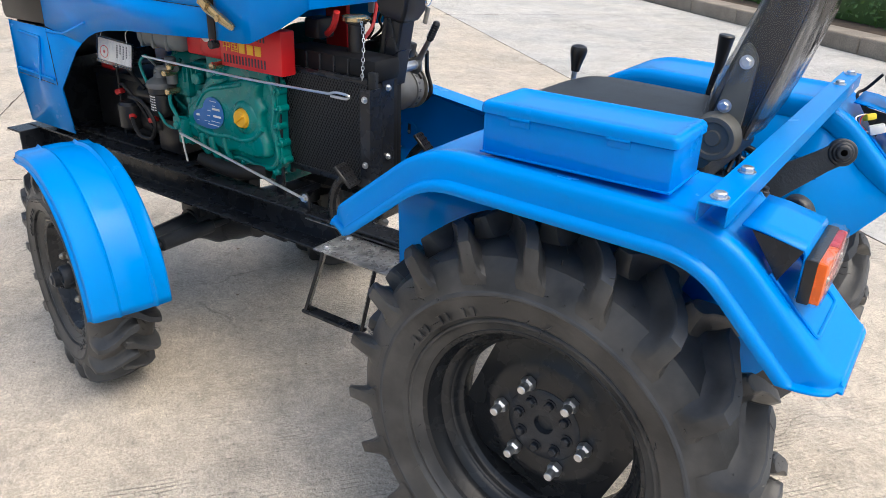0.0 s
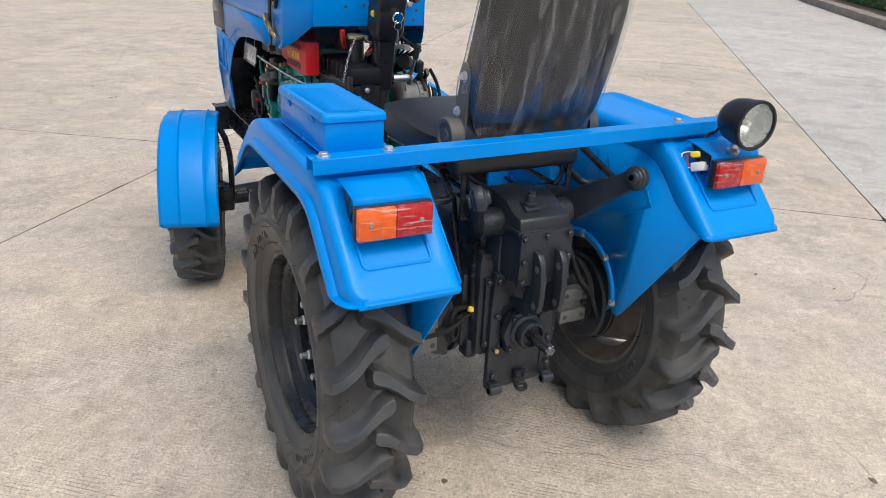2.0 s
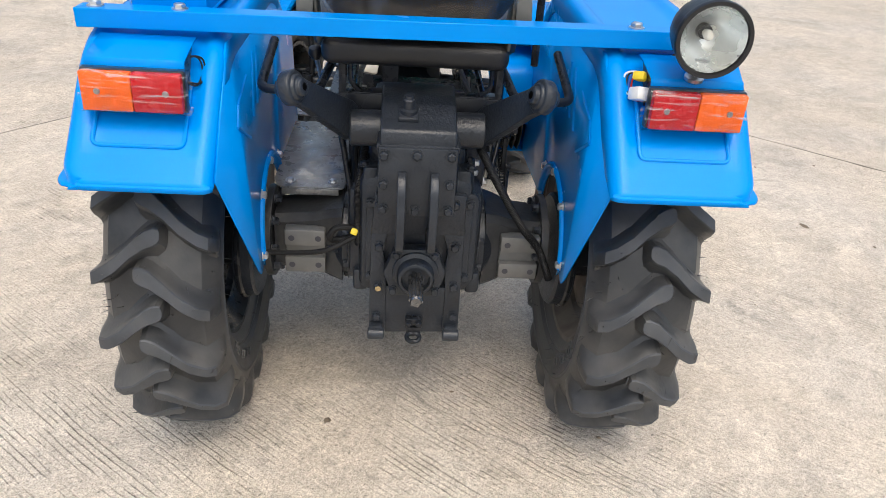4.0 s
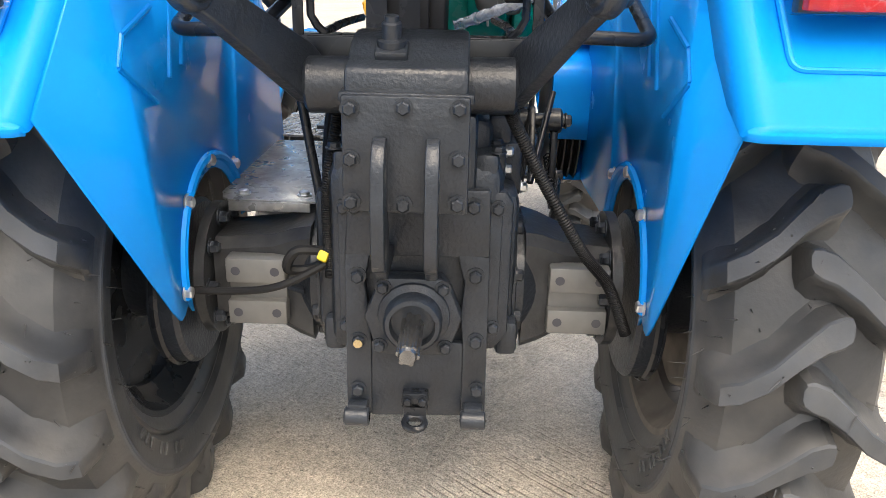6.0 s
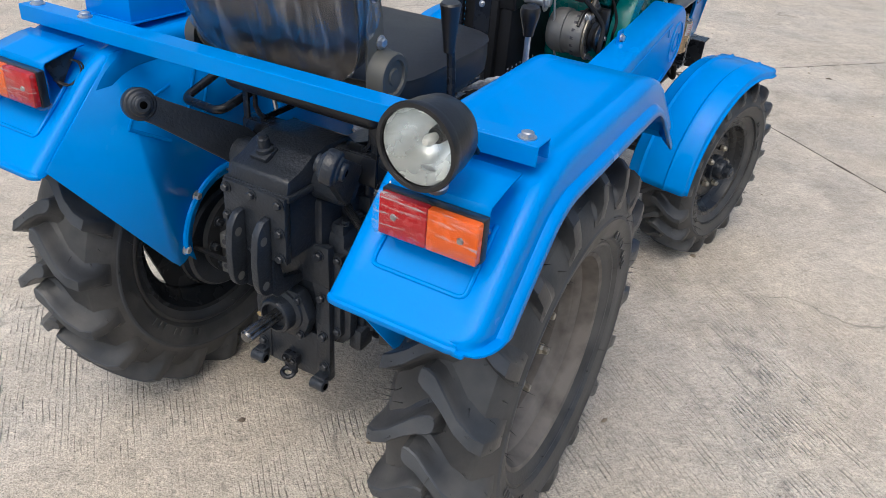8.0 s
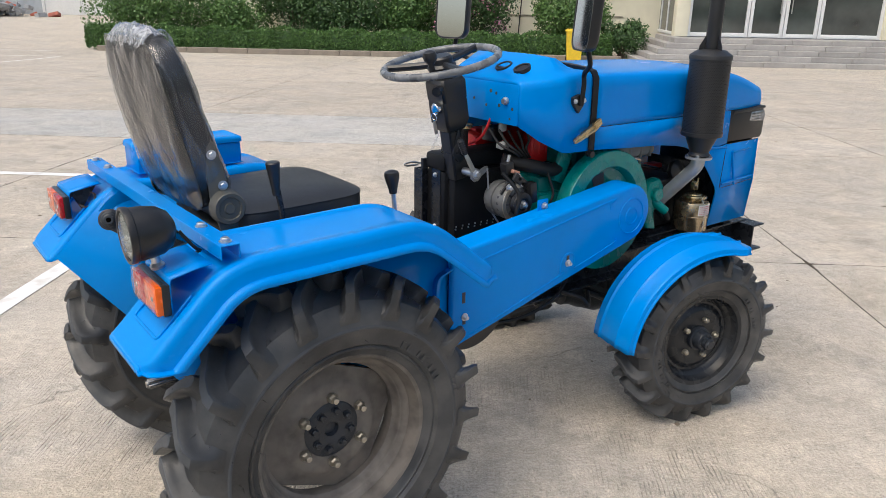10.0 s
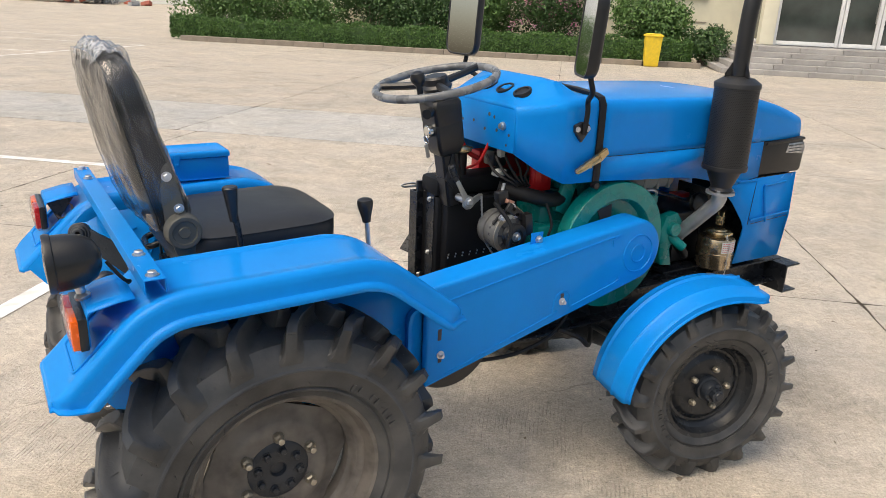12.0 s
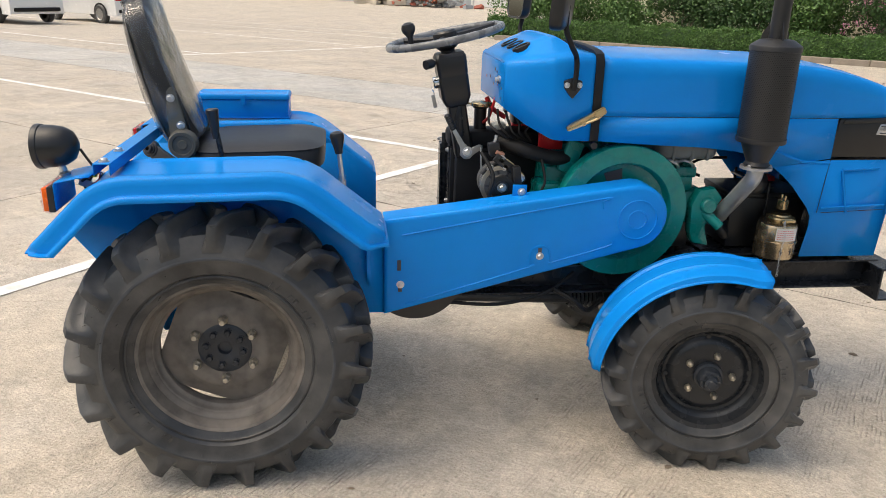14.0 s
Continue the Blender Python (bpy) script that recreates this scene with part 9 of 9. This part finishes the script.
for s, tip in ((1, (-0.283, 0.197, 0.806)), (-1, (-0.283, -0.203, 0.81))):
    b = B()
    root = Vector((-0.14, s * 0.125 - 0.008, 0.706))
    tipv = Vector(tip)
    mid = root.lerp(tipv, 0.5)
    d = (tipv - root).normalized()
    up = d.cross(Vector((0, 1, 0))).normalized() * -1
    sd = d.cross(up).normalized()
    rows = []
    for u, h in ((-0.12, 0.03), (0.0, 0.036), (0.3, 0.031), (0.8, 0.023), (1.0, 0.023)):
        c = root.lerp(tipv, u)
        rows.append([c + up * h * a + sd * 0.008 * e for a, e in ((1, 1), (1, -1), (-1, -1), (-1, 1))])
    t = bmesh.new()
    grid(t, rows, closed=True)
    bmesh.ops.contextual_create(t, geom=[e for e in t.edges if e.is_boundary])
    bmesh.ops.recalc_face_normals(t, faces=t.faces)
    join(b, t)
    lathe(b, [(0.0, -0.024), (0.0125, -0.024), (0.014, -0.022), (0.014, -0.016), (0.02, -0.0155), (0.02, -0.0115), (0.0265, -0.0105), (0.028, -0.007), (0.028, 0.007), (0.0265, 0.0105), (0.02, 0.0115), (0.02, 0.0155), (0.014, 0.016), (0.014, 0.022), (0.0125, 0.024), (0.0, 0.024)], tipv, sd, 26)
    arm = part("lift_arm", b, BLACK, tractor, "black forged hydraulic lift arm", bevel=0.002)
    b = B()
    for way in (sd, -sd):
        lathe(b, [(0.0, 0.0246), (0.006, 0.0244), (0.007, 0.0236)], tipv, way, 16)
    part("pin_hole", b, HOLE, arm)
    b = B()
    o = 0.0 if s > 0 else -0.012
    tube(b, rounded_bar([(0.03, o + s * 0.270, 0.80), (-0.117, o + s * 0.276, 0.749), (-0.128, o + s * 0.172, 0.753), (-0.02, o + s * 0.150, 0.790)], 0.022), 0.0085, 12, 0)
    part("grab_bar", b, FRAME, tractor, "bent black bar beside the seat frame")
for s in (1, -1):
    b = B()
    # trumpet: a heavy rectangular casting that swells towards the gearbox
    rows = []
    for y, lo, hi, x0, x1 in ((0.16, 0.315, 0.488, -0.072, 0.08), (0.185, 0.322, 0.482, -0.066, 0.075), (0.215, 0.335, 0.47, -0.058, 0.065), (0.30, 0.340, 0.462, -0.055, 0.06)):
        c = 0.014
        rows.append([Vector((x, GY + s * (y - 0.013), z)) for x, z in ((x0 + c, lo), (x1 - c, lo), (x1, lo + c), (x1, hi - c), (x1 - c, hi), (x0 + c, hi), (x0, hi - c), (x0, lo + c))])
    t = bmesh.new()
    grid(t, rows, closed=True)
    bmesh.ops.contextual_create(t, geom=[e for e in t.edges if e.is_boundary])
    bmesh.ops.recalc_face_normals(t, faces=t.faces)
    join(b, t)
    lathe(b, [(0.0, 0.0), (0.098, 0.0), (0.098, 0.014), (0.0, 0.014)], (0.005, s * 0.278, 0.40), (0, s, 0), 32)
    axle = part("rear_axle", b, CASTGREY, tractor, "dark grey cast rear axle housing")
    b = B()
    for z in (0.428, 0.366):
        box(b, (-0.068, GY + s * 0.222, z), (0.03, 0.082, 0.036), 0.003)
    box(b, (-0.06, GY + s * 0.222, 0.397), (0.02, 0.08, 0.04), 0.002)
    pad = part("axle_pad", b, RAW, axle)
    b = B()
    for z in (0.428, 0.366):
        for dy in (-0.027, 0.027):
            lathe(b, [(0.0065, 0.0), (0.0, 0.0004)], (-0.0835, GY + s * 0.222 + dy, z), (-1, 0, 0), 12)
    part("bolt_hole", b, INK_AND_SLOT, pad)
    b = B()
    for a in (60, 100, 140, 180, 220, 260):
        hexbolt(b, (0.005 + 0.082 * math.cos(radians(a)), s * 0.277, 0.40 + 0.082 * math.sin(radians(a))), (0, -s, 0), 0.009, 0.012)
    part("flange_bolt", b, BLACK, axle)
    b = B()
    lathe(b, [(0.0, 0.0), (0.118, 0.0), (0.124, 0.006), (0.124, 0.04), (0.0, 0.04)], (0.01, s * 0.312, 0.375), (0, s, 0), 44)
    part("brake_drum", b, BLACK, axle)
    b = B()
    lathe(b, [(0.126, 0.0), (0.13, 0.004), (0.13, 0.010), (0.126, 0.012)], (0.01, s * 0.336, 0.375), (0, s, 0), 44)
    part("drum_lip", b, FRAME, axle)
# castings, levers and pipes along the gearbox
for s in (1, -1):
    b = B()
    for z, x in ((0.452, 0.0), (0.40, -0.056), (0.345, 0.0)):
        if x:
            prism(b, [(-0.056, s * 0.142), (-0.085, s * 0.142), (-0.056, s * 0.19)], "z", z - 0.004, z + 0.004, 0.001)
        else:
            t = 0.03 if z > 0.4 else -0.03
            prism(b, [(s * 0.142, z), (s * 0.142, z + t), (s * 0.19, z)], "x", -0.002, 0.008, 0.001)
    part("gusset", b, BLACK, gearbox)
    b = B()
    for a in (20, 65, 115, 160, 200, 245, 295, 340):
        hexbolt(b, (0.09 * math.cos(radians(a)), GY + s * 0.134, 0.405 + 0.09 * math.sin(radians(a))), (0, s, 0), 0.0085, 0.009)
    part("bolt", b, BLACK, gearbox)
    b = B()
    for x in (0.17, 0.25, 0.33, 0.40):
        prism(b, [(s * 0.118, 0.36), (s * 0.136, 0.37), (s * 0.136, 0.575), (s * 0.118, 0.59)], "x", x - 0.005, x + 0.005, 0.002)
    box(b, (0.28, s * 0.123, 0.588), (0.30, 0.03, 0.018), 0.004)
    part("cast_rib", b, BLACK, gearbox)
b = B()
box(b, (0.03, -0.135, 0.565), (0.10, 0.035, 0.075), 0.006)
box(b, (-0.052, -0.112, 0.585), (0.045, 0.03, 0.05), 0.005)
box(b, (-0.06, -0.118, 0.632), (0.03, 0.028, 0.036), 0.004)
cyl(b, (-0.06, -0.118, 0.64), (-0.06, -0.118, 0.672), 0.009, seg=14, bev=0.002)
valve = part("control_valve", b, BLACK, gearbox)
b = B()
for x, z in ((-0.005, 0.595), (0.065, 0.595), (-0.005, 0.537), (0.065, 0.537)):
    hexbolt(b, (x, -0.1525, z), (0, -1, 0), 0.007, 0.008)
for x, z in ((-0.06, 0.60), (-0.045, 0.572)):
    hexbolt(b, (x, -0.127, z), (0, -1, 0), 0.0065, 0.008)
part("bolt", b, ZINC, valve)
b = B()
cyl(b, (0.10, -0.11, 0.612), (0.10, -0.222, 0.612), 0.011, seg=16, bev=0.002)
for y in (-0.16, -0.205):
    cyl(b, (0.10, y - 0.012, 0.612), (0.10, y + 0.012, 0.612), 0.019, seg=20, bev=0.003)
prism(b, [(0.115, 0.632), (0.086, 0.634), (0.03, 0.545), (0.042, 0.536)], "y", -0.176, -0.166, 0.002)
prism(b, [(0.112, 0.605), (0.09, 0.605), (0.085, 0.52), (0.102, 0.52)], "y", -0.212, -0.202, 0.002)
shaft = part("brake_cross_shaft", b, FRAME, gearbox)
b = B()
cyl(b, (0.036, -0.183, 0.543), (0.62, -0.19, 0.60), 0.0055, seg=10)
cyl(b, (0.093, -0.217, 0.528), (0.012, -0.205, 0.49), 0.005, seg=10)
cyl(b, (0.09, -0.20, 0.655), (-0.01, -0.165, 0.545), 0.005, seg=10)
part("brake_rod", b, FRAME, shaft)
b = B()
hexbolt(b, (0.036, -0.177, 0.543), (0, -1, 0), 0.008, 0.01)
hexbolt(b, (0.093, -0.212, 0.53), (0, -1, 0), 0.008, 0.01)
hexbolt(b, (0.10, -0.222, 0.612), (0, -1, 0), 0.009, 0.008)
part("bolt", b, FRAME, shaft)
b = B()
tube(b, [(0.04 + 0.10 * k / 90, -0.205 + 0.007 * math.cos(k * 0.9), 0.50 + 0.05 * k / 90 + 0.007 * math.sin(k * 0.9)) for k in range(91)], 0.0016, 5, 0)
part("return_spring", b, FRAME, shaft)
b = B()
tube(b, [(-0.02, -0.06, 0.715), (0.03, -0.10, 0.71), (0.06, -0.14, 0.66), (0.05, -0.145, 0.60)], 0.006, 9, 6)
tube(b, [(-0.04, -0.118, 0.655), (0.02, -0.15, 0.665), (0.15, -0.155, 0.645), (0.30, -0.14, 0.63), (0.42, -0.12, 0.66)], 0.006, 9, 6)
tube(b, [(0.06, -0.15, 0.56), (0.10, -0.185, 0.55), (0.20, -0.17, 0.53), (0.36, -0.15, 0.57), (0.45, -0.15, 0.62)], 0.0055, 9, 6)
part("hydraulic_pipe", b, HOSE, gearbox)
b = B()
tube(b, [(0.16, -0.14, 0.69), (0.12, -0.17, 0.66), (0.07, -0.165, 0.60), (0.03, -0.155, 0.53)], 0.0045, 7, 6)
part("wiring_loom", b, HOSE, gearbox)
# grooved belt pulley ahead of the axle, under the open end of the guard
b = B()
groove = [(0.14, 0.0), (0.14, 0.003)] + [p for k in range(4) for p in ((0.126, 0.008 + 0.014 * k), (0.14, 0.0135 + 0.014 * k), (0.14, 0.0165 + 0.014 * k))]
lathe(b, [(0.0, 0.004), (0.10, 0.004), (0.11, 0.0)] + groove + [(0.0, 0.0585)], (0.545, -0.238, 0.54), (0, -1, 0), 48)
part("belt_pulley", b, PLASTIC, tractor)
# cables on the axle
b = B()
tube(b, [(-0.14, -0.125, 0.665), (-0.12, -0.17, 0.58), (-0.10, -0.23, 0.48), (-0.10, -0.27, 0.43), (-0.10, -0.30, 0.36)], [0.0083, 0.0068] * 140, 10, 60)
part("corrugated_conduit", b, HOSE, tractor)
b = B()
tube(b, [(-0.09, 0.082, 0.70), (-0.105, 0.088, 0.64), (-0.115, 0.10, 0.56), (-0.12, 0.10, 0.50), (-0.12, 0.098, 0.44)], [0.0078, 0.0064] * 140, 10, 50)
part("corrugated_conduit", b, HOSE, tractor)
b = B()
cyl(b, (-0.075, 0.142, 0.70), (-0.085, 0.108, 0.49), 0.0062, seg=12)
part("lift_rod", b, FRAME, tractor)
b = B()
tube(b, [(-0.11, 0.095, 0.47), (-0.12, 0.14, 0.475), (-0.12, 0.155, 0.45), (-0.11, 0.13, 0.445), (-0.115, 0.10, 0.46)], 0.007, 8, 6)
tube(b, [(-0.12, 0.10, 0.46), (-0.13, 0.16, 0.43), (-0.12, 0.22, 0.415), (-0.115, 0.31, 0.412)], 0.0055, 8, 6)
tube(b, [(0.0, 0.10, 0.72), (-0.05, 0.11, 0.60), (-0.09, 0.105, 0.48)], 0.006, 8, 6)
part("brake_cable", b, HOSE, tractor)
b = B()
box(b, (-0.125, 0.106, 0.47), (0.012, 0.014, 0.014), 0.003, (20, 30, 0))
part("cable_tie", b, WIRE_YELLOW, tractor)
# floor plates, step and stirrup
b = B()
prism(b, [(0.0, 0.138), (0.0, 0.262), (0.012, 0.276), (0.04, 0.285), (0.397, 0.285), (0.397, 0.134), (0.01, 0.134)], "z", 0.501, 0.505, 0.001)
box(b, (-0.002, 0.205, 0.496), (0.004, 0.118, 0.014), 0.0012)
plate = part("foot_plate", b, PLATE_STEEL, tractor, "worn bare steel foot plate")
b = B()
for x, y in ((0.03, 0.16), (0.03, 0.25)):
    hexbolt(b, (x, y, 0.505), (0, 0, 1), 0.008, 0.005)
part("bolt", b, ZINC, plate)
b = B()
prism(b, [(0.40, 0.12), (0.40, 0.205), (0.82, 0.205), (0.82, 0.12)], "z", 0.508, 0.512, 0.001)
part("foot_plate", b, PLATE_STEEL, tractor)
b = B()
box(b, (0.565, 0.262, 0.503), (0.24, 0.11, 0.005), 0.001)
step = part("step_plate", b, PLATE_STEEL, tractor, "worn chequered steel step plate")
b = B()
for k in range(10):
    for j in range(7):
        box(b, (0.465 + 0.021 * k, 0.215 + 0.016 * j, 0.5063), (0.014, 0.004, 0.0016), 0, (0, 0, 45 if (k + j) % 2 else -45))
part("tread_bar", b, PLATE_STEEL, step)
b = B()
for p, q in (((0.66, 0.305, 0.50), (0.705, 0.325, 0.345)), ((0.51, 0.305, 0.50), (0.535, 0.325, 0.345)), ((0.705, 0.325, 0.342), (0.535, 0.325, 0.342))):
    p, q = Vector(p), Vector(q)
    c = (p + q) / 2
    d = (q - p)
    mm = align(c, d)
    t = bmesh.new()
    bmesh.ops.create_cube(t, size=1, matrix=Matrix.Diagonal((0.03, 0.008, d.length + 0.008, 1)))
    join(b, t, mm)
part("stirrup", b, FRAME, step, bevel=0.0015)
b = B()
for x, y in ((0.655, 0.225), (0.66, 0.295), (0.48, 0.235)):
    hexbolt(b, (x, y, 0.506), (0, 0, 1), 0.008, 0.005)
part("bolt", b, ZINC, step)
